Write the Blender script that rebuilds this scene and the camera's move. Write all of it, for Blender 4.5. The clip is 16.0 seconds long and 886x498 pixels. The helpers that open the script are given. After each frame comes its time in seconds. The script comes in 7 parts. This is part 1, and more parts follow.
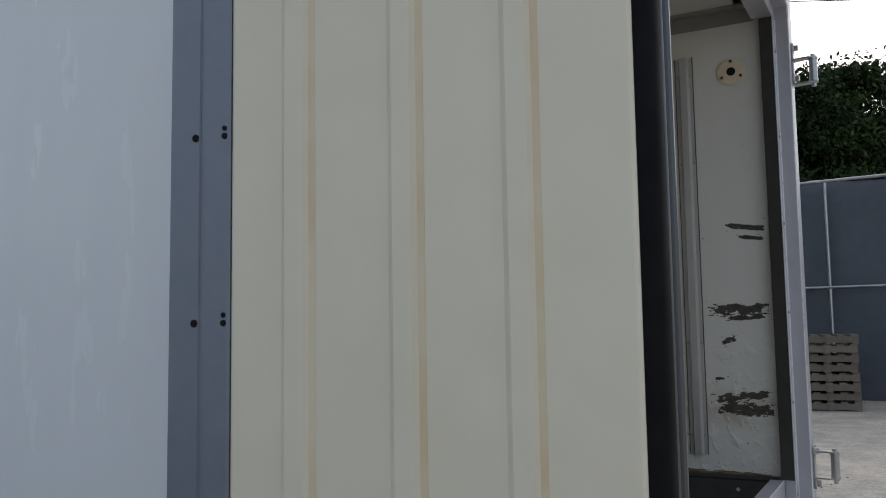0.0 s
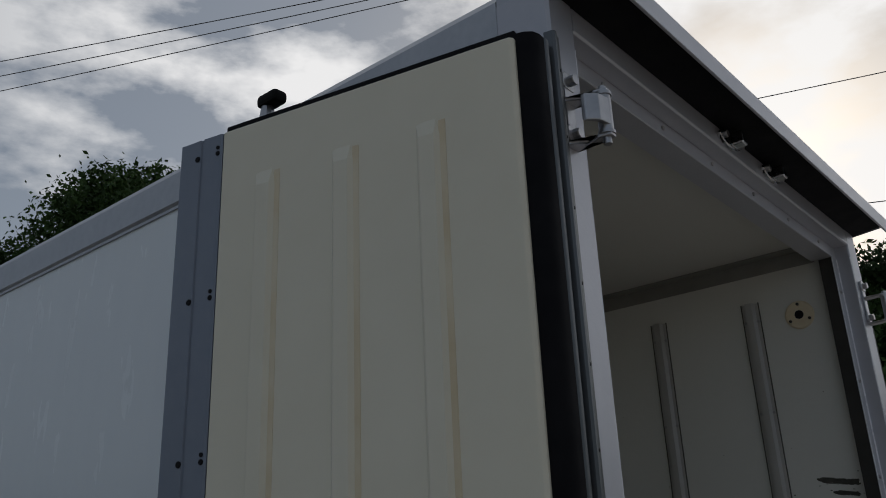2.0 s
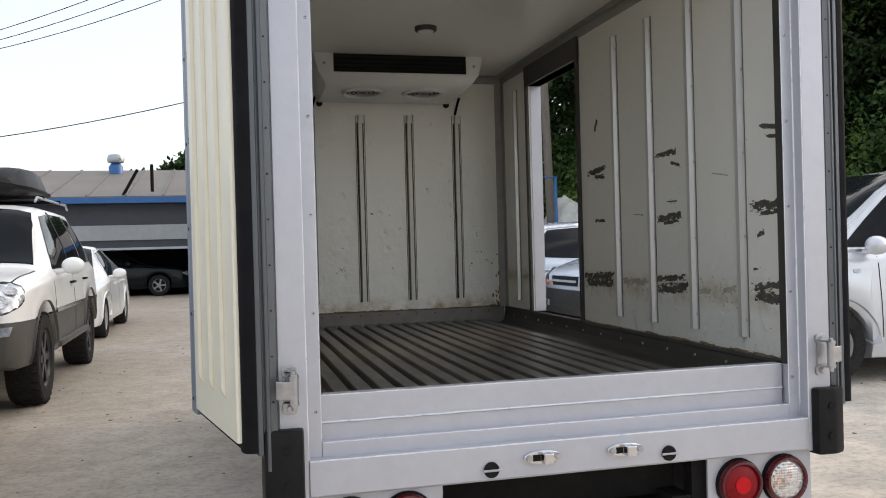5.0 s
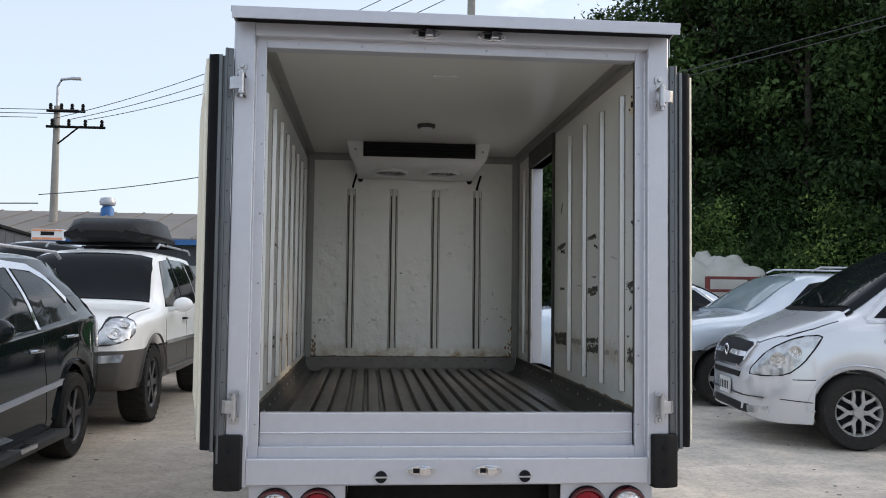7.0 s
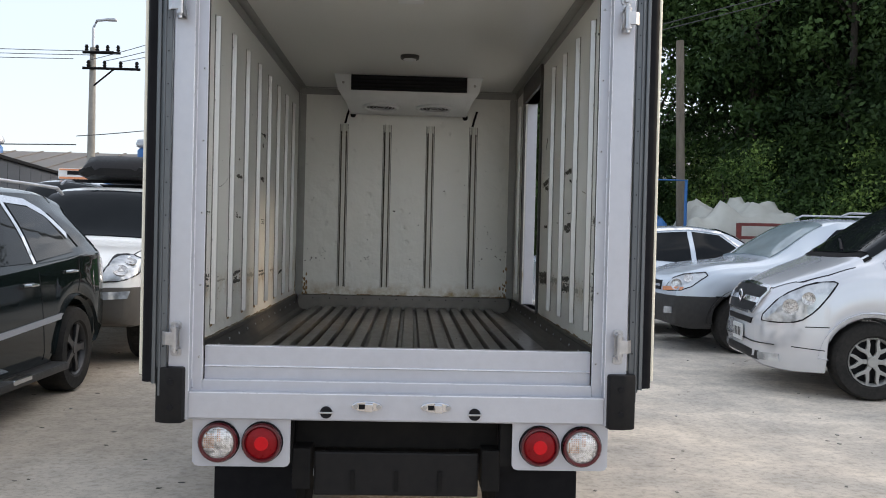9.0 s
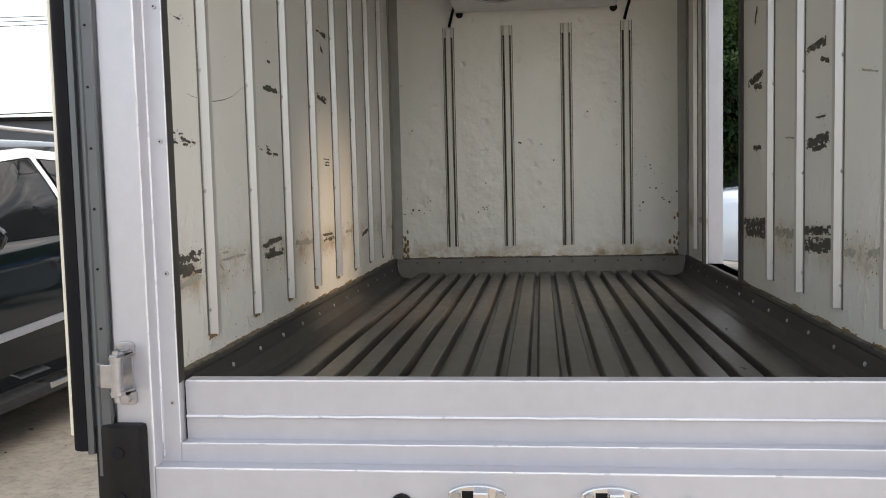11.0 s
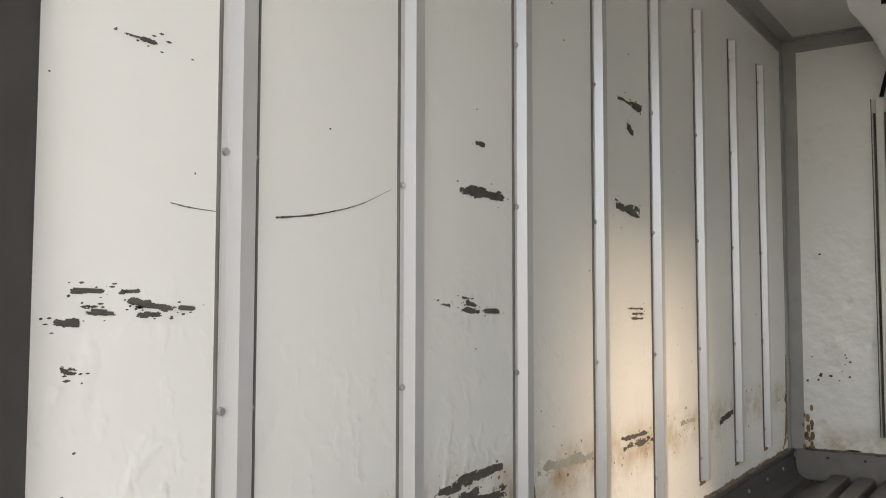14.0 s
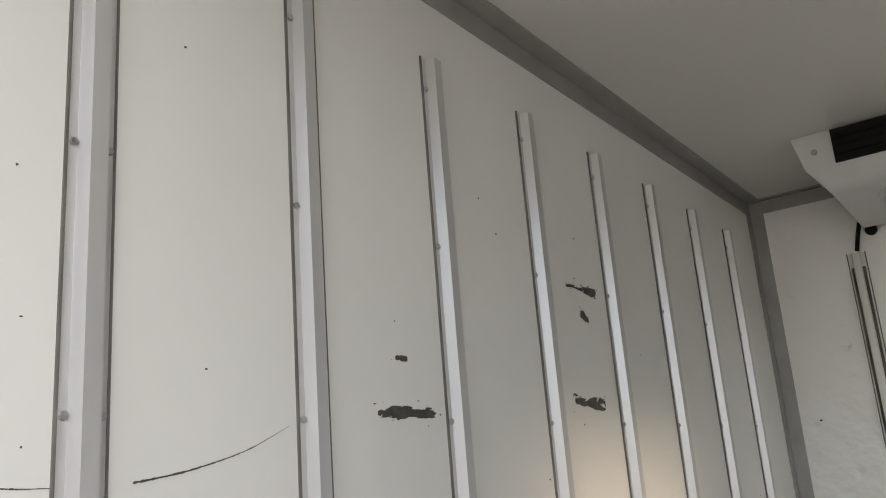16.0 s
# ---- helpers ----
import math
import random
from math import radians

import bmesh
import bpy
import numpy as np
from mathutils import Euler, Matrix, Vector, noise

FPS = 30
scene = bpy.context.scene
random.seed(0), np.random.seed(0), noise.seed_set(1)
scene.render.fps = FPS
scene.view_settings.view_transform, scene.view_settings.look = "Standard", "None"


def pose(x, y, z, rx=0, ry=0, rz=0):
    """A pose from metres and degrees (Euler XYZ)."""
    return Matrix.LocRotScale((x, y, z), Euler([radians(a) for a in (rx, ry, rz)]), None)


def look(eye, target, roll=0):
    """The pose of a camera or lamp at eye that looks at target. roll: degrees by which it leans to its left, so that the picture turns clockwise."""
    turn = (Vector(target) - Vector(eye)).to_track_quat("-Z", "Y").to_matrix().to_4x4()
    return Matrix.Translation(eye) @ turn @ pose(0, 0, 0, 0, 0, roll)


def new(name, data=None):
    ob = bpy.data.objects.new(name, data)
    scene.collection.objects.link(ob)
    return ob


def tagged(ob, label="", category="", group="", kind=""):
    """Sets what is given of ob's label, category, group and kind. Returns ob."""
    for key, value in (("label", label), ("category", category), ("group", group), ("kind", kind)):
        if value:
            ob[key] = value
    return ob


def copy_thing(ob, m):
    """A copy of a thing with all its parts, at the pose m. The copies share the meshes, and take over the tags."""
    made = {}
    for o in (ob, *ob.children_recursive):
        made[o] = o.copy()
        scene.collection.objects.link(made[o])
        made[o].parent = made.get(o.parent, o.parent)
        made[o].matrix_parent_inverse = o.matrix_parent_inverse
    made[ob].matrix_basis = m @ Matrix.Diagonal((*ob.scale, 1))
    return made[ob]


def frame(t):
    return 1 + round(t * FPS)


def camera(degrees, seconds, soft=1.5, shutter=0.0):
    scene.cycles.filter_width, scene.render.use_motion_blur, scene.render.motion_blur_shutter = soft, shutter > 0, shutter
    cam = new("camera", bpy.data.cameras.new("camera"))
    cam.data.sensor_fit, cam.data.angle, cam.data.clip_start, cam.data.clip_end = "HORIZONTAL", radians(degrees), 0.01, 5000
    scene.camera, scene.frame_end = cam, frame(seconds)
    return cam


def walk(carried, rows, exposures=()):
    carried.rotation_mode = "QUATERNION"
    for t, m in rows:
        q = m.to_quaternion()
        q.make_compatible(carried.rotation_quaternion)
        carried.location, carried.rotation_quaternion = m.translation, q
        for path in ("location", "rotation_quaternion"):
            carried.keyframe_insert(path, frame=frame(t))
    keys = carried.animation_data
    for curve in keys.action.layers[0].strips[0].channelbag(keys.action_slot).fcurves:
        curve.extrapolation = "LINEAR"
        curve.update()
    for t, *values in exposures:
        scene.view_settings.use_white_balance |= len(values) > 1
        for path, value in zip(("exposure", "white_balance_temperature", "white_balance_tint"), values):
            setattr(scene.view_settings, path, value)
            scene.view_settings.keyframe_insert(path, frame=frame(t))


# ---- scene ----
cam = camera(54.6, 16.0, soft=1.0)
PATH = [
    (0, (-2.067, -0.357, 1.324), (-0.32, 0.6, 1.505), -0.9),
    (0.5, (-2.13, -0.408, 1.358), (-0.442, 0.573, 1.789), 0.3),
    (1, (-2.151, -0.479, 1.415), (-0.504, 0.483, 2.015), -0.2),
    (1.5, (-2.103, -0.55, 1.434), (-0.519, 0.46, 2.12), -2.9),
    (2, (-1.946, -0.695, 1.443), (-0.502, 0.504, 2.134), -2.5),
    (2.5, (-1.826, -0.898, 1.385), (-0.5, 0.492, 1.942), -3.0),
    (3, (-1.716, -1.16, 1.354), (-0.543, 0.416, 1.729), -2.8),
    (3.5, (-1.519, -1.411, 1.307), (-0.5, 0.292, 1.552), -1.8),
    (4, (-1.364, -1.742, 1.259), (-0.493, 0.054, 1.384), -1.2),
    (4.2, (-1.305, -1.89, 1.258), (-0.523, -0.05, 1.332), -1.4),
    (6.3, (-0.479, -3.026, 1.293), (-0.236, -1.041, 1.264), 0.4),
    (6.5, (-0.428, -3.113, 1.32), (-0.215, -1.124, 1.338), 0.5),
    (7, (-0.332, -3.417, 1.324), (-0.159, -1.427, 1.426), 0.7),
    (7.5, (-0.257, -3.591, 1.329), (-0.119, -1.597, 1.375), 0.6),
    (8, (-0.108, -3.6, 1.322), (-0.01, -1.603, 1.33), 0.9),
    (8.2, (-0.039, -3.589, 1.315), (0.058, -1.591, 1.342), 1.1),
    (10.3, (0.056, -2.262, 1.24), (0.034, -0.268, 1.092), -0.2),
    (10.5, (0.029, -2.076, 1.253), (-0.023, -0.082, 1.103), -0.8),
    (11, (0.019, -1.717, 1.249), (-0.21, 0.264, 1.101), -1.4),
    (11.5, (-0.02, -1.345, 1.252), (-0.514, 0.588, 1.111), -0.1),
    (12, (-0.077, -1.004, 1.268), (-0.743, 0.877, 1.137), -1.0),
    (12.5, (-0.05, -0.727, 1.279), (-0.959, 1.05, 1.147), -0.7),
    (13, (0.002, -0.531, 1.315), (-1.059, 1.16, 1.199), 0.7),
    (13.5, (0.018, -0.459, 1.344), (-1.107, 1.195, 1.321), 0.8),
    (14, (-0.044, -0.377, 1.368), (-1.174, 1.269, 1.495), 0.1),
    (14.5, (-0.019, -0.313, 1.386), (-1.195, 1.283, 1.652), -2.0),
    (15, (-0.002, -0.262, 1.415), (-1.224, 1.272, 1.808), -3.0),
    (15.5, (0.001, -0.233, 1.43), (-1.224, 1.277, 1.898), -4.0),
    (16, (0.01, -0.206, 1.448), (-1.089, 1.382, 1.968), -4.5),
]
EXPOSURE = [(0, 0.65, 6350, 10), (0.5, 0.50, 6350, 10), (1, 0.0, 6300, 10), (1.5, -0.48, 6300, 8), (2, -0.63, 6200, 8), (2.5, -0.22, 6050, 8), (3, 0.62, 6150, 9), (3.5, 1.0, 6200, 9),
            (4, 1.36, 6450, 10), (6.5, 1.62, 6800, 11), (7, 1.3, 6250, 10), (8, 1.25, 6200, 10), (10.5, 1.95, 6900, 11), (11.5, 1.93, 7050, 12), (12, 2.15, 7200, 12), (12.5, 2.14, 7250, 12), (13, 2.05, 7300, 12), (13.5, 2.52, 7000, 11), (14, 2.52, 6750, 12), (14.5, 2.45, 6650, 12), (15, 2.45, 6600, 12), (16, 2.5, 6600, 12)]
walk(cam, [(t, look(eye, target, roll)) for t, eye, target, roll in PATH], EXPOSURE)

# ---- light ----
SUN = (0.869, 0.282, 0.407)
world = bpy.data.worlds.new("world")
scene.world = world
world.use_nodes = True
wn, wl = world.node_tree.nodes, world.node_tree.links
wn.clear()
sky = wn.new("ShaderNodeTexSky")
sky.sky_type, sky.sun_disc = "NISHITA", False
sky.sun_elevation, sky.sun_rotation = radians(24), radians(72)
sky.dust_density, sky.air_density, sky.ozone_density = 2.0, 1.0, 1.0
coord = wn.new("ShaderNodeTexCoord")
stretch = wn.new("ShaderNodeMapping")
stretch.inputs["Scale"].default_value = (1.0, 1.0, 2.2)
cloud = wn.new("ShaderNodeTexNoise")
cloud.inputs["Scale"].default_value, cloud.inputs["Detail"].default_value = 4.2, 9
cloud.inputs["Roughness"].default_value = 0.55
ramp = wn.new("ShaderNodeValToRGB")
ramp.color_ramp.elements[0].position, ramp.color_ramp.elements[1].position = 0.46, 0.61
ramp.color_ramp.elements[1].color = (0.85, 0.85, 0.85, 1)
air = wn.new("ShaderNodeBackground")
air.inputs["Strength"].default_value = 0.1
vapour = wn.new("ShaderNodeBackground")
vapour.inputs["Color"].default_value, vapour.inputs["Strength"].default_value = (1.0, 0.95, 0.91, 1), 1.5
mixed, out = wn.new("ShaderNodeMixShader"), wn.new("ShaderNodeOutputWorld")
wl.new(coord.outputs["Generated"], stretch.inputs["Vector"])
wl.new(stretch.outputs["Vector"], cloud.inputs["Vector"])
# cloud gathers round the sun's quarter; the rest of the sky is clear haze
toward = wn.new("ShaderNodeVectorMath")
toward.operation = "DOT_PRODUCT"
toward.inputs[1].default_value = (0.95, 0.12, 0.30)
reach = wn.new("ShaderNodeMapRange")
reach.inputs["From Min"].default_value, reach.inputs["From Max"].default_value = 0.22, 0.75
reach.interpolation_type = "SMOOTHSTEP"
cover = wn.new("ShaderNodeMath")
cover.operation = "MULTIPLY"
wl.new(coord.outputs["Generated"], toward.inputs[0])
wl.new(toward.outputs["Value"], reach.inputs["Value"])
wl.new(cloud.outputs["Fac"], ramp.inputs["Fac"])
wl.new(ramp.outputs["Color"], cover.inputs[0])
wl.new(reach.outputs["Result"], cover.inputs[1])
wl.new(sky.outputs["Color"], air.inputs["Color"])
wl.new(cover.outputs["Value"], mixed.inputs["Fac"])
haze = wn.new("ShaderNodeBackground")
haze.inputs["Color"].default_value, haze.inputs["Strength"].default_value = (0.93, 0.97, 1.03, 1), 0.42
veil = wn.new("ShaderNodeMixShader")
veil.inputs["Fac"].default_value = 0.6
wl.new(air.outputs["Background"], veil.inputs[1])
wl.new(haze.outputs["Background"], veil.inputs[2])
wl.new(veil.outputs["Shader"], mixed.inputs[1])
wl.new(vapour.outputs["Background"], mixed.inputs[2])
wl.new(mixed.outputs["Shader"], out.inputs["Surface"])
sun_data = bpy.data.lights.new("sun", "SUN")
sun_data.energy, sun_data.angle, sun_data.color = 0.55, radians(13), (1.0, 0.76, 0.52)
new("sun", sun_data).matrix_basis = look(Vector(SUN) * 50, (0, 0, 0))


# ---- materials ----
def material(name, base, second=None, rough=0.5, metal=0.0, grain=8.0, coarse=1.2, bump=0.0, bump_scale=60.0, dent=0.0, dent_scale=5.0,
             coat=0.0, spread=(0.35, 0.7), streak=None, spec=0.5, rvar=0.1, each=0.0, pock=0.0, pock_scale=9.0, knocks=None, stain=None):
    """A surface with two scales of colour, uneven gloss, fine relief and broad dents."""
    m = bpy.data.materials.new(name)
    m.use_nodes = True
    n, k = m.node_tree.nodes, m.node_tree.links
    b = n["Principled BSDF"]
    tc = n.new("ShaderNodeTexCoord")
    vec = tc.outputs["Object"]
    if streak:
        mp = n.new("ShaderNodeMapping")
        mp.inputs["Scale"].default_value = streak
        k.new(vec, mp.inputs["Vector"])
        vec = mp.outputs["Vector"]
    big, small = n.new("ShaderNodeTexNoise"), n.new("ShaderNodeTexNoise")
    big.inputs["Scale"].default_value, big.inputs["Detail"].default_value = coarse, 4
    small.inputs["Scale"].default_value, small.inputs["Detail"].default_value = grain, 8
    k.new(vec, big.inputs["Vector"]), k.new(vec, small.inputs["Vector"])
    add = n.new("ShaderNodeMath")
    add.operation = "MULTIPLY_ADD"
    add.inputs[1].default_value = 0.5
    half = n.new("ShaderNodeMath")
    half.operation = "MULTIPLY"
    half.inputs[1].default_value = 0.5
    k.new(big.outputs["Fac"], half.inputs[0])
    k.new(small.outputs["Fac"], add.inputs[0]), k.new(half.outputs[0], add.inputs[2])
    r = n.new("ShaderNodeValToRGB")
    r.color_ramp.elements[0].position, r.color_ramp.elements[1].position = spread
    second = second or tuple(c * 0.8 for c in base)
    r.color_ramp.elements[0].color, r.color_ramp.elements[1].color = (*second, 1), (*base, 1)
    k.new(add.outputs[0], r.inputs["Fac"])
    colour = r.outputs["Color"]
    if each:
        info, hsv, span = n.new("ShaderNodeObjectInfo"), n.new("ShaderNodeHueSaturation"), n.new("ShaderNodeMapRange")
        span.inputs["To Min"].default_value, span.inputs["To Max"].default_value = 1 - each, 1 + each
        k.new(info.outputs["Random"], span.inputs["Value"])
        k.new(span.outputs["Result"], hsv.inputs["Value"])
        k.new(colour, hsv.inputs["Color"])
        colour = hsv.outputs["Color"]
    if stain:
        # brown rub-off from loads, caught in an uneven belt round the wall
        middle, half_belt, tint = stain
        sep, belt, patch, mixer = n.new("ShaderNodeSeparateXYZ"), n.new("ShaderNodeMapRange"), n.new("ShaderNodeTexNoise"), n.new("ShaderNodeMixRGB")
        off, size, both, cut = n.new("ShaderNodeMath"), n.new("ShaderNodeMath"), n.new("ShaderNodeMath"), n.new("ShaderNodeMapRange")
        off.operation, size.operation, both.operation = "SUBTRACT", "ABSOLUTE", "MULTIPLY"
        off.inputs[1].default_value = middle
        belt.inputs["From Min"].default_value, belt.inputs["From Max"].default_value = half_belt, half_belt * 0.2
        patch.inputs["Scale"].default_value, patch.inputs["Detail"].default_value, patch.inputs["Roughness"].default_value = 9.0, 7, 0.72
        cut.inputs["From Min"].default_value, cut.inputs["From Max"].default_value = 0.40, 0.72
        k.new(tc.outputs["Object"], sep.inputs[0]), k.new(tc.outputs["Object"], patch.inputs["Vector"])
        k.new(sep.outputs["Z"], off.inputs[0]), k.new(off.outputs[0], size.inputs[0]), k.new(size.outputs[0], belt.inputs["Value"])
        k.new(patch.outputs["Fac"], cut.inputs["Value"])
        k.new(belt.outputs["Result"], both.inputs[0]), k.new(cut.outputs["Result"], both.inputs[1])
        k.new(both.outputs[0], mixer.inputs["Fac"]), k.new(colour, mixer.inputs["Color1"])
        mixer.inputs["Color2"].default_value = (*tint, 1)
        colour = mixer.outputs["Color"]
    k.new(colour, b.inputs["Base Color"])
    rr = n.new("ShaderNodeMapRange")
    rr.inputs["To Min"].default_value, rr.inputs["To Max"].default_value = max(0.02, rough - rvar), min(1, rough + rvar)
    k.new(small.outputs["Fac"], rr.inputs["Value"]), k.new(rr.outputs["Result"], b.inputs["Roughness"])
    b.inputs["Metallic"].default_value, b.inputs["Coat Weight"].default_value = metal, coat
    b.inputs["Coat Roughness"].default_value, b.inputs["Specular IOR Level"].default_value = 0.04, spec
    last = None
    for amount, scale, far in ((bump, bump_scale, 0.002), (dent, dent_scale, 0.02)):
        if amount:
            t, bp = n.new("ShaderNodeTexNoise"), n.new("ShaderNodeBump")
            t.inputs["Scale"].default_value, t.inputs["Detail"].default_value = scale, 3
            bp.inputs["Strength"].default_value, bp.inputs["Distance"].default_value = amount, far
            k.new(tc.outputs["Object"], t.inputs["Vector"]), k.new(t.outputs["Fac"], bp.inputs["Height"])
            if last:
                k.new(last, bp.inputs["Normal"])
            last = bp.outputs["Normal"]
    if pock:
        # scattered small knocks: round dips where a cell's centre lies near
        cell, dip, bp = n.new("ShaderNodeTexNoise" if knocks else "ShaderNodeTexVoronoi"), n.new("ShaderNodeMapRange"), n.new("ShaderNodeBump")
        cell.inputs["Scale"].default_value = pock_scale
        dip.inputs["From Min"].default_value, dip.inputs["From Max"].default_value = (0.46, 0.84) if knocks else (0.02, 0.24)
        dip.interpolation_type = "SMOOTHERSTEP"
        bp.inputs["Strength"].default_value, bp.inputs["Distance"].default_value = pock, 0.01
        if knocks:
            # loads knock the lower part of a wall most
            sep, ramp = n.new("ShaderNodeSeparateXYZ"), n.new("ShaderNodeMapRange")
            ramp.inputs["From Min"].default_value, ramp.inputs["From Max"].default_value = knocks
            ramp.inputs["To Min"].default_value, ramp.inputs["To Max"].default_value = pock, pock * 0.06
            k.new(tc.outputs["Object"], sep.inputs[0]), k.new(sep.outputs["Z"], ramp.inputs["Value"]), k.new(ramp.outputs["Result"], bp.inputs["Strength"])
        warp, shift = n.new("ShaderNodeTexNoise"), n.new("ShaderNodeMixRGB")
        warp.inputs["Scale"].default_value = 26.0
        shift.inputs["Fac"].default_value = 0.025
        k.new(tc.outputs["Object"], warp.inputs["Vector"]), k.new(tc.outputs["Object"], shift.inputs["Color1"])
        tall = n.new("ShaderNodeMapping")
        tall.inputs["Scale"].default_value = (1, 1, 0.72) if knocks else (1, 1, 1)
        k.new(warp.outputs["Color"], shift.inputs["Color2"]), k.new(shift.outputs["Color"], tall.inputs["Vector"]), k.new(tall.outputs["Vector"], cell.inputs["Vector"])
        k.new(cell.outputs[0], dip.inputs["Value"]), k.new(dip.outputs["Result"], bp.inputs["Height"])
        if last:
            k.new(last, bp.inputs["Normal"])
        last = bp.outputs["Normal"]
    if last:
        k.new(last, b.inputs["Normal"])
    return m


SILVER = material("silver_paint", (0.52, 0.53, 0.58), (0.47, 0.48, 0.53), 0.34, 0.35, 30, 2, 0.15, 90, 0.05, 4)
ALLOY = material("aluminium", (0.50, 0.52, 0.56), (0.40, 0.42, 0.46), 0.4, 0.5, 40, 3, 0.1, 120, rvar=0.12)
PLATE = material("grey_edge_plate", (0.24, 0.27, 0.33), (0.20, 0.23, 0.29), 0.5, 0.3, 30, 2, 0.1, 100)
SKIN = material("white_gloss_panel", (0.85, 0.90, 0.94), (0.81, 0.86, 0.91), 0.26, 0, 14, 0.8, 0.0, 40, 0.05, 3, streak=(1, 1, 0.25), rvar=0.06, spec=0.34)
LINER = material("worn_white_liner", (0.735, 0.74, 0.705), (0.71, 0.715, 0.675), 0.33, 0, 10, 1.4, 0.04, 40, 0.22, 7, spread=(0.1, 0.9), rvar=0.02, pock=0.42, pock_scale=27.0, knocks=(1.0, 1.5), stain=(1.05, 0.075, (0.36, 0.26, 0.13)), spec=0.42)
LINERWAVY = material("wavy_white_liner", (0.86, 0.86, 0.815), (0.82, 0.82, 0.77), 0.16, 0, 10, 1.4, 0.03, 50, 0.65, 11, spread=(0.1, 0.9), rvar=0.05, pock=0.4, pock_scale=9.0, stain=(0.855, 0.10, (0.40, 0.29, 0.14)))
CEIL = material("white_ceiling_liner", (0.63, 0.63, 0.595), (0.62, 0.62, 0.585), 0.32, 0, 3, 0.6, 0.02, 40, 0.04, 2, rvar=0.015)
CREAM = material("cream_liner", (0.82, 0.785, 0.66), (0.77, 0.73, 0.60), 0.36, 0, 10, 1.2, 0.05, 60, 0.12, 6)
YELLOWED = material("yellowed_seam", (0.70, 0.585, 0.385), (0.78, 0.71, 0.55), 0.5, 0, 9, 1.6, spread=(0.4, 0.6))
RUBBER = material("black_rubber", (0.006, 0.006, 0.008), (0.012, 0.012, 0.014), 0.6, 0, 20, 3, 0.1, 80, spec=0.08)
RAIL = material("rail_aluminium", (0.60, 0.60, 0.59), (0.55, 0.55, 0.54), 0.33, 0.45, 25, 4, 0.05, 80, rvar=0.04, spread=(0.2, 0.8))
PAINTEDRAIL = material("painted_rail", (0.70, 0.70, 0.645), (0.64, 0.635, 0.58), 0.34, 0.1, 25, 4, 0.05, 80, rvar=0.04, spread=(0.2, 0.8))
TRIM = material("dark_trim", (0.060, 0.058, 0.054), (0.038, 0.036, 0.034), 0.55, 0.15, 20, 3, 0.1, 60)
FLOORM = material("dirty_floor_plate", (0.19, 0.178, 0.16), (0.065, 0.058, 0.05), 0.36, 0.5, 26, 2.5, 0.25, 60, rvar=0.2, spread=(0.36, 0.64), streak=(1, 0.35, 1))
SCUFF = material("black_scuff", (0.035, 0.034, 0.030), (0.10, 0.095, 0.08), 0.8, 0, 60, 12)
RUST = material("rust_stain", (0.16, 0.09, 0.035), (0.30, 0.20, 0.10), 0.85, 0, 60, 12)
GRIME = material("grey_scrape", (0.30, 0.29, 0.25), (0.44, 0.43, 0.37), 0.7, 0, 60, 12)
STEEL = material("zinc_steel", (0.55, 0.55, 0.56), (0.38, 0.38, 0.40), 0.32, 0.9, 40, 6, 0.1, 120)
DARKSTEEL = material("dark_steel", (0.008, 0.008, 0.009), (0.016, 0.015, 0.014), 0.6, 0.0, 20, 3, 0.15, 60, spec=0.06)
WHITEPLASTIC = material("white_plastic", (0.70, 0.71, 0.71), (0.62, 0.63, 0.62), 0.4, 0, 12, 2)
BLACKPLASTIC = material("black_plastic", (0.011, 0.011, 0.012), (0.018, 0.017, 0.017), 0.45, 0, 30, 4, 0.1, 120, spec=0.12)
REDLENS = material("red_lens", (0.24, 0.003, 0.007), (0.17, 0.002, 0.005), 0.3, 0, 60, 8, 0.3, 160, coat=0.05, spec=0.2)
REDCORE = material("red_lens_core", (0.55, 0.006, 0.012), (0.46, 0.005, 0.010), 0.35, 0, 60, 8, 0.2, 160, spec=0.2)
CLEARLENS = material("clear_ribbed_lens", (0.80, 0.79, 0.78), (0.34, 0.33, 0.32), 0.10, 0.55, 90, 14, 0.4, 140, coat=0.6, spread=(0.42, 0.58))
DARKRED = material("dark_red_ring", (0.10, 0.006, 0.010), (0.06, 0.004, 0.007), 0.3, 0, 40, 8, coat=0.2)
AMBERGLINT = material("amber_tinted_lens", (0.72, 0.36, 0.16), (0.50, 0.20, 0.09), 0.12, 0.4, 90, 14, coat=0.6)
AMBER = material("amber_reflector", (0.72, 0.30, 0.14), (0.60, 0.22, 0.10), 0.2, 0, 60, 8, coat=0.5)
TYRE = material("tyre_rubber", (0.018, 0.018, 0.018), (0.034, 0.032, 0.03), 0.8, 0, 40, 5, 0.3, 60, spec=0.15)
RIM = material("alloy_rim", (0.40, 0.40, 0.39), (0.32, 0.32, 0.31), 0.38, 0.4, 30, 5)
DARKRIM = material("dark_rim", (0.035, 0.036, 0.04), (0.05, 0.05, 0.052), 0.35, 0.5, 30, 5)
GLASS = material("tinted_car_glass", (0.008, 0.010, 0.012), (0.014, 0.016, 0.018), 0.03, 0, 3, 0.7, rvar=0.01, spec=0.12)
PALEGLASS = material("windscreen_glass", (0.30, 0.37, 0.39), (0.16, 0.20, 0.22), 0.06, 0, 3, 0.8, rvar=0.03, spec=0.7)
CHROME = material("chrome", (0.72, 0.72, 0.73), (0.6, 0.6, 0.62), 0.12, 1.0, 20, 4, rvar=0.05)
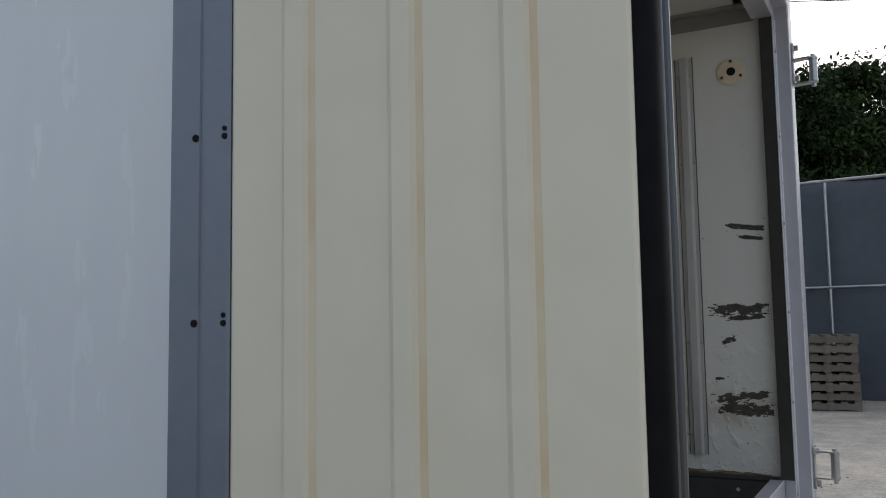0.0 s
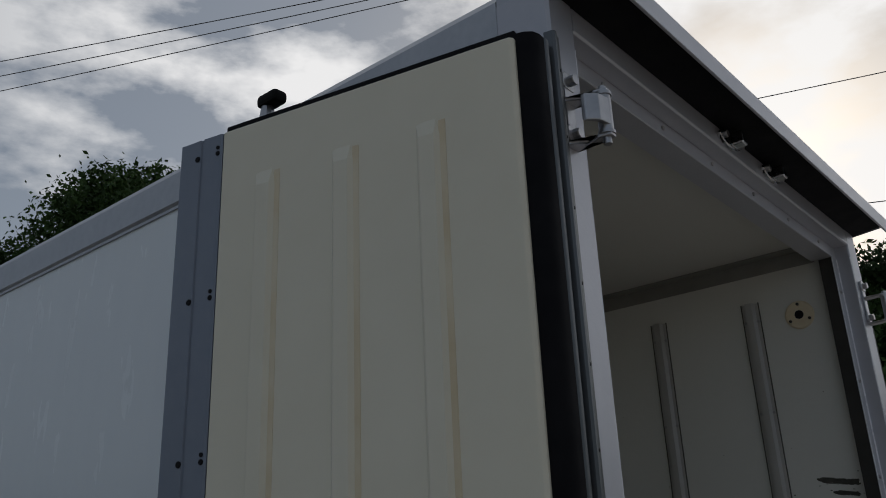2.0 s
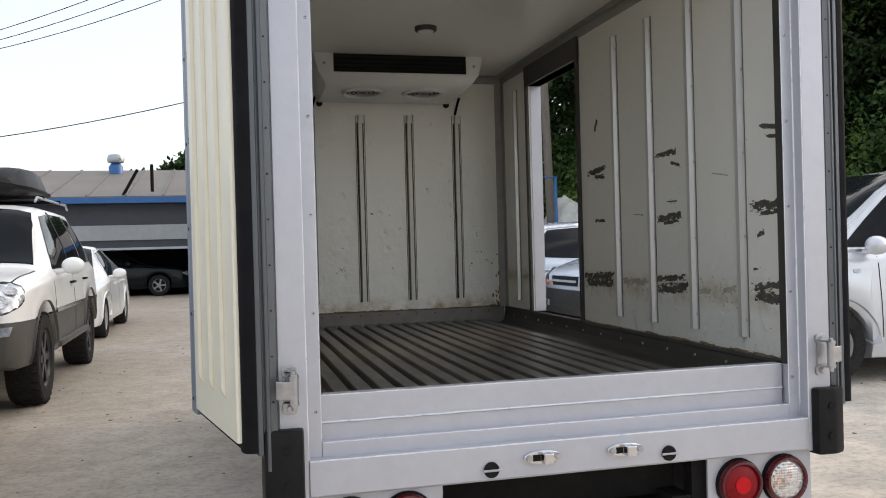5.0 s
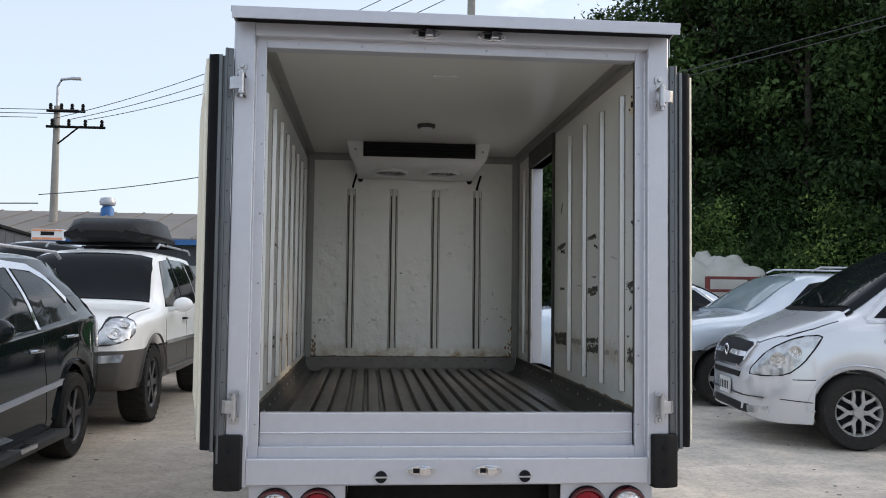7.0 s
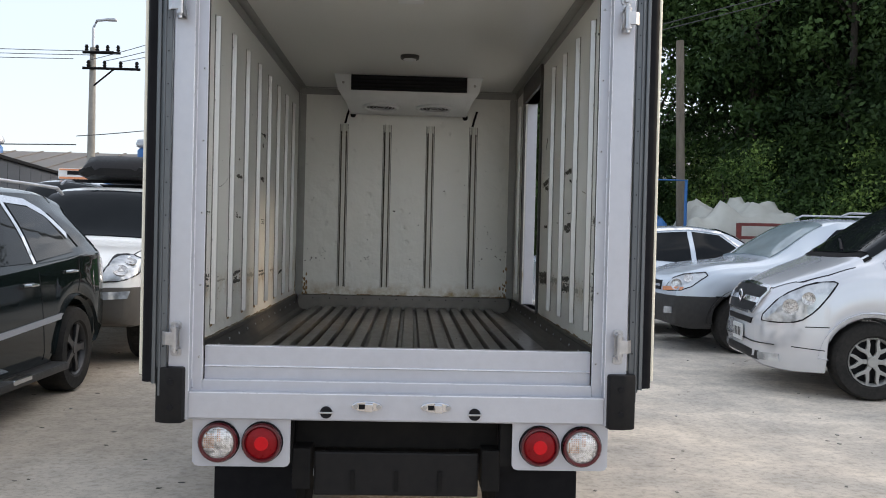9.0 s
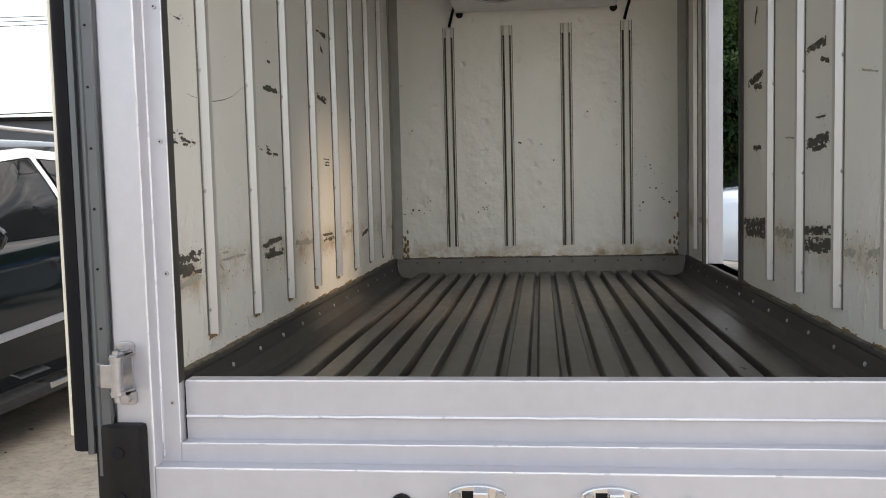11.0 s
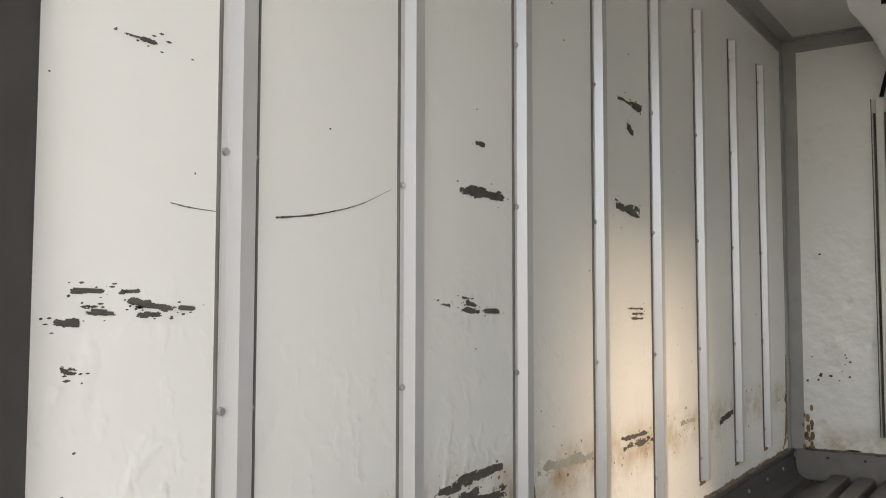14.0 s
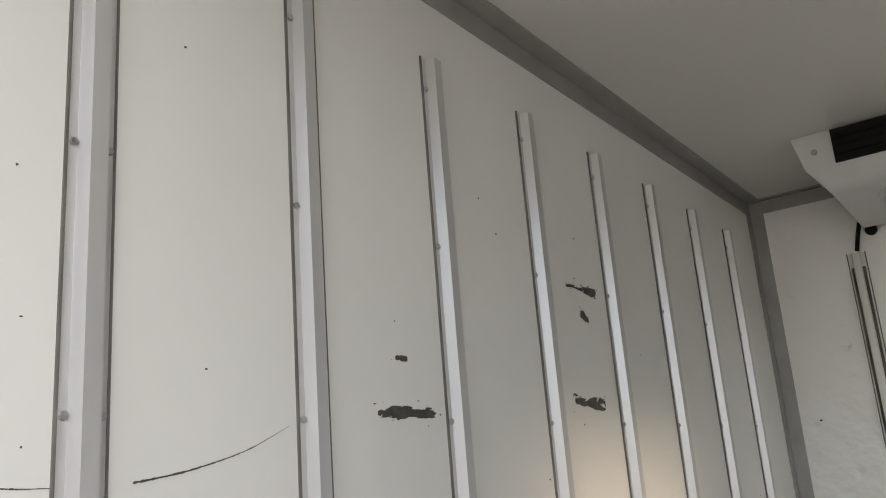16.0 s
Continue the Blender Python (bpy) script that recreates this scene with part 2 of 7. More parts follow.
LAMPGLASS = material("headlamp_lens", (0.62, 0.65, 0.68), (0.26, 0.28, 0.30), 0.10, 0.35, 9, 4, coat=1.0, rvar=0.05, spread=(0.42, 0.58))
PLATEWHITE = material("plate_white", (0.72, 0.73, 0.72), None, 0.4)
INK = material("dark_lettering", (0.014, 0.014, 0.016), None, 0.5, spec=0.1)
BLACKPAINT = material("black_car_paint", (0.006, 0.010, 0.011), (0.008, 0.012, 0.013), 0.05, 0.0, 3, 0.6, coat=0.0, rvar=0.01, spec=0.24)
GREYCLAD = material("grey_cladding", (0.020, 0.020, 0.021), (0.032, 0.031, 0.030), 0.5, 0.1, 20, 2, 0.1, 90)
TAUPECLAD = material("taupe_cladding", (0.115, 0.106, 0.096), (0.095, 0.088, 0.079), 0.45, 0.2, 20, 2, 0.08, 90)
WHITEPAINT = material("white_car_paint", (0.90, 0.90, 0.88), (0.885, 0.885, 0.86), 0.22, 0, 4, 0.5, coat=0.3, rvar=0.02, spec=0.4)
SILVERPAINT = material("silver_car_paint", (0.70, 0.72, 0.76), (0.685, 0.705, 0.745), 0.24, 0.45, 2, 0.6, coat=0.45, rvar=0.02, spec=0.4)
BLUESILVER = material("blue_silver_car_paint", (0.58, 0.64, 0.71), (0.56, 0.62, 0.69), 0.24, 0.4, 2, 0.6, coat=0.4, rvar=0.02, spec=0.4)
GROUND = material("dusty_concrete", (0.64, 0.575, 0.49), (0.38, 0.355, 0.32), 0.9, 0, 1.7, 0.22, 0.5, 26, spread=(0.38, 0.60))
CONCRETE = material("pole_concrete", (0.34, 0.33, 0.30), (0.26, 0.25, 0.23), 0.85, 0, 12, 1.5, 0.3, 40)
WOOD = material("weathered_wood", (0.20, 0.175, 0.14), (0.12, 0.10, 0.08), 0.85, 0, 30, 3, 0.4, 50, streak=(5, 5, 1), each=0.2)
WIRE = material("cable", (0.06, 0.06, 0.064), None, 0.6)
BARK = material("bark", (0.085, 0.07, 0.055), (0.05, 0.042, 0.034), 0.9, 0, 14, 2, 0.6, 20)
LEAF = material("leaf", (0.075, 0.13, 0.038), (0.020, 0.040, 0.014), 0.6, 0, 0.9, 0.35, each=0.35, spread=(0.44, 0.58), spec=0.12)
LEAFLIGHT = material("light_leaf", (0.21, 0.30, 0.07), (0.04, 0.08, 0.022), 0.5, 0, 1.8, 0.5, each=0.25, spread=(0.4, 0.6), spec=0.2)
TARP = material("grey_tarpaulin", (0.085, 0.10, 0.125), (0.06, 0.072, 0.09), 0.6, 0, 6, 0.8, 0.1, 40, 0.4, 2.2)
WHITETARP = material("off_white_tarpaulin", (0.52, 0.52, 0.48), (0.42, 0.42, 0.38), 0.7, 0, 6, 1, 0.1, 30)
REDSTEEL = material("red_oxide_steel", (0.20, 0.036, 0.030), (0.11, 0.022, 0.020), 0.6, 0, 14, 2, 0.1, 50)
BLUEPAINT = material("blue_paint", (0.035, 0.16, 0.42), (0.03, 0.12, 0.33), 0.5, 0, 8, 1)
ROOFSHEET = material("grey_roof_sheet", (0.20, 0.185, 0.17), (0.15, 0.14, 0.13), 0.7, 0, 5, 0.4, 0.1, 30)
GREYWALL = material("dark_grey_wall_panel", (0.075, 0.085, 0.10), (0.055, 0.06, 0.07), 0.6, 0, 5, 0.4)
PALEWALL = material("pale_wall_panel", (0.45, 0.47, 0.48), (0.36, 0.38, 0.39), 0.6, 0, 5, 0.5)
BAYSHADE = material("dark_interior", (0.02, 0.022, 0.025), (0.035, 0.035, 0.035), 0.8, 0, 5, 0.6)
GREENFENCE = material("green_fence_paint", (0.13, 0.36, 0.12), (0.10, 0.28, 0.09), 0.5, 0, 8, 1, each=0.25)


# ---- mesh helpers ----
def empty(name, m=None):
    ob = new(name)
    ob.empty_display_size = 0.2
    if m:
        ob.matrix_basis = m
    return ob


def part(name, bm, mat, parent=None, label="", bevel=0.0, smooth=0.0, m=None, kind=""):
    """Links a bmesh as one mesh object under a thing or a part."""
    if m is not None:
        bmesh.ops.transform(bm, matrix=m, verts=bm.verts[:])
    bmesh.ops.recalc_face_normals(bm, faces=bm.faces[:])
    if bevel:
        sharp = [e for e in bm.edges if len(e.link_faces) == 2 and e.calc_face_angle(0) > 0.5]
        bmesh.ops.bevel(bm, geom=sharp, offset=bevel, segments=2, profile=0.6, affect="EDGES", clamp_overlap=True)
    data = bpy.data.meshes.new(name)
    bm.to_mesh(data)
    bm.free()
    data.materials.append(mat)
    if smooth:
        data.shade_smooth()
        data.set_sharp_from_angle(angle=radians(smooth))
    ob = new(name, data)
    if parent:
        ob.parent = parent
    if label or kind:
        tagged(ob, label, kind=kind)
    return ob


def again(ob, parent, m):
    """One more object on the same mesh."""
    o = new(ob.name.split(".")[0], ob.data)
    o.parent, o.matrix_basis = parent, m
    return o


def box(bm, x0, x1, y0, y1, z0, z1):
    v = [bm.verts.new((x, y, z)) for z in (z0, z1) for x, y in ((x0, y0), (x1, y0), (x1, y1), (x0, y1))]
    for f in ((0, 3, 2, 1), (4, 5, 6, 7), (0, 1, 5, 4), (1, 2, 6, 5), (2, 3, 7, 6), (3, 0, 4, 7)):
        bm.faces.new([v[i] for i in f])
    return v


def boxes(*rows):
    bm = bmesh.new()
    for row in rows:
        box(bm, *row)
    return bm


def prism(bm, pts, axis, a, b, taper=None):
    """A closed outline swept along an axis; pts are the other two coordinates in x, y, z order."""
    rings = []
    for n, v in enumerate((a, b)):
        ring = []
        for p in pts:
            c = list(p)
            c.insert("xyz".index(axis), v)
            ring.append(bm.verts.new(c))
        rings.append(ring)
    k = len(pts)
    for i in range(k):
        bm.faces.new((rings[0][i], rings[0][(i + 1) % k], rings[1][(i + 1) % k], rings[1][i]))
    bm.faces.new(rings[0][::-1]), bm.faces.new(rings[1])
    return rings


def tube(bm, pts, r, seg=8, r2=None):
    """A round bar along a line of points."""
    pts = [Vector(p) for p in pts]
    rings = []
    for i, p in enumerate(pts):
        d = (pts[min(i + 1, len(pts) - 1)] - pts[max(i - 1, 0)]).normalized()
        side = d.orthogonal().normalized() if abs(d.z) > 0.95 else d.cross(Vector((0, 0, 1))).normalized()
        up = side.cross(d)
        rad = r if r2 is None else r + (r2 - r) * i / (len(pts) - 1)
        rings.append([bm.verts.new(p + rad * (math.cos(2 * math.pi * k / seg) * side + math.sin(2 * math.pi * k / seg) * up)) for k in range(seg)])
    for a, b in zip(rings, rings[1:]):
        for k in range(seg):
            bm.faces.new((a[k], a[(k + 1) % seg], b[(k + 1) % seg], b[k]))
    bm.faces.new(rings[0][::-1]), bm.faces.new(rings[-1])


def lathe(bm, outline, m, seg=24):
    """Turns an outline of (radius, height) round the z of the pose m."""
    rings = []
    for r, h in outline:
        if r < 1e-5:
            rings.append([bm.verts.new(m @ Vector((0, 0, h)))])
        else:
            rings.append([bm.verts.new(m @ Vector((r * math.cos(2 * math.pi * k / seg), r * math.sin(2 * math.pi * k / seg), h))) for k in range(seg)])
    for a, b in zip(rings, rings[1:]):
        for k in range(seg):
            f = [a[k % len(a)], a[(k + 1) % len(a)], b[(k + 1) % len(b)], b[k % len(b)]]
            f = list(dict.fromkeys(f))
            if len(f) > 2:
                bm.faces.new(f)


def disc(r, h, m, seg=16, round_=0.25):
    bm = bmesh.new()
    lathe(bm, [(0, 0), (r, 0), (r, h * (1 - round_)), (r * 0.9, h), (0, h)], m, seg)
    return bm


def rounded(pts, times=2):
    """An outline with its corners cut round."""
    for _ in range(times):
        cut = []
        for i, p in enumerate(pts):
            q = pts[(i + 1) % len(pts)]
            cut += [tuple(0.8 * a + 0.2 * b for a, b in zip(p, q)), tuple(0.2 * a + 0.8 * b for a, b in zip(p, q))]
        pts = cut
    return pts


REAR = Matrix.Rotation(radians(90), 4, "X")  # turns z to point at -y


def glide(x, xs, vs):
    """A smooth curve through the points that never overshoots them."""
    xs, vs = np.array(xs, float), np.array(vs, float)
    h, d = np.diff(xs), np.diff(vs) / np.diff(xs)
    m = np.zeros(len(xs))
    for i in range(1, len(xs) - 1):
        if d[i - 1] * d[i] > 0:
            w1, w2 = 2 * h[i] + h[i - 1], h[i] + 2 * h[i - 1]
            m[i] = (w1 + w2) / (w1 / d[i - 1] + w2 / d[i])
    m[0], m[-1] = d[0], d[-1]
    x = np.asarray(x, float)
    k = np.clip(np.searchsorted(xs, x) - 1, 0, len(xs) - 2)
    t = (x - xs[k]) / h[k]
    return (2 * t**3 - 3 * t**2 + 1) * vs[k] + (t**3 - 2 * t**2 + t) * h[k] * m[k] + (3 * t**2 - 2 * t**3) * vs[k + 1] + (t**3 - t**2) * h[k] * m[k + 1]


def facing(x, y, z, way):
    """A pose at a place whose z points along way."""
    return Matrix.Translation((x, y, z)) @ Vector(way).to_track_quat("Z", "Y").to_matrix().to_4x4()


# ---- ground ----
def soil(m, colour, edge):
    """Lets brown soil show through on the far side of an edge along y."""
    n, k = m.node_tree.nodes, m.node_tree.links
    b = n["Principled BSDF"]
    was = b.inputs["Base Color"].links[0].from_socket
    tc, sep, mess, add, fade, mix = (n.new("ShaderNode" + t) for t in ("TexCoord", "SeparateXYZ", "TexNoise", "Math", "MapRange", "MixRGB"))
    mess.inputs["Scale"].default_value, mess.inputs["Detail"].default_value, mess.inputs["Roughness"].default_value = 0.55, 8, 0.65
    add.operation, add.inputs[1].default_value = "MULTIPLY_ADD", 9.0
    fade.inputs["From Min"].default_value, fade.inputs["From Max"].default_value = edge + 6.0, edge + 2.6
    fade.inputs["To Max"].default_value = 0.85
    mix.inputs["Color2"].default_value = (*colour, 1)
    k.new(tc.outputs["Object"], sep.inputs[0]), k.new(tc.outputs["Object"], mess.inputs["Vector"])
    k.new(mess.outputs["Fac"], add.inputs[0]), k.new(sep.outputs["X"], add.inputs[2])
    k.new(add.outputs[0], fade.inputs["Value"]), k.new(fade.outputs["Result"], mix.inputs["Fac"])
    k.new(was, mix.inputs["Color1"]), k.new(mix.outputs["Color"], b.inputs["Base Color"])


def grit(m, scale, low, high, spread):
    """Breaks a surface up with fine dark grit."""
    n, k = m.node_tree.nodes, m.node_tree.links
    b = n["Principled BSDF"]
    was = b.inputs["Base Color"].links[0].from_socket
    tc, mess, span, mul = (n.new("ShaderNode" + t) for t in ("TexCoord", "TexNoise", "MapRange", "MixRGB"))
    mess.inputs["Scale"].default_value, mess.inputs["Detail"].default_value, mess.inputs["Roughness"].default_value = scale, 6, 0.7
    span.inputs["From Min"].default_value, span.inputs["From Max"].default_value = spread
    span.inputs["To Min"].default_value, span.inputs["To Max"].default_value = low, high
    mul.blend_type, mul.inputs["Fac"].default_value = "MULTIPLY", 1.0
    k.new(tc.outputs["Object"], mess.inputs["Vector"]), k.new(mess.outputs["Fac"], span.inputs["Value"])
    k.new(was, mul.inputs["Color1"]), k.new(span.outputs["Result"], mul.inputs["Color2"]), k.new(mul.outputs["Color"], b.inputs["Base Color"])


soil(GROUND, (0.38, 0.32, 0.25), -0.4)
grit(GROUND, 5.0, 0.84, 1.06, (0.36, 0.58))
grit(GROUND, 24.0, 0.74, 1.06, (0.34, 0.52))


def rise(x, y):
    s = 0.82 * x + 0.57 * y - 14.5
    k = min(max(s / 30.0, 0), 1)
    lump = noise.noise((x * 0.13, y * 0.13, 0)) * 0.5
    return k * k * (3 - 2 * k) * 9 + min(max(s, 0), 1) * lump


bm = bmesh.new()
steps = [-900, -400, -200, -120, -80, -60] + list(np.arange(-50, 70.1, 2.0)) + [80, 100, 140, 220, 400, 900]
grid = [[bm.verts.new((x, y, rise(x, y) if (abs(x) < 150 and abs(y) < 150) else max(0.0, rise(min(max(x, -150), 150), min(max(y, -150), 150))))) for x in steps] for y in steps]
for a, b in zip(grid, grid[1:]):
    for i in range(len(steps) - 1):
        bm.faces.new((a[i], a[i + 1], b[i + 1], b[i]))
tagged(part("ground", bm, GROUND, smooth=60), "pale dusty concrete yard with a grassy bank beyond", "ground", kind="structure")

# ---- the refrigerated truck ----
truck = tagged(empty("refrigerated_truck"), "white refrigerated box truck with its rear doors folded open", "truck")
HW, BACK, CEILZ, SILL = 0.786, 2.93, 2.343, 0.85
OUT, FRONT = 0.857, 3.0
DOOR_A, DOOR_B, DOOR_TOP = 1.70, 2.42, 2.19

wall_l = part("side_wall", boxes((-OUT, -0.80, 0.05, FRONT, 0.60, 2.33)), SKIN, truck, "glossy white outer wall panel")
liner_l = part("inner_panel", boxes((-0.80, -HW, 0.03, BACK, SILL, CEILZ)), LINER, truck, "scuffed dented white liner")
wall_r = part("side_wall", boxes((0.80, OUT, 0.05, DOOR_A, 0.60, 2.33), (0.80, OUT, DOOR_B, FRONT, 0.60, 2.33),
              (0.80, OUT, DOOR_A, DOOR_B, DOOR_TOP, 2.33), (0.80, OUT, DOOR_A, DOOR_B, 0.60, SILL)), SKIN, truck, "white wall panel with a side doorway")
liner_r = part("inner_panel", boxes((HW, 0.80, 0.03, DOOR_A, SILL, CEILZ), (HW, 0.80, DOOR_B, BACK, SILL, CEILZ), (HW, 0.80, DOOR_A, DOOR_B, DOOR_TOP, CEILZ)),
               LINER, truck, "scuffed dented white liner")
bulkhead = part("front_wall", boxes((-OUT, OUT, BACK + 0.02, FRONT, 0.60, 2.33)), SKIN, truck)
liner_b = part("inner_panel", boxes((-HW, HW, BACK, BACK + 0.02, SILL, CEILZ)), LINERWAVY, truck, "wrinkled white liner with rust at the foot")
roof = part("roof_panel", boxes((-0.80, 0.80, 0.05, FRONT, CEILZ + 0.004, 2.405)), SKIN, truck)
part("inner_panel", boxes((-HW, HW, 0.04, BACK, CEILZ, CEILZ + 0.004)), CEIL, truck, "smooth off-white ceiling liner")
underfloor = part("underfloor", boxes((-0.80, 0.80, 0.06, FRONT, 0.62, 0.735)), DARKSTEEL, truck)

# side doorway trim: one jamb pale to paint in daylight, dark frame round the rest
part("doorway_jamb", boxes((0.795, 0.862, DOOR_B - 0.004, DOOR_B + 0.02, SILL, DOOR_TOP)), SILVER, wall_r, "side doorway jamb coloured pale for the light on it", 0.002)
part("doorway_jamb", boxes((0.772, 0.862, DOOR_A - 0.03, DOOR_A, SILL - 0.02, DOOR_TOP)), TRIM, wall_r, bevel=0.002)
part("doorway_header", boxes((0.770, 0.862, DOOR_A - 0.035, DOOR_B + 0.035, DOOR_TOP, 2.305)), TRIM, wall_r, bevel=0.002)
part("doorway_jamb", boxes((0.772, 0.794, DOOR_B + 0.001, DOOR_B + 0.035, SILL, DOOR_TOP)), TRIM, wall_r, bevel=0.002)
part("doorway_sill", boxes((0.772, 0.862, DOOR_A - 0.05, DOOR_B + 0.03, SILL - 0.075, SILL)), TRIM, wall_r, bevel=0.002)

# corner angles
def angle(name, rows, parent):
    return part(name, boxes(*rows), GREYANGLE, parent, bevel=0.002)


GREYANGLE = material("grey_corner_angle", (0.38, 0.38, 0.36), (0.30, 0.30, 0.28), 0.5, 0.3, 20, 3, 0.1, 60)
for s in (-1, 1):
    x0, x1 = sorted((s * HW, s * (HW - 0.004)))
    x2, x3 = sorted((s * (HW - 0.004), s * (HW - 0.05)))
    angle("ceiling_angle", ((x0, x1, 0.05, BACK, CEILZ - 0.05, CEILZ), (x2, x3, 0.05, BACK, CEILZ - 0.004, CEILZ)), roof)
    angle("corner_angle", ((x0, x1, BACK - 0.045, BACK, SILL, CEILZ - 0.05), (x2, x3, BACK - 0.004, BACK, SILL, CEILZ - 0.05)), bulkhead)
angle("ceiling_angle", ((-HW + 0.0045, HW - 0.0045, BACK - 0.0055, BACK - 0.0005, CEILZ - 0.0495, CEILZ - 0.0045), (-HW + 0.05, HW - 0.05, BACK - 0.04, BACK - 0.004, CEILZ - 0.004, CEILZ)), roof)

DULLSKIRT = material("dull_skirting", (0.25, 0.235, 0.215), (0.17, 0.158, 0.142), 0.5, 0.3, 14, 3, 0.1, 60)
# corrugated floor with a flat margin, and the skirting
FLOORZ = 0.772
bm = bmesh.new()
outline = [(-HW + 0.01, 0.742), (-0.665, 0.742)]
x, period = -0.652, 0.0815
while x < 0.60:
    outline += [(x, 0.744), (x + 0.006, FLOORZ - 0.003), (x + 0.009, FLOORZ), (x + 0.056, FLOORZ), (x + 0.059, FLOORZ - 0.003), (x + 0.065, 0.744)]
    x += period
outline += [(0.655, 0.742), (HW - 0.01, 0.742), (HW - 0.01, 0.736), (-HW + 0.01, 0.736)]
cells = [0.061, 0.5, 1.0, 1.5, 2.0, 2.5, BACK - 0.01]
rings = [[bm.verts.new((px, y, pz)) for px, pz in outline] for y in cells]
for a, b in zip(rings, rings[1:]):
    for i in range(len(outline)):
        j = (i + 1) % len(outline)
        bm.faces.new((a[i], a[j], b[j], b[i]))
bm.faces.new(rings[0]), bm.faces.new(rings[-1][::-1])
floor_plate = part("floor_plate", bm, FLOORM, truck, "worn dark corrugated metal floor")
for s in (-1, 1):
    bm = bmesh.new()
    prism(bm, [(s * HW, SILL), (s * (HW - 0.012), SILL), (s * (HW - 0.014), SILL - 0.012), (s * (HW - 0.010), SILL - 0.018), (s * (HW - 0.018), 0.79), (s * (HW - 0.030), 0.762), (s * (HW - 0.052), 0.748), (s * (HW - 0.08), 0.7435), (s * HW, 0.742)], "y", 0.045, BACK)
    skirting = part("skirting", bm, TRIM, truck, "dark sloped metal skirting")
    for k in range(13):
        lum = disc(0.006, 0.004, facing(s * (HW - 0.015), 0.16 + k * 0.215, SILL - 0.045, (-s, 0, 0.15)), 8)
        part("rivet", lum, ALLOY, skirting)
skirting = part("skirting", boxes((-HW + 0.02, HW - 0.02, BACK - 0.012, BACK, 0.744, SILL)), DULLSKIRT, truck, "dull grey-brown metal skirting", 0.003)
for k in range(12):
    part("rivet", disc(0.005, 0.003, facing(-0.66 + k * 0.12, BACK - 0.012, 0.828, (0, -1, 0)), 8), TRIM, skirting)


FLANGEGREY = material("grey_sealant", (0.17, 0.165, 0.15), (0.09, 0.085, 0.075), 0.7, 0, 14, 3)
GROOVEDIRT = material("groove_dirt", (0.055, 0.046, 0.034), (0.16, 0.145, 0.115), 0.85, 0, 22, 5, spread=(0.42, 0.62), streak=(2, 2, 0.5))


def rail(parent, foot, top, across, proud, dirty=False, mat=RAIL):
    """A hat-shaped load rail between two heights; across runs along the wall, proud into the room."""
    a, p = Vector(across), Vector(proud)
    bm = bmesh.new()
    outline = [(-0.027, 0.0), (-0.027, 0.002), (-0.016, 0.002), (-0.0105, 0.019), (0.0105, 0.019), (0.016, 0.002), (0.027, 0.002), (0.027, 0.0)]
    f = Vector(foot)
    rings = [[bm.verts.new(f + a * u + p * v + Vector((0, 0, z))) for u, v in outline] for z in (0.0, top - f.z)]
    for i in range(len(outline)):
        j = (i + 1) % len(outline)
        bm.faces.new((rings[0][i], rings[0][j], rings[1][j], rings[1][i]))
    bm.faces.new(rings[0]), bm.faces.new(rings[1][::-1])
    r = part("rail", bm, mat, parent, "painted load rail" if dirty else "aluminium load rail")
    # thin dark grey line along each flange edge
    for u in (-0.0285, 0.0285):
        bm = bmesh.new()
        lo, hi = f + a * (u - 0.0015), f + a * (u + 0.0015)
        for q in (lo, hi):
            q.z = f.z - 0.002
        h = 0.0012 if abs(u) > 0.03 else 0.0034
        ring = [bm.verts.new(c) for c in (lo, hi, hi + p * h, lo + p * h)]
        up = [bm.verts.new(v.co + Vector((0, 0, top - f.z + 0.004))) for v in ring]
        for i in range(4):
            bm.faces.new((ring[i], ring[(i + 1) % 4], up[(i + 1) % 4], up[i]))
        part("sealant_line", bm, FLANGEGREY, r)
    for u in (-0.0165, 0.0165) if dirty else ():
        bm = bmesh.new()
        c = f + a * u + p * 0.003
        e = [c - a * 0.0058, c + a * 0.0052, c + a * 0.0040 + p * 0.008, c - a * 0.0040 + p * 0.008]
        low_, up = [bm.verts.new(v) for v in e], [bm.verts.new(v + Vector((0, 0, top - f.z - 0.05))) for v in e]
        for i in range(4):
            bm.faces.new((low_[i], low_[(i + 1) % 4], up[(i + 1) % 4], up[i]))
        part("grime_line", bm, GROOVEDIRT, r, "brown dirt caught in the groove")
    for k in range(5):
        z = f.z + 0.06 + k * (top - f.z - 0.12) / 4
        for u in (-0.021, 0.021):
            c = f + a * u + p * 0.002
            part("screw", disc(0.0048, 0.004, facing(c.x, c.y, z, p), 8), STEEL, r)
    return r


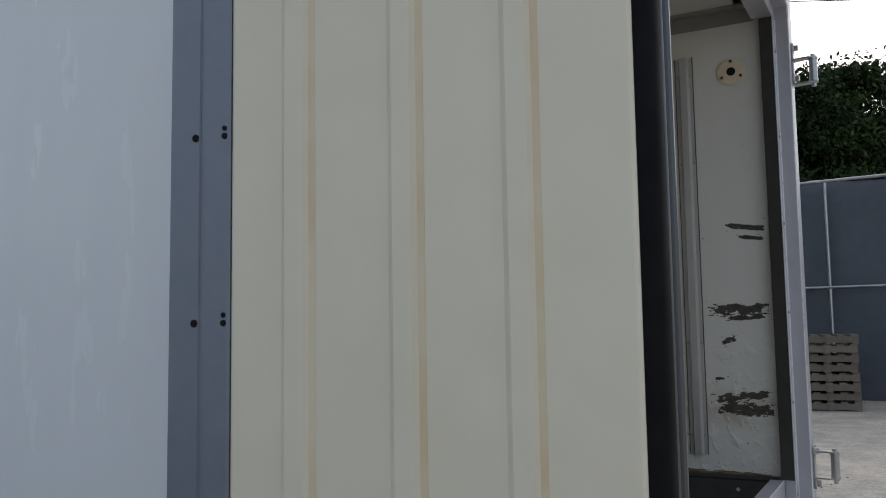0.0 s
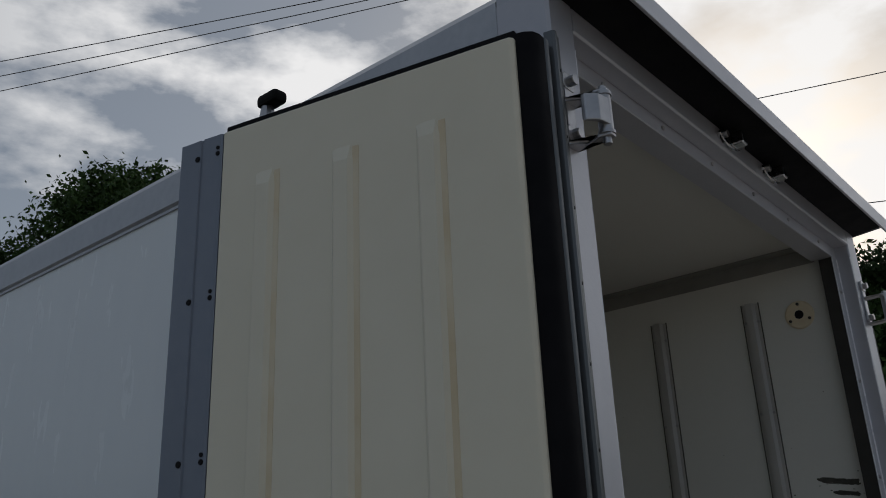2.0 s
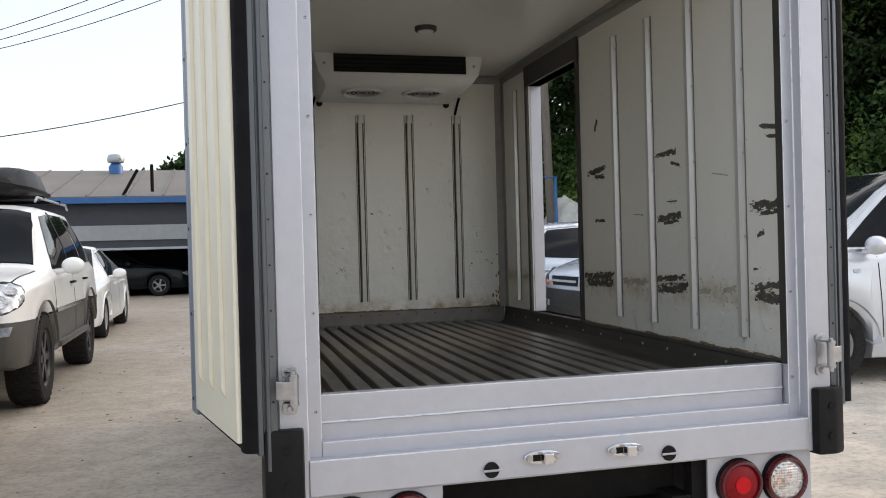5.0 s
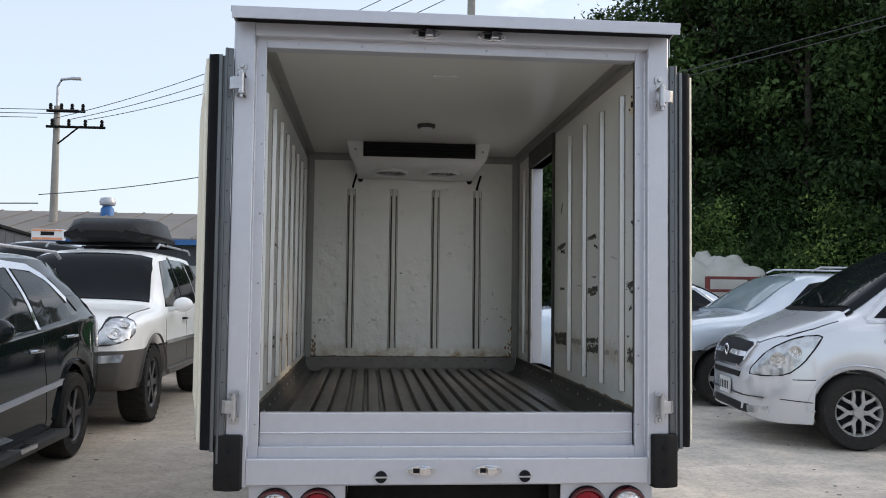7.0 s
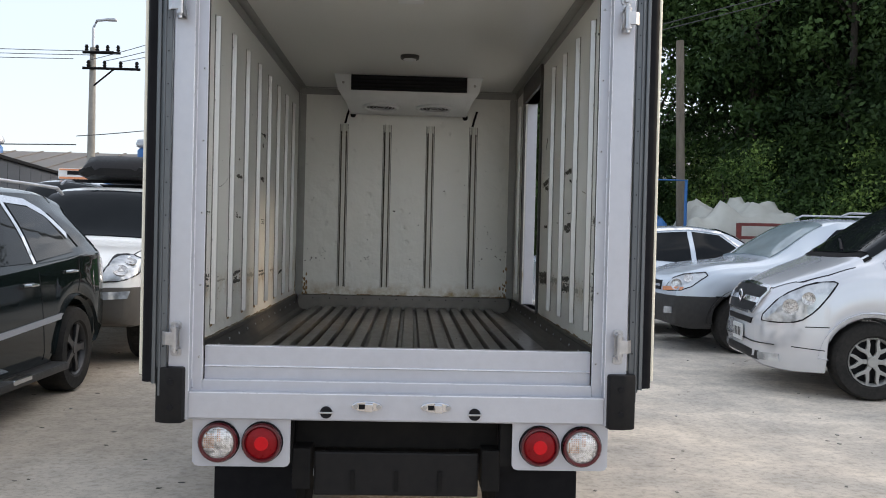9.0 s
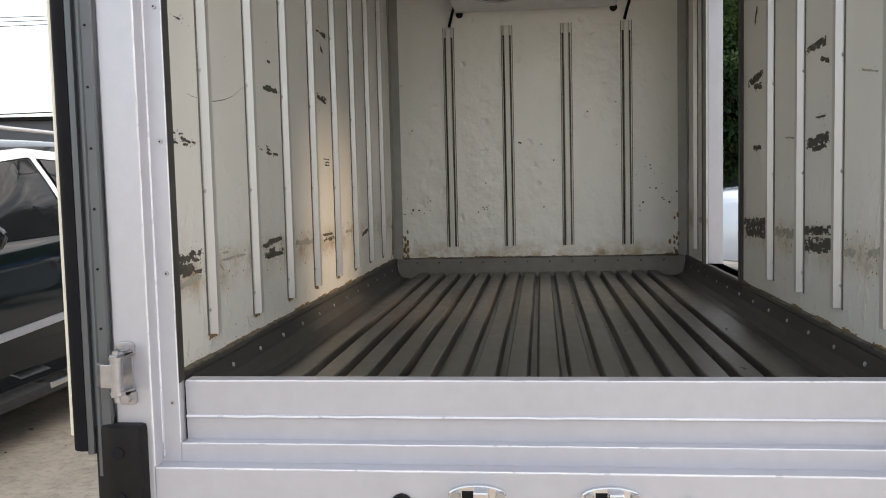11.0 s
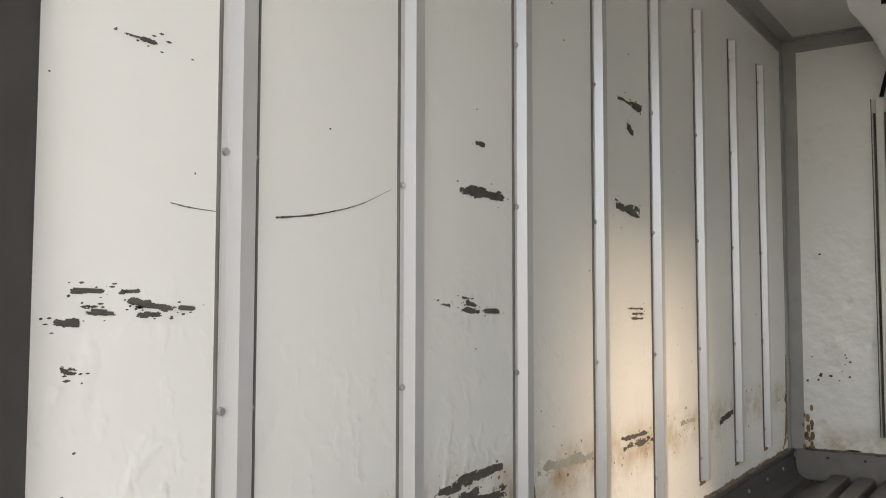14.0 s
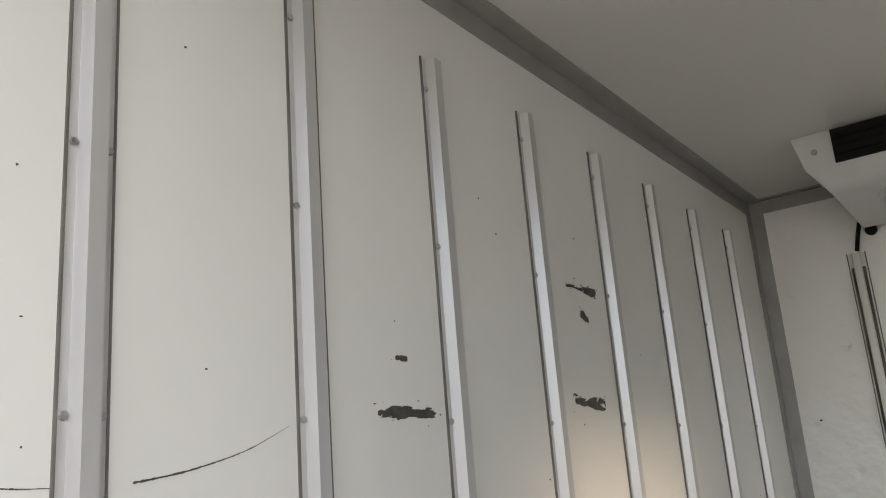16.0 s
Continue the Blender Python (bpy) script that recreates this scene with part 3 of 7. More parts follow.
LEFT_RAILS = tuple(0.290 + 0.328 * k for k in range(8))
for y in LEFT_RAILS:
    rail(truck, (-HW, y, 0.902), 2.172, (0, 1, 0), (1, 0, 0))
for y in (0.277, 0.605, 0.933, 1.262, 2.655):
    rail(truck, (HW, y, 0.906), 2.203, (0, 1, 0), (-1, 0, 0))
for x in (-0.462, -0.150, 0.162, 0.474):
    rail(truck, (x, BACK, 0.914), 2.085, (1, 0, 0), (0, -1, 0), True, PAINTEDRAIL)
for x, s in ((-0.455, 1), (0.465, 1)):
    bm = bmesh.new()
    tube(bm, [(x, BACK - 0.012, 2.09), (x + 0.012 * s, BACK - 0.014, 2.14), (x + 0.03 * s, BACK - 0.016, 2.2)], 0.008, 6)
    part("drain_pipe", bm, RUBBER, bulkhead)
    part("grommet", disc(0.02, 0.012, facing(x + (0.055 if x < 0 else -0.055), BACK, 2.155, (0, -1, 0)), 12), BLACKPLASTIC, bulkhead)

# scuffs, scrapes and stains on the liners
SMEARS = {}


def smear(name, parent, wall, y0, z0, y1, z1, thick, mat, seed, ragged=1.0, broken=0.35):
    """A rubbed streak on a wall between two points: torn rows with gaps and frayed ends, a hair proud of the liner."""
    r = random.Random(seed)
    bm = SMEARS.setdefault((name, parent, mat), bmesh.new())
    face = wall - math.copysign(0.0006 + 0.0003 * r.random(), wall)
    length = math.hypot(y1 - y0, z1 - z0)
    fine = ragged < 0.5
    wide = thick * (1.0 if fine else 1.5)
    rows = max(3, min(36, int(wide / 0.0007)))
    cols = max(12, min(200, int(length / 0.0011)))
    ux, uz = (y1 - y0) / length, (z1 - z0) / length
    shift = r.uniform(0, 50)
    for j in range(rows):
        v = (j + 0.5) / rows * 2 - 1
        run = None
        for i in range(cols + 1):
            q = i / cols
            grain = noise.fractal((q * length * 34 + shift, v * wide * 44 + shift, seed * 0.37), 0.7, 2.1, 5)
            ends = min(1.0, (0.05 + q) * 4.5, (1.05 - q) * 4.5)
            body = ends * (1 - abs(v) ** 1.7)
            keep = i < cols and (fine or grain * 1.5 + 1.6 * body - 0.60 - 0.5 * broken > 0)
            if keep and run is None:
                run = q
            elif not keep and run is not None:
                z = v * wide / 2
                half = wide / rows * 0.502
                a, b = run * length - r.uniform(0, 0.0012), q * length + r.uniform(0, 0.0012)
                pts = ((a, z), (a + 0.0006, z - half), (b - 0.0006, z - half), (b, z), (b - 0.0006, z + half), (a + 0.0006, z + half))
                bm.faces.new([bm.verts.new((face, y0 + ux * c - uz * d, z0 + uz * c + ux * d)) for c, d in pts])
                run = None
    if not fine:
        # crumbs rubbed off beside the streak
        for _ in range(int(4 + length * 50)):
            y, z, s_ = r.uniform(min(y0, y1) - 0.012, max(y0, y1) + 0.012), (z0 + z1) / 2 + r.gauss(0, 0.6) * (thick + 0.006), r.uniform(0.0005, 0.0018)
            w = s_ * r.uniform(0.8, 3.0)
            bm.faces.new([bm.verts.new((face, y + a * w, z + c * s_)) for a, c in ((-1, 0.1), (-0.2, -0.8), (0.9, -0.3), (1.0, 0.4), (0.1, 0.9))])


def blots(parent, wall, area, count, size, mat, seed, name="speck"):
    """Small chips and dirt spots scattered over part of a wall, as one smattering."""
    r = random.Random(seed)
    bm = bmesh.new()
    y0, y1, z0, z1 = area
    face = wall - math.copysign(0.0007, wall)
    for _ in range(count):
        y, z, s_ = r.uniform(y0, y1), r.uniform(z0, z1), size * r.uniform(0.4, 1.3)
        k = r.randint(5, 7)
        bm.faces.new([bm.verts.new((face, y + s_ * r.uniform(0.5, 1.3) * math.cos(6.283 * i / k), z + s_ * r.uniform(0.4, 1.0) * math.sin(6.283 * i / k))) for i in range(k)])
    part(name, bm, mat, parent, kind="stuff")


LEFT_UPPER = ((0.089, 1.380, 0.122, 1.379, 0.0045), (0.141, 1.379, 0.163, 1.380, 0.0045), (0.153, 1.372, 0.177, 1.368, 0.006), (0.160, 1.366, 0.205, 1.363, 0.005), (0.213, 1.363, 0.230, 1.362, 0.004),
              (0.092, 1.365, 0.108, 1.364, 0.0045), (0.113, 1.359, 0.136, 1.357, 0.005), (0.162, 1.357, 0.189, 1.356, 0.005), (0.073, 1.350, 0.095, 1.350, 0.0065), (0.079, 1.308, 0.097, 1.306, 0.009),
              (0.695, 1.366, 0.720, 1.365, 0.0045), (0.751, 1.358, 0.882, 1.355, 0.007), (0.759, 1.377, 0.791, 1.376, 0.004), (0.771, 1.370, 0.799, 1.364, 0.006), (0.797, 1.629, 0.822, 1.630, 0.007), (0.160, 1.638, 0.178, 1.638, 0.004), (0.140, 1.638, 0.160, 1.638, 0.0014))
for k, (a, b, c, d, w) in enumerate(LEFT_UPPER):
    smear("scuff_mark", liner_l, -HW, a - 0.003, b, c + 0.003, d, w, SCUFF, 100 + k, broken=0.7 if w > 0.007 else 0.35)
LEFT_THICK = ((0.744, 1.549, 0.893, 1.551, 0.013), (1.358, 1.584, 1.504, 1.577, 0.018), (1.382, 1.824, 1.463, 1.823, 0.006), (1.456, 1.823, 1.524, 1.822, 0.016), (1.431, 1.773, 1.473, 1.758, 0.016),
              (1.408, 1.358, 1.516, 1.357, 0.004), (1.432, 1.347, 1.524, 1.345, 0.004), (1.446, 1.336, 1.517, 1.334, 0.004))
for k, (a, b, c, d, w) in enumerate(LEFT_THICK):
    smear("scuff_mark", liner_l, -HW, a, b, c, d, w, SCUFF, 140 + k, 1.6, 0.0)
smear("scuff_mark", liner_l, -HW, 0.072, 1.182, 0.080, 1.181, 0.006, SCUFF, 158)
SCRATCH = ((0.198, 1.473, 0.229, 1.470, 0.0014), (0.229, 1.470, 0.266, 1.469, 0.0022), (0.350, 1.470, 0.404, 1.477, 0.0034), (0.404, 1.477, 0.454, 1.487, 0.0032), (0.454, 1.487, 0.503, 1.500, 0.0025), (0.503, 1.500, 0.575, 1.529, 0.0018))
for line in (SCRATCH[:2], SCRATCH[2:]):
    r, bm = random.Random(160), bmesh.new()
    knots = [(a, b, w) for a, b, c, d, w in line] + [(line[-1][2], line[-1][3], 0.0006)]
    ys, zs, ws = zip(*knots)
    upper, lower = [], []
    for y in np.arange(ys[0], ys[-1], 0.002):
        z, w = glide(y, ys, zs), np.interp(y, ys, ws) * r.uniform(0.55, 1.0)
        upper.append(bm.verts.new((-HW + 0.0007, y, z + w * r.uniform(0.3, 0.6)))), lower.append(bm.verts.new((-HW + 0.0007, y, z - w * r.uniform(0.3, 0.6))))
    for k in range(len(upper) - 1):
        bm.faces.new((upper[k], upper[k + 1], lower[k + 1], lower[k]))
    part("scratch", bm, SCUFF, liner_l)
LEFT_LOW = ((0.163, 1.099, 0.244, 1.100, 0.020), (0.088, 1.095, 0.174, 1.095, 0.019), (0.102, 1.074, 0.198, 1.071, 0.016), (0.057, 1.077, 0.112, 1.077, 0.012), (0.182, 1.064, 0.240, 1.060, 0.008),
            (0.127, 1.061, 0.175, 1.060, 0.008), (0.720, 1.090, 0.881, 1.098, 0.0137), (0.684, 1.083, 0.754, 1.086, 0.0094), (0.696, 1.054, 0.905, 1.056, 0.0138), (0.746, 1.066, 0.809, 1.069, 0.0116),
            (1.383, 1.075, 1.540, 1.075, 0.008), (1.394, 1.056, 1.570, 1.057, 0.012), (2.084, 1.036, 2.220, 1.052, 0.014), (2.851, 1.021, 2.885, 1.047, 0.017))
for k, (a, b, c, d, w) in enumerate(LEFT_LOW):
    smear("scuff_mark", liner_l, -HW, a, b, c, d, w, SCUFF, 180 + k, 1.4, -0.12)
for k, (a, b, c, d, w) in enumerate(((0.347, 1.092, 0.417, 1.092, 0.004), (0.358, 1.075, 0.464, 1.073, 0.006), (0.464, 1.076, 0.562, 1.073, 0.0075), (0.350, 1.066, 0.385, 1.044, 0.006), (1.003, 1.071, 1.240, 1.065, 0.016), (1.757, 1.069, 1.880, 1.066, 0.009), (0.10, 1.040, 0.24, 1.045, 0.014))):
    smear("scrape", liner_l, -HW, a, b, c, d, w, GRIME, 210 + k, 1.2, 0.25)
RIGHT_HIGH = ((0.166, 1.635, 0.045, 1.619, 0.012), (0.126, 1.598, 0.048, 1.584, 0.009), (0.231, 1.366, 0.045, 1.365, 0.026), (0.195, 1.335, 0.059, 1.343, 0.012), (0.193, 1.257, 0.149, 1.271, 0.018), (0.217, 1.146, 0.187, 1.147, 0.006),
              (0.911, 1.607, 0.723, 1.613, 0.018), (0.773, 1.570, 0.693, 1.556, 0.011), (0.893, 1.341, 0.687, 1.354, 0.022), (0.835, 1.322, 0.709, 1.334, 0.011), (0.807, 1.412, 0.720, 1.411, 0.005))
RIGHT_FAR = ((1.594, 1.593, 1.380, 1.609, 0.022), (1.516, 1.571, 1.395, 1.568, 0.017), (1.504, 1.790, 1.464, 1.848, 0.018), (1.527, 1.357, 1.402, 1.355, 0.011), (1.660, 1.075, 1.311, 1.092, 0.032), (1.638, 1.045, 1.325, 1.058, 0.026),
             (0.913, 1.090, 0.672, 1.104, 0.018), (0.899, 1.048, 0.651, 1.064, 0.032), (0.235, 1.080, 0.046, 1.100, 0.020), (0.212, 1.056, 0.045, 1.048, 0.030))
for k, (a, b, c, d, w) in enumerate(RIGHT_HIGH + RIGHT_FAR):
    smear("scuff_mark", liner_r, HW, a, b, c, d, w, SCUFF, 230 + k, 1.5, -0.15)
for k, (a, b, c, d, w) in enumerate(((1.243, 1.071, 0.972, 1.075, 0.026), (0.581, 1.057, 0.486, 1.057, 0.018), (0.422, 1.060, 0.317, 1.076, 0.020), (1.303, 1.083, 1.223, 1.085, 0.022), (1.110, 1.374, 1.001, 1.365, 0.005), (2.46, 1.06, 2.62, 1.05, 0.02), (0.466, 1.501, 0.360, 1.484, 0.004))):
    smear("scrape", liner_r, HW, a, b, c, d, w, GRIME, 270 + k, 1.2, 0.25)
for wall, ob, seed in ((-HW, liner_l, 300), (HW, liner_r, 320)):
    blots(ob, wall, (0.06, 1.66 if wall > 0 else 2.88, 0.88, 2.0), 60, 0.0025, SCUFF, seed)
    blots(ob, wall, (0.06, 1.66 if wall > 0 else 2.88, 1.02, 1.12), 30, 0.006, GRIME, seed + 1)
    blots(ob, wall, (0.30, 1.66 if wall > 0 else 2.88, 0.99, 1.11), 90, 0.0035, RUST, seed + 2)
    r = random.Random(seed)
    y = 0.08
    while y < (1.6 if wall > 0 else 2.8):
        run = r.uniform(0.05, 0.3)
        smear("rust_stain", ob, wall, y, 0.853, y + run, 0.853 + r.uniform(0, 0.004), r.uniform(0.003, 0.009), RUST, r.randint(0, 9999), 1.5, 0.2)
        y += run + r.uniform(0.0, 0.15)
for k, y in enumerate(LEFT_RAILS):
    smear("rust_stain", liner_l, -HW, y + 0.036, 1.06, y + 0.05, 1.02, 0.012, RUST, 340 + k, 1.5, 0.3) if k in (2, 3, 5, 6) else None
    smear("rust_stain", liner_l, -HW, y - 0.03, 0.897, y + 0.03, 0.896, 0.012, RUST, 360 + k, 1.5, 0.3)


def back_marks():
    """Rust along the foot of the front liner and small knocks above it."""
    r = random.Random(77)
    bm = bmesh.new()
    for _ in range(90):
        x, z, s_ = r.uniform(-0.76, 0.76), SILL + 0.002 + abs(r.gauss(0, 0.003)), r.uniform(0.006, 0.025)
        bm.faces.new([bm.verts.new((x + s_ * r.uniform(0.6, 1.4) * math.cos(6.283 * i / 6), BACK - 0.0008, z + s_ * 0.16 * math.sin(6.283 * i / 6))) for i in range(6)])
    for x in (-0.765, 0.765):
        for _ in range(18):
            z, s_ = SILL + abs(r.gauss(0, 0.09)), r.uniform(0.006, 0.016)
            xx = x - math.copysign(abs(r.gauss(0.04, 0.012)), x)
            bm.faces.new([bm.verts.new((xx + s_ * 0.5 * math.cos(6.283 * i / 6), BACK - 0.0048, z + s_ * math.sin(6.283 * i / 6))) for i in range(6)])
    part("rust_stain", bm, RUST, liner_b, kind="stuff")
    bm = bmesh.new()
    for cx, cz, n, w in ((-0.66, 1.12, 14, 0.07), (-0.28, 1.12, 7, 0.02), (0.66, 1.13, 14, 0.07), (0.58, 1.30, 8, 0.06), (0.25, 1.5, 10, 0.3), (-0.4, 1.3, 12, 0.3)):
        for _ in range(n):
            x, z, s_ = r.gauss(cx, w), r.gauss(cz, w * 0.6), r.uniform(0.0015, 0.005)
            bm.faces.new([bm.verts.new((x + s_ * r.uniform(0.6, 2.0) * math.cos(6.283 * i / 6), BACK - 0.0008, z + s_ * math.sin(6.283 * i / 6))) for i in range(6)])
    part("speck", bm, SCUFF, liner_b, kind="stuff")


back_marks()
part("foot_seam", boxes((-0.735, 0.735, BACK - 0.0135, BACK - 0.0005, SILL - 0.002, SILL + 0.005)), GROOVEDIRT, liner_b, "brown dirty seam along the foot")
for s in (-1, 1):
    y1 = BACK - 0.05 if s < 0 else DOOR_A - 0.05
    part("foot_seam", boxes((min(s * (HW - 0.013), s * (HW - 0.0005)), max(s * (HW - 0.013), s * (HW - 0.0005)), 0.06, y1, SILL - 0.001, SILL + 0.0035)), GROOVEDIRT, liner_l if s < 0 else liner_r)
for k in range(7):
    smear("rust_stain", liner_l, -HW, 2.81 + 0.012 * k, 0.86 + 0.004 * k, 2.88, 0.90 + 0.05 * k, 0.010, RUST, 900 + k, 1.5, 0.3)
for (name, parent, mat), bm in SMEARS.items():
    part(name, bm, mat, parent, kind="stuff")

part("corner_block", boxes((-0.775, -0.748, 0.032, 0.062, 0.793, 0.826)), RUBBER, truck, "small black rubber corner block", 0.003)

# cable socket flange on the side liner
sock = part("socket_flange", disc(0.045, 0.008, facing(HW, 0.125, 2.136, (-1, 0, 0)), 20), YELLOWED, truck, "yellowed round flange with a dark hole")
part("socket_hole", disc(0.014, 0.010, facing(HW, 0.125, 2.136, (-1, 0, 0)), 12, 0.05), INK, sock)
for ang in (90, 210, 330):
    part("screw", disc(0.005, 0.012, facing(HW, 0.125 + 0.034 * math.cos(radians(ang)), 2.136 + 0.034 * math.sin(radians(ang)), (-1, 0, 0)), 8), TRIM, sock)

# ceiling lamps
for x, y, r in ((0.006, 1.745, 0.055),):
    lamp = part("ceiling_lamp", disc(r, 0.022, facing(x, y, CEILZ, (0, 0, -1)), 24), TRIM, truck, "unlit round ceiling lamp in a dark ring")
    part("lens", disc(r * 0.75, 0.026, facing(x, y, CEILZ, (0, 0, -1)), 24), WHITEPLASTIC, lamp)
bm = boxes((-0.045, 0.07, 0.545, 0.60, CEILZ - 0.008, CEILZ))
part("ceiling_plate", bm, WHITEPLASTIC, roof, bevel=0.003)

# evaporator
bm = bmesh.new()
side = [(2.36, CEILZ), (2.36, 2.236), (2.372, 2.205), (2.40, 2.180), (2.44, 2.168), (2.86, 2.150), (2.90, 2.16), (2.90, CEILZ)]
rings = []
for x, shrink in ((-0.49, 0.0), (-0.485, 0.0), (0.485, 0.0), (0.49, 0.0)):
    ring = []
    for y, z in side:
        inward = 0.075 * min(1.0, max(0.0, (2.27 - z) / 0.10))
        ring.append(bm.verts.new((x - math.copysign(inward, x), y, z)))
    rings.append(ring)
for a, b in zip(rings, rings[1:]):
    for i in range(len(side)):
        j = (i + 1) % len(side)
        bm.faces.new((a[i], a[j], b[j], b[i]))
bm.faces.new(rings[0][::-1]), bm.faces.new(rings[-1])
evap = part("evaporator_housing", bm, WHITEPLASTIC, truck, "white ceiling cooling unit with a dark louvre and two fans", bevel=0.006, smooth=40)
part("louvre_recess", boxes((-0.378, 0.384, 2.352, 2.362, 2.238, 2.338)), INK, evap)
for k in range(4):
    bm = bmesh.new()
    z = 2.25 + k * 0.024
    prism(bm, [(2.344, z), (2.352, z + 0.012), (2.352, z + 0.016), (2.344, z + 0.004)], "x", -0.374, 0.38)
    part("louvre_slat", bm, BLACKPLASTIC, evap)
for x in (-0.43, 0.435):
    part("screw", disc(0.009, 0.006, facing(x, 2.36, 2.285, (0, -1, 0)), 10), GREYANGLE, evap)
slope = Vector((0, -0.043, -1)).normalized()
for x in (-0.188, 0.174):
    pose_fan = facing(x, 2.55, 2.1635, slope)
    bm = bmesh.new()
    lathe(bm, [(0.098, -0.004), (0.125, -0.004), (0.125, 0.012), (0.112, 0.018), (0.100, 0.012), (0.098, -0.004)], pose_fan, 28)
    ring = part("fan_ring", bm, WHITEPLASTIC, evap, smooth=40)
    bm = bmesh.new()
    for r in (0.03, 0.055, 0.08, 0.097):
        lathe(bm, [(r - 0.002, 0.006), (r, 0.010), (r + 0.002, 0.006), (r - 0.002, 0.006)], pose_fan, 24)
    part("fan_guard", bm, STEEL, evap)
    part("fan_well", disc(0.1, 0.003, pose_fan, 24), TRIM, evap)

# ---- rear frame ----
FLANGE, FACE = -0.013, -0.055
for s, inner, step, outer in ((-1, 0.745, 0.785, 0.867), (1, 0.747, 0.787, 0.873)):
    profile = [(inner, FLANGE + 0.002), (inner + 0.002, FLANGE), (step, FLANGE), (step, FACE + 0.004), (step + 0.004, FACE), (outer - 0.006, FACE), (outer, FACE + 0.006), (outer, 0.10), (0.803, 0.10), (0.803, 0.029), (inner + 0.005, 0.029)]
    bm = bmesh.new()
    prism(bm, [(s * x, y) for x, y in profile], "z", 0.575, 2.385)
    post = part("rear_post", bm, SILVER, truck, "silver-painted rear door post", 0.0008)
    for k in range(6):
        rivet = part("rivet", disc(0.0055, 0.004, facing(s * (inner + 0.014), FLANGE, 0.806 + k * 0.2735, (0, -1, 0)), 10), STEEL, post)
        part("pin_hole", disc(0.002, 0.0045, facing(s * (inner + 0.014), FLANGE, 0.806 + k * 0.2735, (0, -1, 0)), 8, 0.05), INK, rivet)
    # dark strip paints in the shade on the post's inward face
    bm = bmesh.new()
    prism(bm, [(s * (inner - 0.001), FLANGE + 0.003), (s * (inner + 0.004), 0.0292), (s * (inner + 0.008), 0.0292), (s * (inner + 0.003), FLANGE + 0.003)], "z", 0.8465, 2.285)
    part("reveal", bm, TRIM, post, "dark strip for the shade on the inner post face")
# bottom rail: three nested frames, each a step behind the other, with level ledges
bm = bmesh.new()
prism(bm, [(0.06, 0.846), (0.023, 0.846), (0.020, 0.843), (0.020, 0.7725), (0.0145, 0.7705), (0.0145, 0.7675), (0.020, 0.765), (0.020, 0.578), (0.06, 0.578)], "x", -0.7445, 0.7465)
sill = part("rear_sill", bm, SILVER, truck, "silver-painted stepped rear sill", 0.0008)
bm = bmesh.new()
prism(bm, [(0.0195, 0.7195), (FLANGE + 0.003, 0.7195), (FLANGE, 0.7165), (FLANGE, 0.578), (0.0195, 0.578)], "x", -0.7445, 0.7465)
part("middle_step", bm, SILVER, sill, "", 0.0008)
bm = bmesh.new()
prism(bm, [(FLANGE - 0.0005, 0.680), (FACE + 0.004, 0.680), (FACE, 0.676), (FACE, 0.584), (FACE + 0.005, 0.578), (FLANGE - 0.0005, 0.578)], "x", -0.7845, 0.7865)
part("front_step", bm, SILVER, sill, "", 0.0008)
# pale beads along the step edges: sealant, plus edge highlights painted in
BEAD = material("pale_sealant_bead", (0.88, 0.89, 0.93), (0.72, 0.73, 0.78), 0.3, 0.1, 40, 3, 0.4, 200)
for n, (half, y, z, thick) in enumerate(((0.742, 0.0145, 0.7695, 0.0026), (0.743, FLANGE + 0.001, 0.7188, 0.0017), (0.783, FACE + 0.0015, 0.6785, 0.0021), (0.742, 0.0215, 0.845, 0.0018))):
    bm, r = bmesh.new(), random.Random(90 + n)
    tube(bm, [(x, y + r.uniform(-0.0003, 0.0003), z + r.uniform(-0.0004, 0.0004)) for x in np.linspace(-half, half + 0.002, 60)], thick, 6)
    part("sealant_bead", bm, BEAD, sill, smooth=60)
for s in (-1, 1):
    # bright edge highlights of the posts, put in as pale beads
    for x, y, thick in (((0.784 if s < 0 else 0.786), FLANGE - 0.0005, 0.0026), ((0.7865 if s < 0 else 0.7885), FACE + 0.002, 0.0018), ((0.746 if s < 0 else 0.748), FLANGE + 0.001, 0.0014)):
        bm, r = bmesh.new(), random.Random(int(x * 1000))
        tube(bm, [(s * (x + r.uniform(-0.0003, 0.0003)), y, z) for z in np.linspace(0.682 if y < -0.03 else 0.721, 2.284, 50)], thick, 6)
        part("sealant_bead", bm, BEAD, sill, smooth=60)
# rough weld beads in the corners of the steps
WELD = material("painted_weld_bead", (0.62, 0.63, 0.68), (0.50, 0.51, 0.56), 0.3, 0.35, 30, 2, 0.6, 220)
for s in (-1, 1):
    e = 0.785 if s < 0 else 0.787
    for n, path in enumerate((((s * (e - 0.002), FLANGE, 0.83), (s * (e - 0.002), FLANGE, 0.684)), ((s * (e - 0.044), 0.019, 0.771), (s * (e - 0.12), 0.018, 0.770)))):
        bm = bmesh.new()
        a, b = Vector(path[0]), Vector(path[1])
        r = random.Random(60 + n + s)
        tube(bm, [a.lerp(b, q) + Vector((r.uniform(-0.0006, 0.0006), 0, r.uniform(-0.0008, 0.0008))) for q in np.linspace(0, 1, 16)], 0.0028, 6)
        part("weld_bead", bm, WELD, sill, smooth=60)
bm = bmesh.new()
prism(bm, [(0.05, 2.286), (FLANGE + 0.002, 2.286), (FLANGE, 2.288), (FLANGE, 2.372), (0.10, 2.372), (0.10, CEILZ), (0.05, CEILZ)], "x", -0.7445, 0.7465)
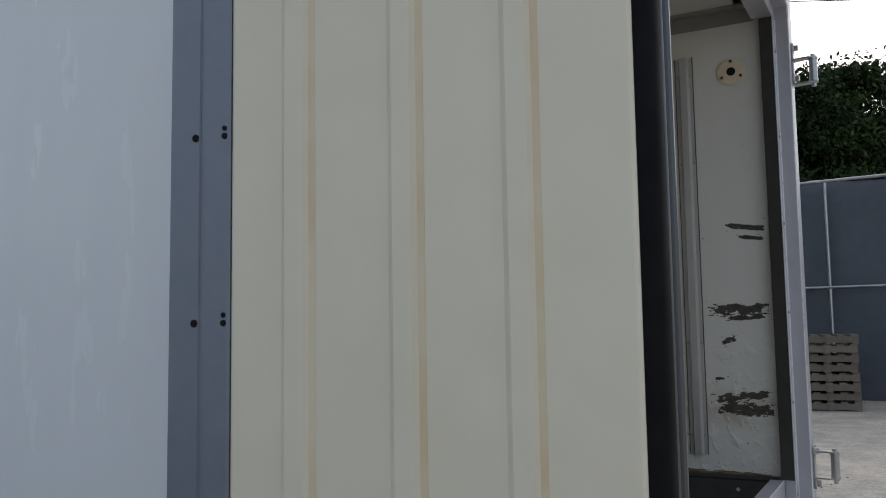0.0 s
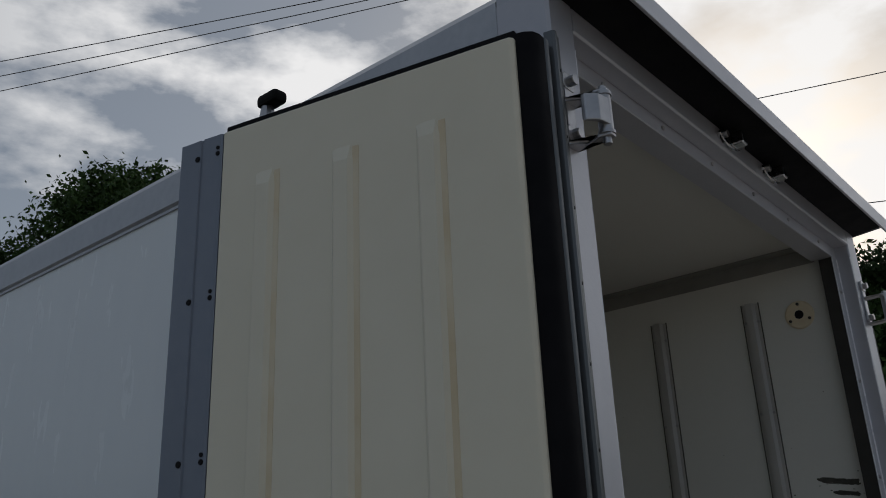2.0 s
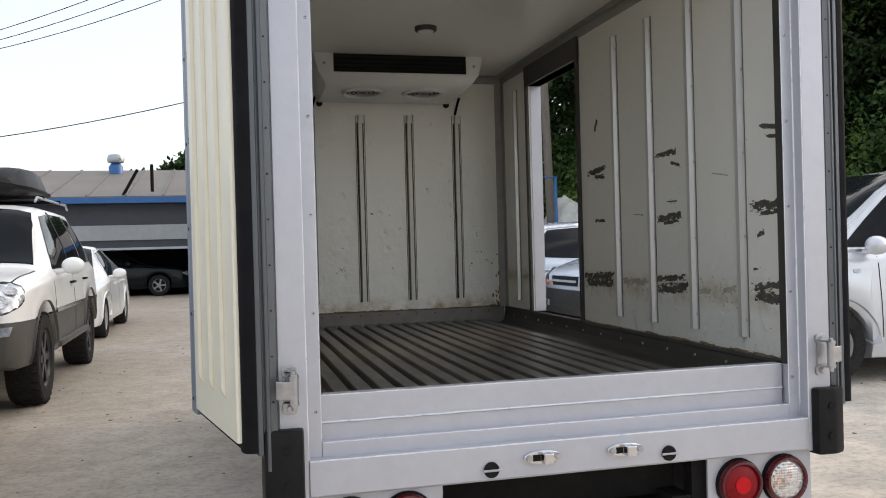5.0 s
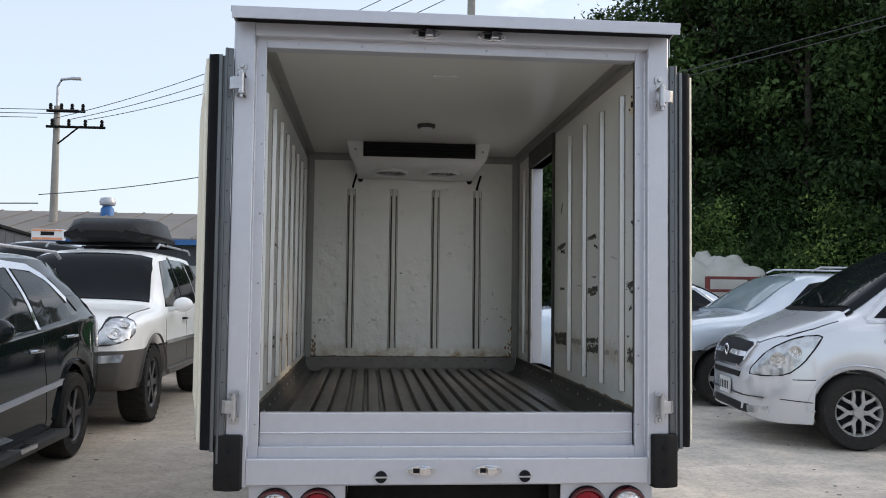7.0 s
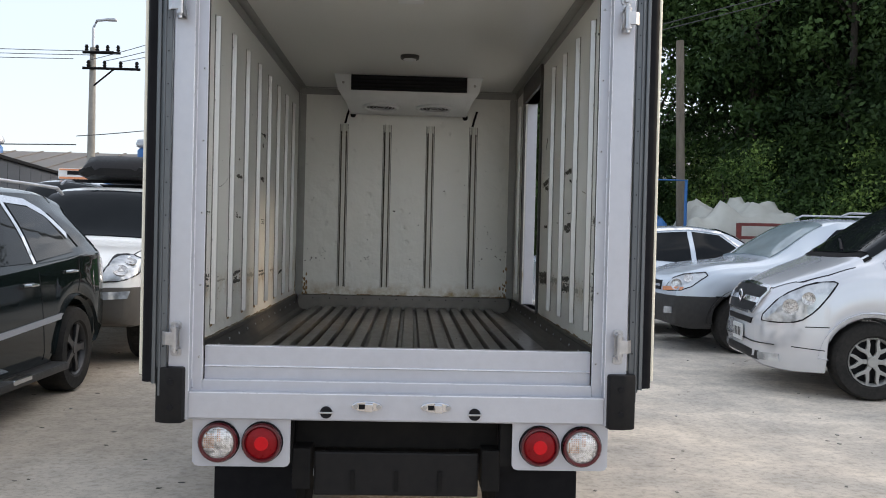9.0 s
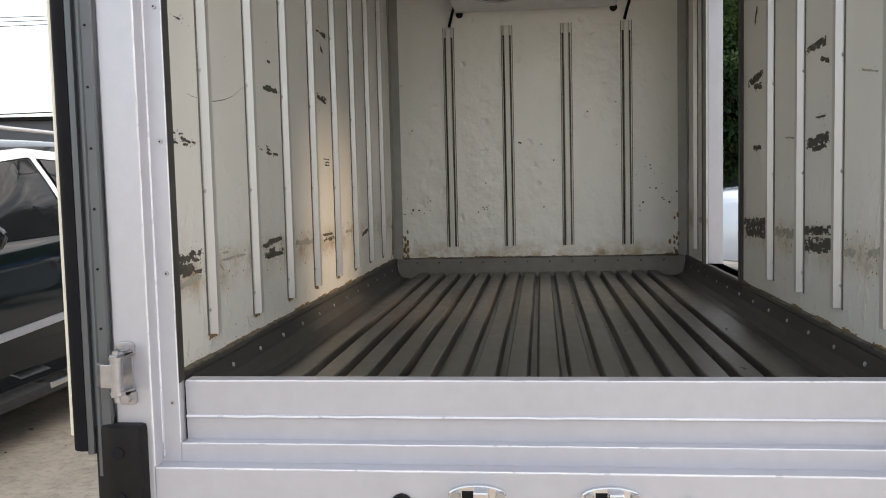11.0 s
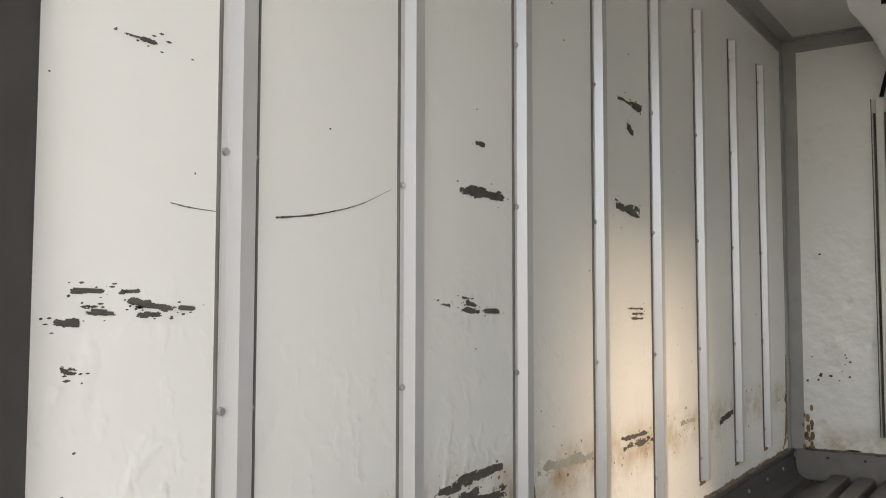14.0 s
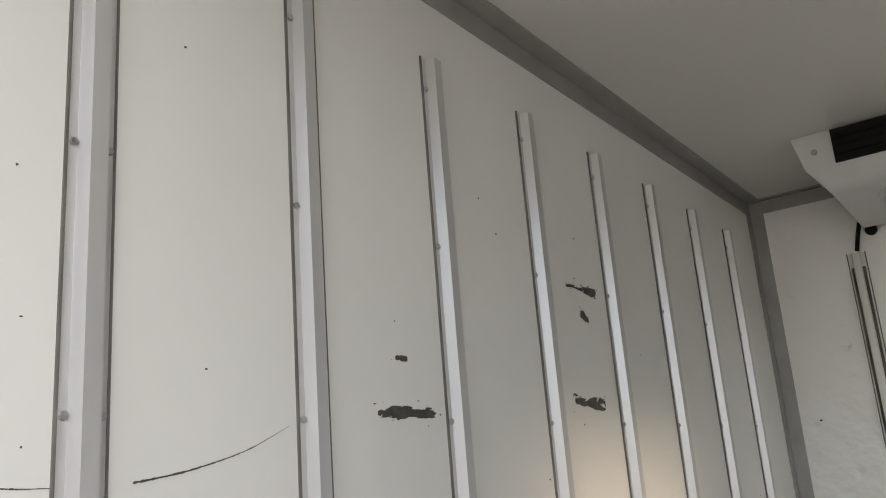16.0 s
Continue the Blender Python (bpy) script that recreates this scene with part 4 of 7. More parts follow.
header = part("rear_header", bm, SILVER, truck, "silver-painted rear door header")
for k in range(6):
    part("rivet", disc(0.0055, 0.004, facing(-0.62 + k * 0.25, FLANGE, 2.304, (0, -1, 0)), 10), STEEL, header)
bm = bmesh.new()
prism(bm, [(FLANGE - 0.0005, 2.322), (FACE + 0.004, 2.322), (FACE, 2.326), (FACE, 2.372), (FLANGE - 0.0005, 2.372)], "x", -0.7845, 0.7865)
part("front_step", bm, SILVER, header, "", 0.0008)
bm = bmesh.new()
prism(bm, [(0.05, 2.410), (-0.146, 2.396), (-0.153, 2.356), (-0.160, 2.356), (-0.160, 2.402), (-0.03, 2.432), (0.05, 2.428)], "x", -0.862, 0.884)
visor = part("visor", bm, SILVER, truck, "projecting rain visor over the rear doors", 0.002)
bm = bmesh.new()
prism(bm, [(-0.057, 2.373), (-0.145, 2.386), (-0.145, 2.393), (-0.057, 2.408), (0.05, 2.408), (0.05, 2.373)], "x", -0.856, 0.878)
part("visor_seal", bm, RUBBER, visor, "dark rubber seal under the visor")
# roof edge rails
for s in (-1, 1):
    bm = bmesh.new()
    prism(bm, [(s * 0.80, 2.405), (s * 0.80, 2.427), (s * 0.85, 2.420), (s * 0.868, 2.395), (s * 0.868, 2.315), (s * 0.862, 2.308), (s * 0.862, 2.300), (s * 0.80, 2.331)], "y", 0.052, FRONT + 0.01)
    part("roof_edge_rail", bm, ALLOY, truck, "grey aluminium roof edge rail")
    bm = bmesh.new()
    e = 0.866 if s < 0 else 0.886
    prism(bm, [(-0.034, 2.30), (-0.034, 2.372), (-0.158, 2.384), (-0.160, 2.402), (-0.03, 2.433), (0.051, 2.429), (0.051, 2.30)], "x", *sorted((s * (e - 0.004), s * e)))
    part("rail_end_cap", bm, ALLOY, truck)
    bm = bmesh.new()
    prism(bm, [(s * 0.858, FRONT - 0.05), (s * 0.872, FRONT - 0.045), (s * 0.872, FRONT + 0.012), (s * 0.80, FRONT + 0.012), (s * 0.80, FRONT + 0.001), (s * 0.858, FRONT + 0.001)], "z", 0.58, 2.30)
    part("corner_post", bm, ALLOY, truck)
    part("corner_cap", disc(0.05, 0.06, facing(s * 0.83, FRONT - 0.02, 2.36, (s, 0.6, 0)), 14, 0.6), WHITEPLASTIC, truck)
    part("lower_rail", boxes((min(s * 0.80, s * 0.866), max(s * 0.80, s * 0.866), 0.11, FRONT, 0.575, 0.60)), ALLOY, truck)


def keeper(x, z, y):
    """A latch keeper: oval plate with a hooked block and two bolts."""
    bm = bmesh.new()
    pts = [(x + 0.058 * math.cos(a), z + 0.020 * math.sin(a)) for a in np.linspace(0, 2 * math.pi, 20, endpoint=False)]
    prism(bm, pts, "y", y - 0.012, y)
    k = part("keeper", bm, CHROME, truck, "bright zinc latch keeper", 0.003)
    part("hook", boxes((x - 0.006, x + 0.024, y - 0.041, y - 0.012, z - 0.016, z + 0.016)), CHROME, k, bevel=0.004)
    for u in (-0.042, 0.046):
        part("bolt", disc(0.010, 0.010, facing(x + u, y - 0.012, z, (0, -1, 0)), 8), STEEL, k)
    part("slot", boxes((x - 0.03, x - 0.007, y - 0.0135, y - 0.012, z - 0.01, z + 0.008)), INK, k)


for x in (-0.116, 0.145):
    keeper(x, 0.637, FACE)
    keeper(x, 2.349, FACE)
for x in (-0.269, 0.293):
    p = part("drain_plug", disc(0.023, 0.010, facing(x, FACE, 0.611, (0, -1, 0)), 20, 0.5), INK, sill, "black round plug with a bright bar")
    part("bar", boxes((x - 0.028, x + 0.028, -0.070, -0.065, 0.608, 0.615)), STEEL, p, bevel=0.002)


def hinge(s, z, drop):
    """Bolted post bracket with two arms to an upright pin, and the door's leaf wrapped round the pin."""
    px, py, c = s * 0.826, -0.117, z + drop
    bm = bmesh.new()
    for u in (0.05, -0.05):
        pts = [(s * 0.814, z + u - 0.016), (s * 0.853, z + u - 0.016), (s * 0.853, z + u + 0.016), (s * 0.814, z + u + 0.016)]
        prism(bm, rounded(pts, 1), "y", -0.063, -0.055)
    box(bm, *sorted((s * 0.820, s * 0.848)), -0.061, -0.055, z - 0.05, z + 0.05)
    for u in (0.040, -0.040):
        prism(bm, [(s * 0.818, -0.057), (s * 0.850, -0.057), (px + 0.013, py + 0.01), (px + 0.008, py - 0.012), (px - 0.008, py - 0.012), (px - 0.013, py + 0.01)], "z", c + u - 0.003, c + u + 0.003)
    h = part("hinge", bm, STEEL, truck, "galvanised strap hinge", 0.002)
    bm = bmesh.new()
    tube(bm, [(px, py, c - 0.032), (px, py, c + 0.032)], 0.0125, 14)
    tube(bm, [(px, py, c - 0.054), (px, py, c + 0.050)], 0.007, 10)
    for u in (-0.036, 0.034):
        tube(bm, [(px, py, c + u - 0.002), (px, py, c + u + 0.004)], 0.0145, 14)
    part("pin", bm, STEEL, h, smooth=40)
    bm = bmesh.new()
    prism(bm, [(px, py - 0.012), (s * 0.856, py - 0.008), (s * 0.872, py + 0.008), (s * 0.872, py + 0.016), (s * 0.854, py + 0.002), (px, py - 0.004)], "z", c - 0.024, c + 0.024)
    part("leaf", bm, STEEL, h, bevel=0.002)
    for u in (0.05, -0.05):
        part("bolt", disc(0.010, 0.012, facing(s * 0.833, -0.063, z + u, (0, -1, 0)), 8), STEEL, h)


for s in (-1, 1):
    hinge(s, 0.879, 0.008), hinge(s, 2.146, -0.03)
    bm = bmesh.new()
    prism(bm, [(s * 0.795, -0.034), (s * 0.802, -0.085), (s * 0.86, -0.09), (s * 0.905, -0.07), (s * 0.91, 0.03), (s * 0.86, 0.04), (s * 0.86, -0.034)], "z", 0.565, 0.775)
    bump = part("rubber_bumper", bm, BLACKPLASTIC, truck, "black rubber corner bumper", 0.010, 40)
    for z in (0.625, 0.72):
        part("bolt_hole", disc(0.012, 0.004, facing(s * 0.845, -0.089, z, (0, -1, 0)), 10, 0.05), INK, bump)

# ---- folded-back rear doors ----
EDGE = material("dull_door_metal", (0.15, 0.16, 0.17), (0.10, 0.11, 0.12), 0.36, 0.55, 20, 2, 0.1, 80, streak=(1, 1, 0.15), rvar=0.12)

def rear_door(s, p0, splay):
    """Door leaf lying back along the box side, its lined face outwards; u runs from the hinge, n outwards."""
    p0, a = Vector(p0), radians(splay)
    d, nrm = Vector((-math.sin(a), math.cos(a))), Vector((-math.cos(a), -math.sin(a)))

    def slab(bm, u0, u1, n0, n1, z0, z1):
        pts = [p0 + d * u + nrm * n for u, n in ((u0, n0), (u1, n0), (u1, n1), (u0, n1))]
        prism(bm, [(p.x * (-s), p.y) for p in pts], "z", z0, z1)

    def swept(bm, outline, z0, z1):
        pts = [p0 + d * u + nrm * n for u, n in outline]
        prism(bm, [(p.x * (-s), p.y) for p in pts], "z", z0, z1)

    bm = bmesh.new()
    slab(bm, -0.030, 0.712, -0.092, -0.062, 0.70, 2.235)
    door = part("rear_door", bm, EDGE, truck, "open insulated rear door leaf", 0.004)
    bm = bmesh.new()
    swept(bm, [(0.0, -0.024), (0.0, -0.006), (0.006, 0.0), (0.594, 0.0), (0.6, -0.006), (0.6, -0.024)], 0.742, 2.226)
    lining = part("inner_panel", bm, CREAM, door, "yellowed cream door lining with three ribs", 0.003)
    for u0 in (0.137, 0.303, 0.470):
        bm = bmesh.new()
        rows = []
        for z, g in ((0.845, 0.0), (0.870, 1.0), (2.09, 1.0), (2.12, 0.0)):
            rows.append([p0 + d * u + nrm * n for u, n in ((u0 - 0.002, -0.001), (u0 + 0.006, 0.010 * g), (u0 + 0.034, 0.010 * g), (u0 + 0.044, -0.001))] + [z])
        vs = [[bm.verts.new((p.x * (-s), p.y, row[4])) for p in row[:4]] for row in rows]
        for ra, rb in zip(vs, vs[1:]):
            for i in range(3):
                bm.faces.new((ra[i], ra[i + 1], rb[i + 1], rb[i]))
        part("rib", bm, CREAM, door)
        bm = bmesh.new()
        slab(bm, u0 - 0.011, u0 + 0.001, -0.002, 0.0012, 0.845, 2.115)
        part("seam", bm, YELLOWED, door, "yellowed seam along the rib")
    bm = bmesh.new()
    swept(bm, [(0.602, -0.060), (0.602, -0.006), (0.607, -0.004), (0.648, -0.004), (0.650, -0.007), (0.654, -0.007), (0.656, -0.004), (0.707, -0.006), (0.712, -0.014), (0.712, -0.060)], 0.72, 2.228)
    plate = part("edge_plate", bm, PLATE, door, "grey riveted metal edge plate")
    for k in range(6):
        z = 0.766 + k * 0.2845
        for u, r, zz in ((0.612, 0.005, z), (0.612, 0.004, z + 0.012), (0.662, 0.006, z)):
            c = p0 + d * u + nrm * -0.005
            part("rivet", disc(r, 0.003, facing(-s * c.x, c.y, zz, (-s * nrm.x, nrm.y, 0)), 8), INK, door)
    bm = bmesh.new()
    swept(bm, [(0.02, -0.013), (-0.004, -0.012), (-0.016, -0.014), (-0.028, -0.021), (-0.034, -0.033), (-0.036, -0.046), (0.02, -0.046)], 0.718, 2.236)
    part("gasket", bm, RUBBER, door, "black rubber door seal", smooth=60)
    bm = bmesh.new()
    swept(bm, [(0.02, -0.0465), (-0.035, -0.0465), (-0.0385, -0.050), (-0.0385, -0.060), (-0.034, -0.0625), (0.02, -0.0625)], 0.712, 2.236)
    part("edge_strip", bm, EDGE, door, "grey metal strip beside the door seal", smooth=50)
    bm = bmesh.new()
    slab(bm, 0.012, 0.598, -0.060, -0.023, 0.75, 2.22)
    part("insulation", bm, CREAM, door)
    bm = bmesh.new()
    slab(bm, 0.0, 0.60, -0.058, -0.012, 2.2275, 2.244)
    part("gasket", bm, RUBBER, door, bevel=0.003)
    bm = bmesh.new()
    slab(bm, 0.0, 0.60, -0.060, -0.014, 0.722, 0.741)
    part("gasket", bm, RUBBER, door, bevel=0.003)
    bm = bmesh.new()
    swept(bm, [(-0.028, -0.070), (-0.043, -0.070), (-0.047, -0.073), (-0.048, -0.078), (-0.044, -0.081), (-0.044, -0.098), (-0.040, -0.102), (-0.028, -0.102)], 0.668, 2.262)
    edge = part("hinge_edge", bm, EDGE, door, "dull grey riveted metal door edge", smooth=35)
    for k in range(13):
        c = p0 + d * -0.044 + nrm * -0.088
        part("rivet", disc(0.0028, 0.002, facing(-s * c.x, c.y, 0.73 + k * 0.122, (s * d.x, -d.y, 0)), 8), DARKSTEEL, edge)
    c = p0 + d * 0.53 + nrm * -0.045
    bm = bmesh.new()
    tube(bm, [(-s * c.x, c.y, 2.235), (-s * c.x, c.y, 2.285)], 0.018, 10, 0.012)
    knob = part("lock_cam", bm, STEEL, door, "latch cam on top of the door")
    part("claw", boxes((-s * c.x - 0.016, -s * c.x + 0.016, c.y - 0.040, c.y + 0.016, 2.280, 2.304)), DARKSTEEL, knob, bevel=0.008)
    # locking bar on the outer face
    c2 = p0 + d * 0.53 + nrm * -0.106
    bm = bmesh.new()
    tube(bm, [(-s * c2.x, c2.y, 0.66), (-s * c2.x, c2.y, 2.24)], 0.012, 8)
    part("locking_bar", bm, STEEL, door, smooth=40)
    for z in (0.95, 1.6, 2.05):
        bm = bmesh.new()
        slab(bm, 0.505, 0.555, -0.120, -0.088, z, z + 0.05)
        part("bar_guide", bm, STEEL, door, bevel=0.003)


rear_door(-1, (-0.973, -0.048), 12)
rear_door(1, (-0.988, -0.010), 8)


# ---- tail lamps and underbody ----
def lamp_panel(xa, xb, lamps):
    pts = [(xa, 0.576), (xb, 0.576), (xb, 0.41), (xb - 0.008, 0.397), (xb - 0.022, 0.392), (xa + 0.022, 0.392), (xa + 0.008, 0.397), (xa, 0.41)]
    bm = bmesh.new()
    prism(bm, pts, "y", -0.022, -0.012)
    panel = part("lamp_panel", bm, SILVER, truck, "silver tail lamp plate", 0.002)
    for x, kind_ in lamps:
        pose_l = facing(x, -0.022, 0.487, (0, -1, 0))
        bm = bmesh.new()
        lathe(bm, [(0.060, 0), (0.075, 0), (0.075, 0.020), (0.071, 0.029), (0.065, 0.030), (0.060, 0.024), (0.060, 0)], pose_l, 32)
        lamp = part("tail_lamp", bm, DARKRED, truck, "round tail lamp in a dark maroon ring", smooth=40)
        bm = bmesh.new()
        lathe(bm, [(0.0745, 0), (0.079, 0), (0.0775, 0.014), (0.0745, 0.014), (0.0745, 0)], pose_l, 32)
        part("rubber_seat", bm, RUBBER, lamp, smooth=40)
        bm = bmesh.new()
        lathe(bm, [(0, 0.002), (0.061, 0.002), (0.061, 0.020), (0.05, 0.027), (0, 0.030)], pose_l, 32)
        part("lens", bm, CLEARLENS if kind_ == "clear" else REDLENS, lamp, smooth=40)
        if kind_ == "clear":
            # moulded prisms over the lens, an amber reflection painted into the upper inner ones
            cells = {CLEARLENS: bmesh.new(), AMBERGLINT: bmesh.new()}
            for i in range(-6, 7):
                for j in range(-6, 7):
                    u, v = i * 0.0082, j * 0.0082
                    if math.hypot(u, v) < 0.053:
                        low = cells[AMBERGLINT if (u < -0.012 and -0.02 < v < 0.04) or (v > 0.004 and abs(u - 0.006) < 0.010) else CLEARLENS]
                        h, y = 0.0037, -0.0522 + 0.0025 * (math.hypot(u, v) / 0.05) ** 2
                        ring = [low.verts.new((x + u + a * h, y + 0.004, 0.487 + v + b * h)) for a, b in ((-1, -1), (1, -1), (1, 1), (-1, 1))]
                        tip = low.verts.new((x + u + 0.001, y - 0.003, 0.487 + v + 0.001))
                        low.faces.new(ring[::-1])
                        for k in range(4):
                            low.faces.new((ring[k], ring[(k + 1) % 4], tip))
            part("lens_prisms", cells[CLEARLENS], CLEARLENS, lamp, kind="stuff")
            part("amber_prisms", cells[AMBERGLINT], AMBERGLINT, lamp, kind="stuff")
        else:
            part("core", disc(0.027, 0.006, facing(x, -0.049, 0.487, (0, -1, 0)), 20), REDCORE, lamp)


lamp_panel(-0.776, -0.406, ((-0.675, "clear"), (-0.511, "red")))
lamp_panel(0.443, 0.814, ((0.548, "red"), (0.711, "clear")))


def wheel(parent, y, r, w, x, side, rim, spokes=5, fork=False, hub=0.62, m=None, knobbly=False):
    """Tyre and rim round an axle along x; side is the outer face's direction."""
    m = m or Matrix.Identity(4)
    base = facing(x, y, r, (side, 0, 0))
    bm = bmesh.new()
    ri = r * hub
    lathe(bm, [(ri, -w / 2), (r * 0.93, -w / 2), (r * 0.99, -w / 2 + 0.03), (r, -w / 4), (r, w / 4), (r * 0.99, w / 2 - 0.03), (r * 0.93, w / 2), (ri + 0.02, w / 2), (ri, w / 2 - 0.02), (ri, -w / 2)], base, 36)
    whl = part("wheel", bm, TYRE, parent, "black rubber tyre", smooth=35, m=m)
    if knobbly:
        outer = part("tread_block", boxes((r * 0.97, r * 1.02, -0.016, 0.016, w / 2 - 0.07, w / 2 - 0.005)), TYRE, whl)
        inner = part("tread_block", boxes((r * 0.97, r * 1.02, -0.03, 0.002, -0.06, 0.05)), TYRE, whl)
        outer.matrix_basis = inner.matrix_basis = m @ base
        for k in range(1, 30):
            for block in (outer, inner):
                again(block, whl, m @ base @ Matrix.Rotation(2 * math.pi * k / 30, 4, "Z"))
    bm = bmesh.new()
    lathe(bm, [(ri * 0.9, w / 2 - 0.09), (ri * 0.92, w / 2 - 0.03), (ri, w / 2 - 0.012), (ri + 0.004, w / 2 - 0.03), (ri, w / 2 - 0.09), (ri * 0.9, w / 2 - 0.09)], base, 36)
    part("rim", bm, rim, whl, smooth=40, m=m)
    part("brake_well", disc(ri * 0.92, 0.02, base @ Matrix.Translation((0, 0, w / 2 - 0.10)), 24), INK, whl, m=m)
    for k in range(spokes):
        bm = bmesh.new()
        prism(bm, [(ri * u, ri * v) for u, v in ((0, -0.11), (0.42, -0.085), (0.70, -0.27), (0.94, -0.34), (0.97, -0.24), (0.76, -0.15), (0.58, 0), (0.76, 0.15), (0.97, 0.24), (0.94, 0.34), (0.70, 0.27), (0.42, 0.085), (0, 0.11))] if fork else [(0.0, -ri * 0.17), (ri * 0.55, -ri * 0.11), (ri * 0.93, -ri * 0.17), (ri * 0.95, ri * 0.17), (ri * 0.55, ri * 0.11), (0.0, ri * 0.17)], "z", w / 2 - 0.05, w / 2 - 0.022)
        part("spoke", bm, rim, whl, bevel=0.004, m=m @ base @ Matrix.Rotation(2 * math.pi * k / spokes, 4, "Z"))
    part("hub_cap", disc(ri * 0.24, 0.03, base @ Matrix.Translation((0, 0, w / 2 - 0.045)), 16), rim, whl, m=m)
    return whl


for s in (-1, 1):
    bm = bmesh.new()
    prism(bm, [(s * 0.33, 0.30), (s * 0.40, 0.30), (s * 0.40, 0.46), (s * 0.33, 0.46)], "y", 0.0, 4.6)
    part("chassis_rail", bm, DARKSTEEL, truck, bevel=0.006)
    for x in (0.50, 0.68):
        wheel(truck, 0.85, 0.27, 0.16, s * x, s, DARKRIM, 5, m=Matrix.Translation((0, 0, -0.045)))
    part("mud_flap", boxes((min(s * 0.42, s * 0.76), max(s * 0.42, s * 0.76), 0.30, 0.31, 0.16, 0.56)), RUBBER, truck)
    part("lamp_bracket", boxes((min(s * 0.40, s * 0.44), max(s * 0.40, s * 0.44), 0.0, 0.05, 0.40, 0.57)), DARKSTEEL, truck)
    for y in (0.4, 1.3, 2.2):
        part("floor_bearer", boxes((min(s * 0.02, s * 0.80), max(s * 0.02, s * 0.80), y, y + 0.05, 0.56, 0.62)), DARKSTEEL, truck)
bm = bmesh.new()
tube(bm, [(-0.6, 0.85, 0.28), (-0.16, 0.85, 0.28), (-0.1, 0.85, 0.28), (0.1, 0.85, 0.28), (0.6, 0.85, 0.28)], 0.06, 12)
part("rear_axle", bm, DARKSTEEL, truck, smooth=40)
part("underrun_bar", boxes((-0.32, 0.32, 0.03, 0.06, 0.27, 0.44)), BLACKPLASTIC, truck, "black plate bracket under the sill", 0.008)
for x in (-0.17, 0.0, 0.17):
    part("bracket_bolt", boxes((x - 0.008, x + 0.008, 0.024, 0.03, 0.29, 0.37)), DARKSTEEL, truck)
part("cross_member", boxes((-0.40, 0.40, 0.10, 0.16, 0.44, 0.56)), DARKSTEEL, truck, bevel=0.005)
bm = bmesh.new()
lathe(bm, [(0.14, -0.08), (0.25, -0.08), (0.27, -0.04), (0.27, 0.04), (0.25, 0.08), (0.14, 0.08), (0.14, -0.08)], facing(0.0, 0.50, 0.36, (0, 0, 1)), 28)
part("spare_wheel", bm, TYRE, truck, "spare wheel slung under the floor", smooth=35)
bm = bmesh.new()
tube(bm, [(-0.37, 1.4, 0.30), (-0.37, 0.30, 0.30), (-0.345, 0.10, 0.34)], 0.022, 10)
part("exhaust_pipe", bm, STEEL, truck, smooth=40)

# ---- vehicles ----
DARKGLOSS = material("mirror_glass", (0.32, 0.34, 0.36), (0.30, 0.32, 0.34), 0.05, 1.0, 6, 1, rvar=0.02)
from mathutils.bvhtree import BVHTree


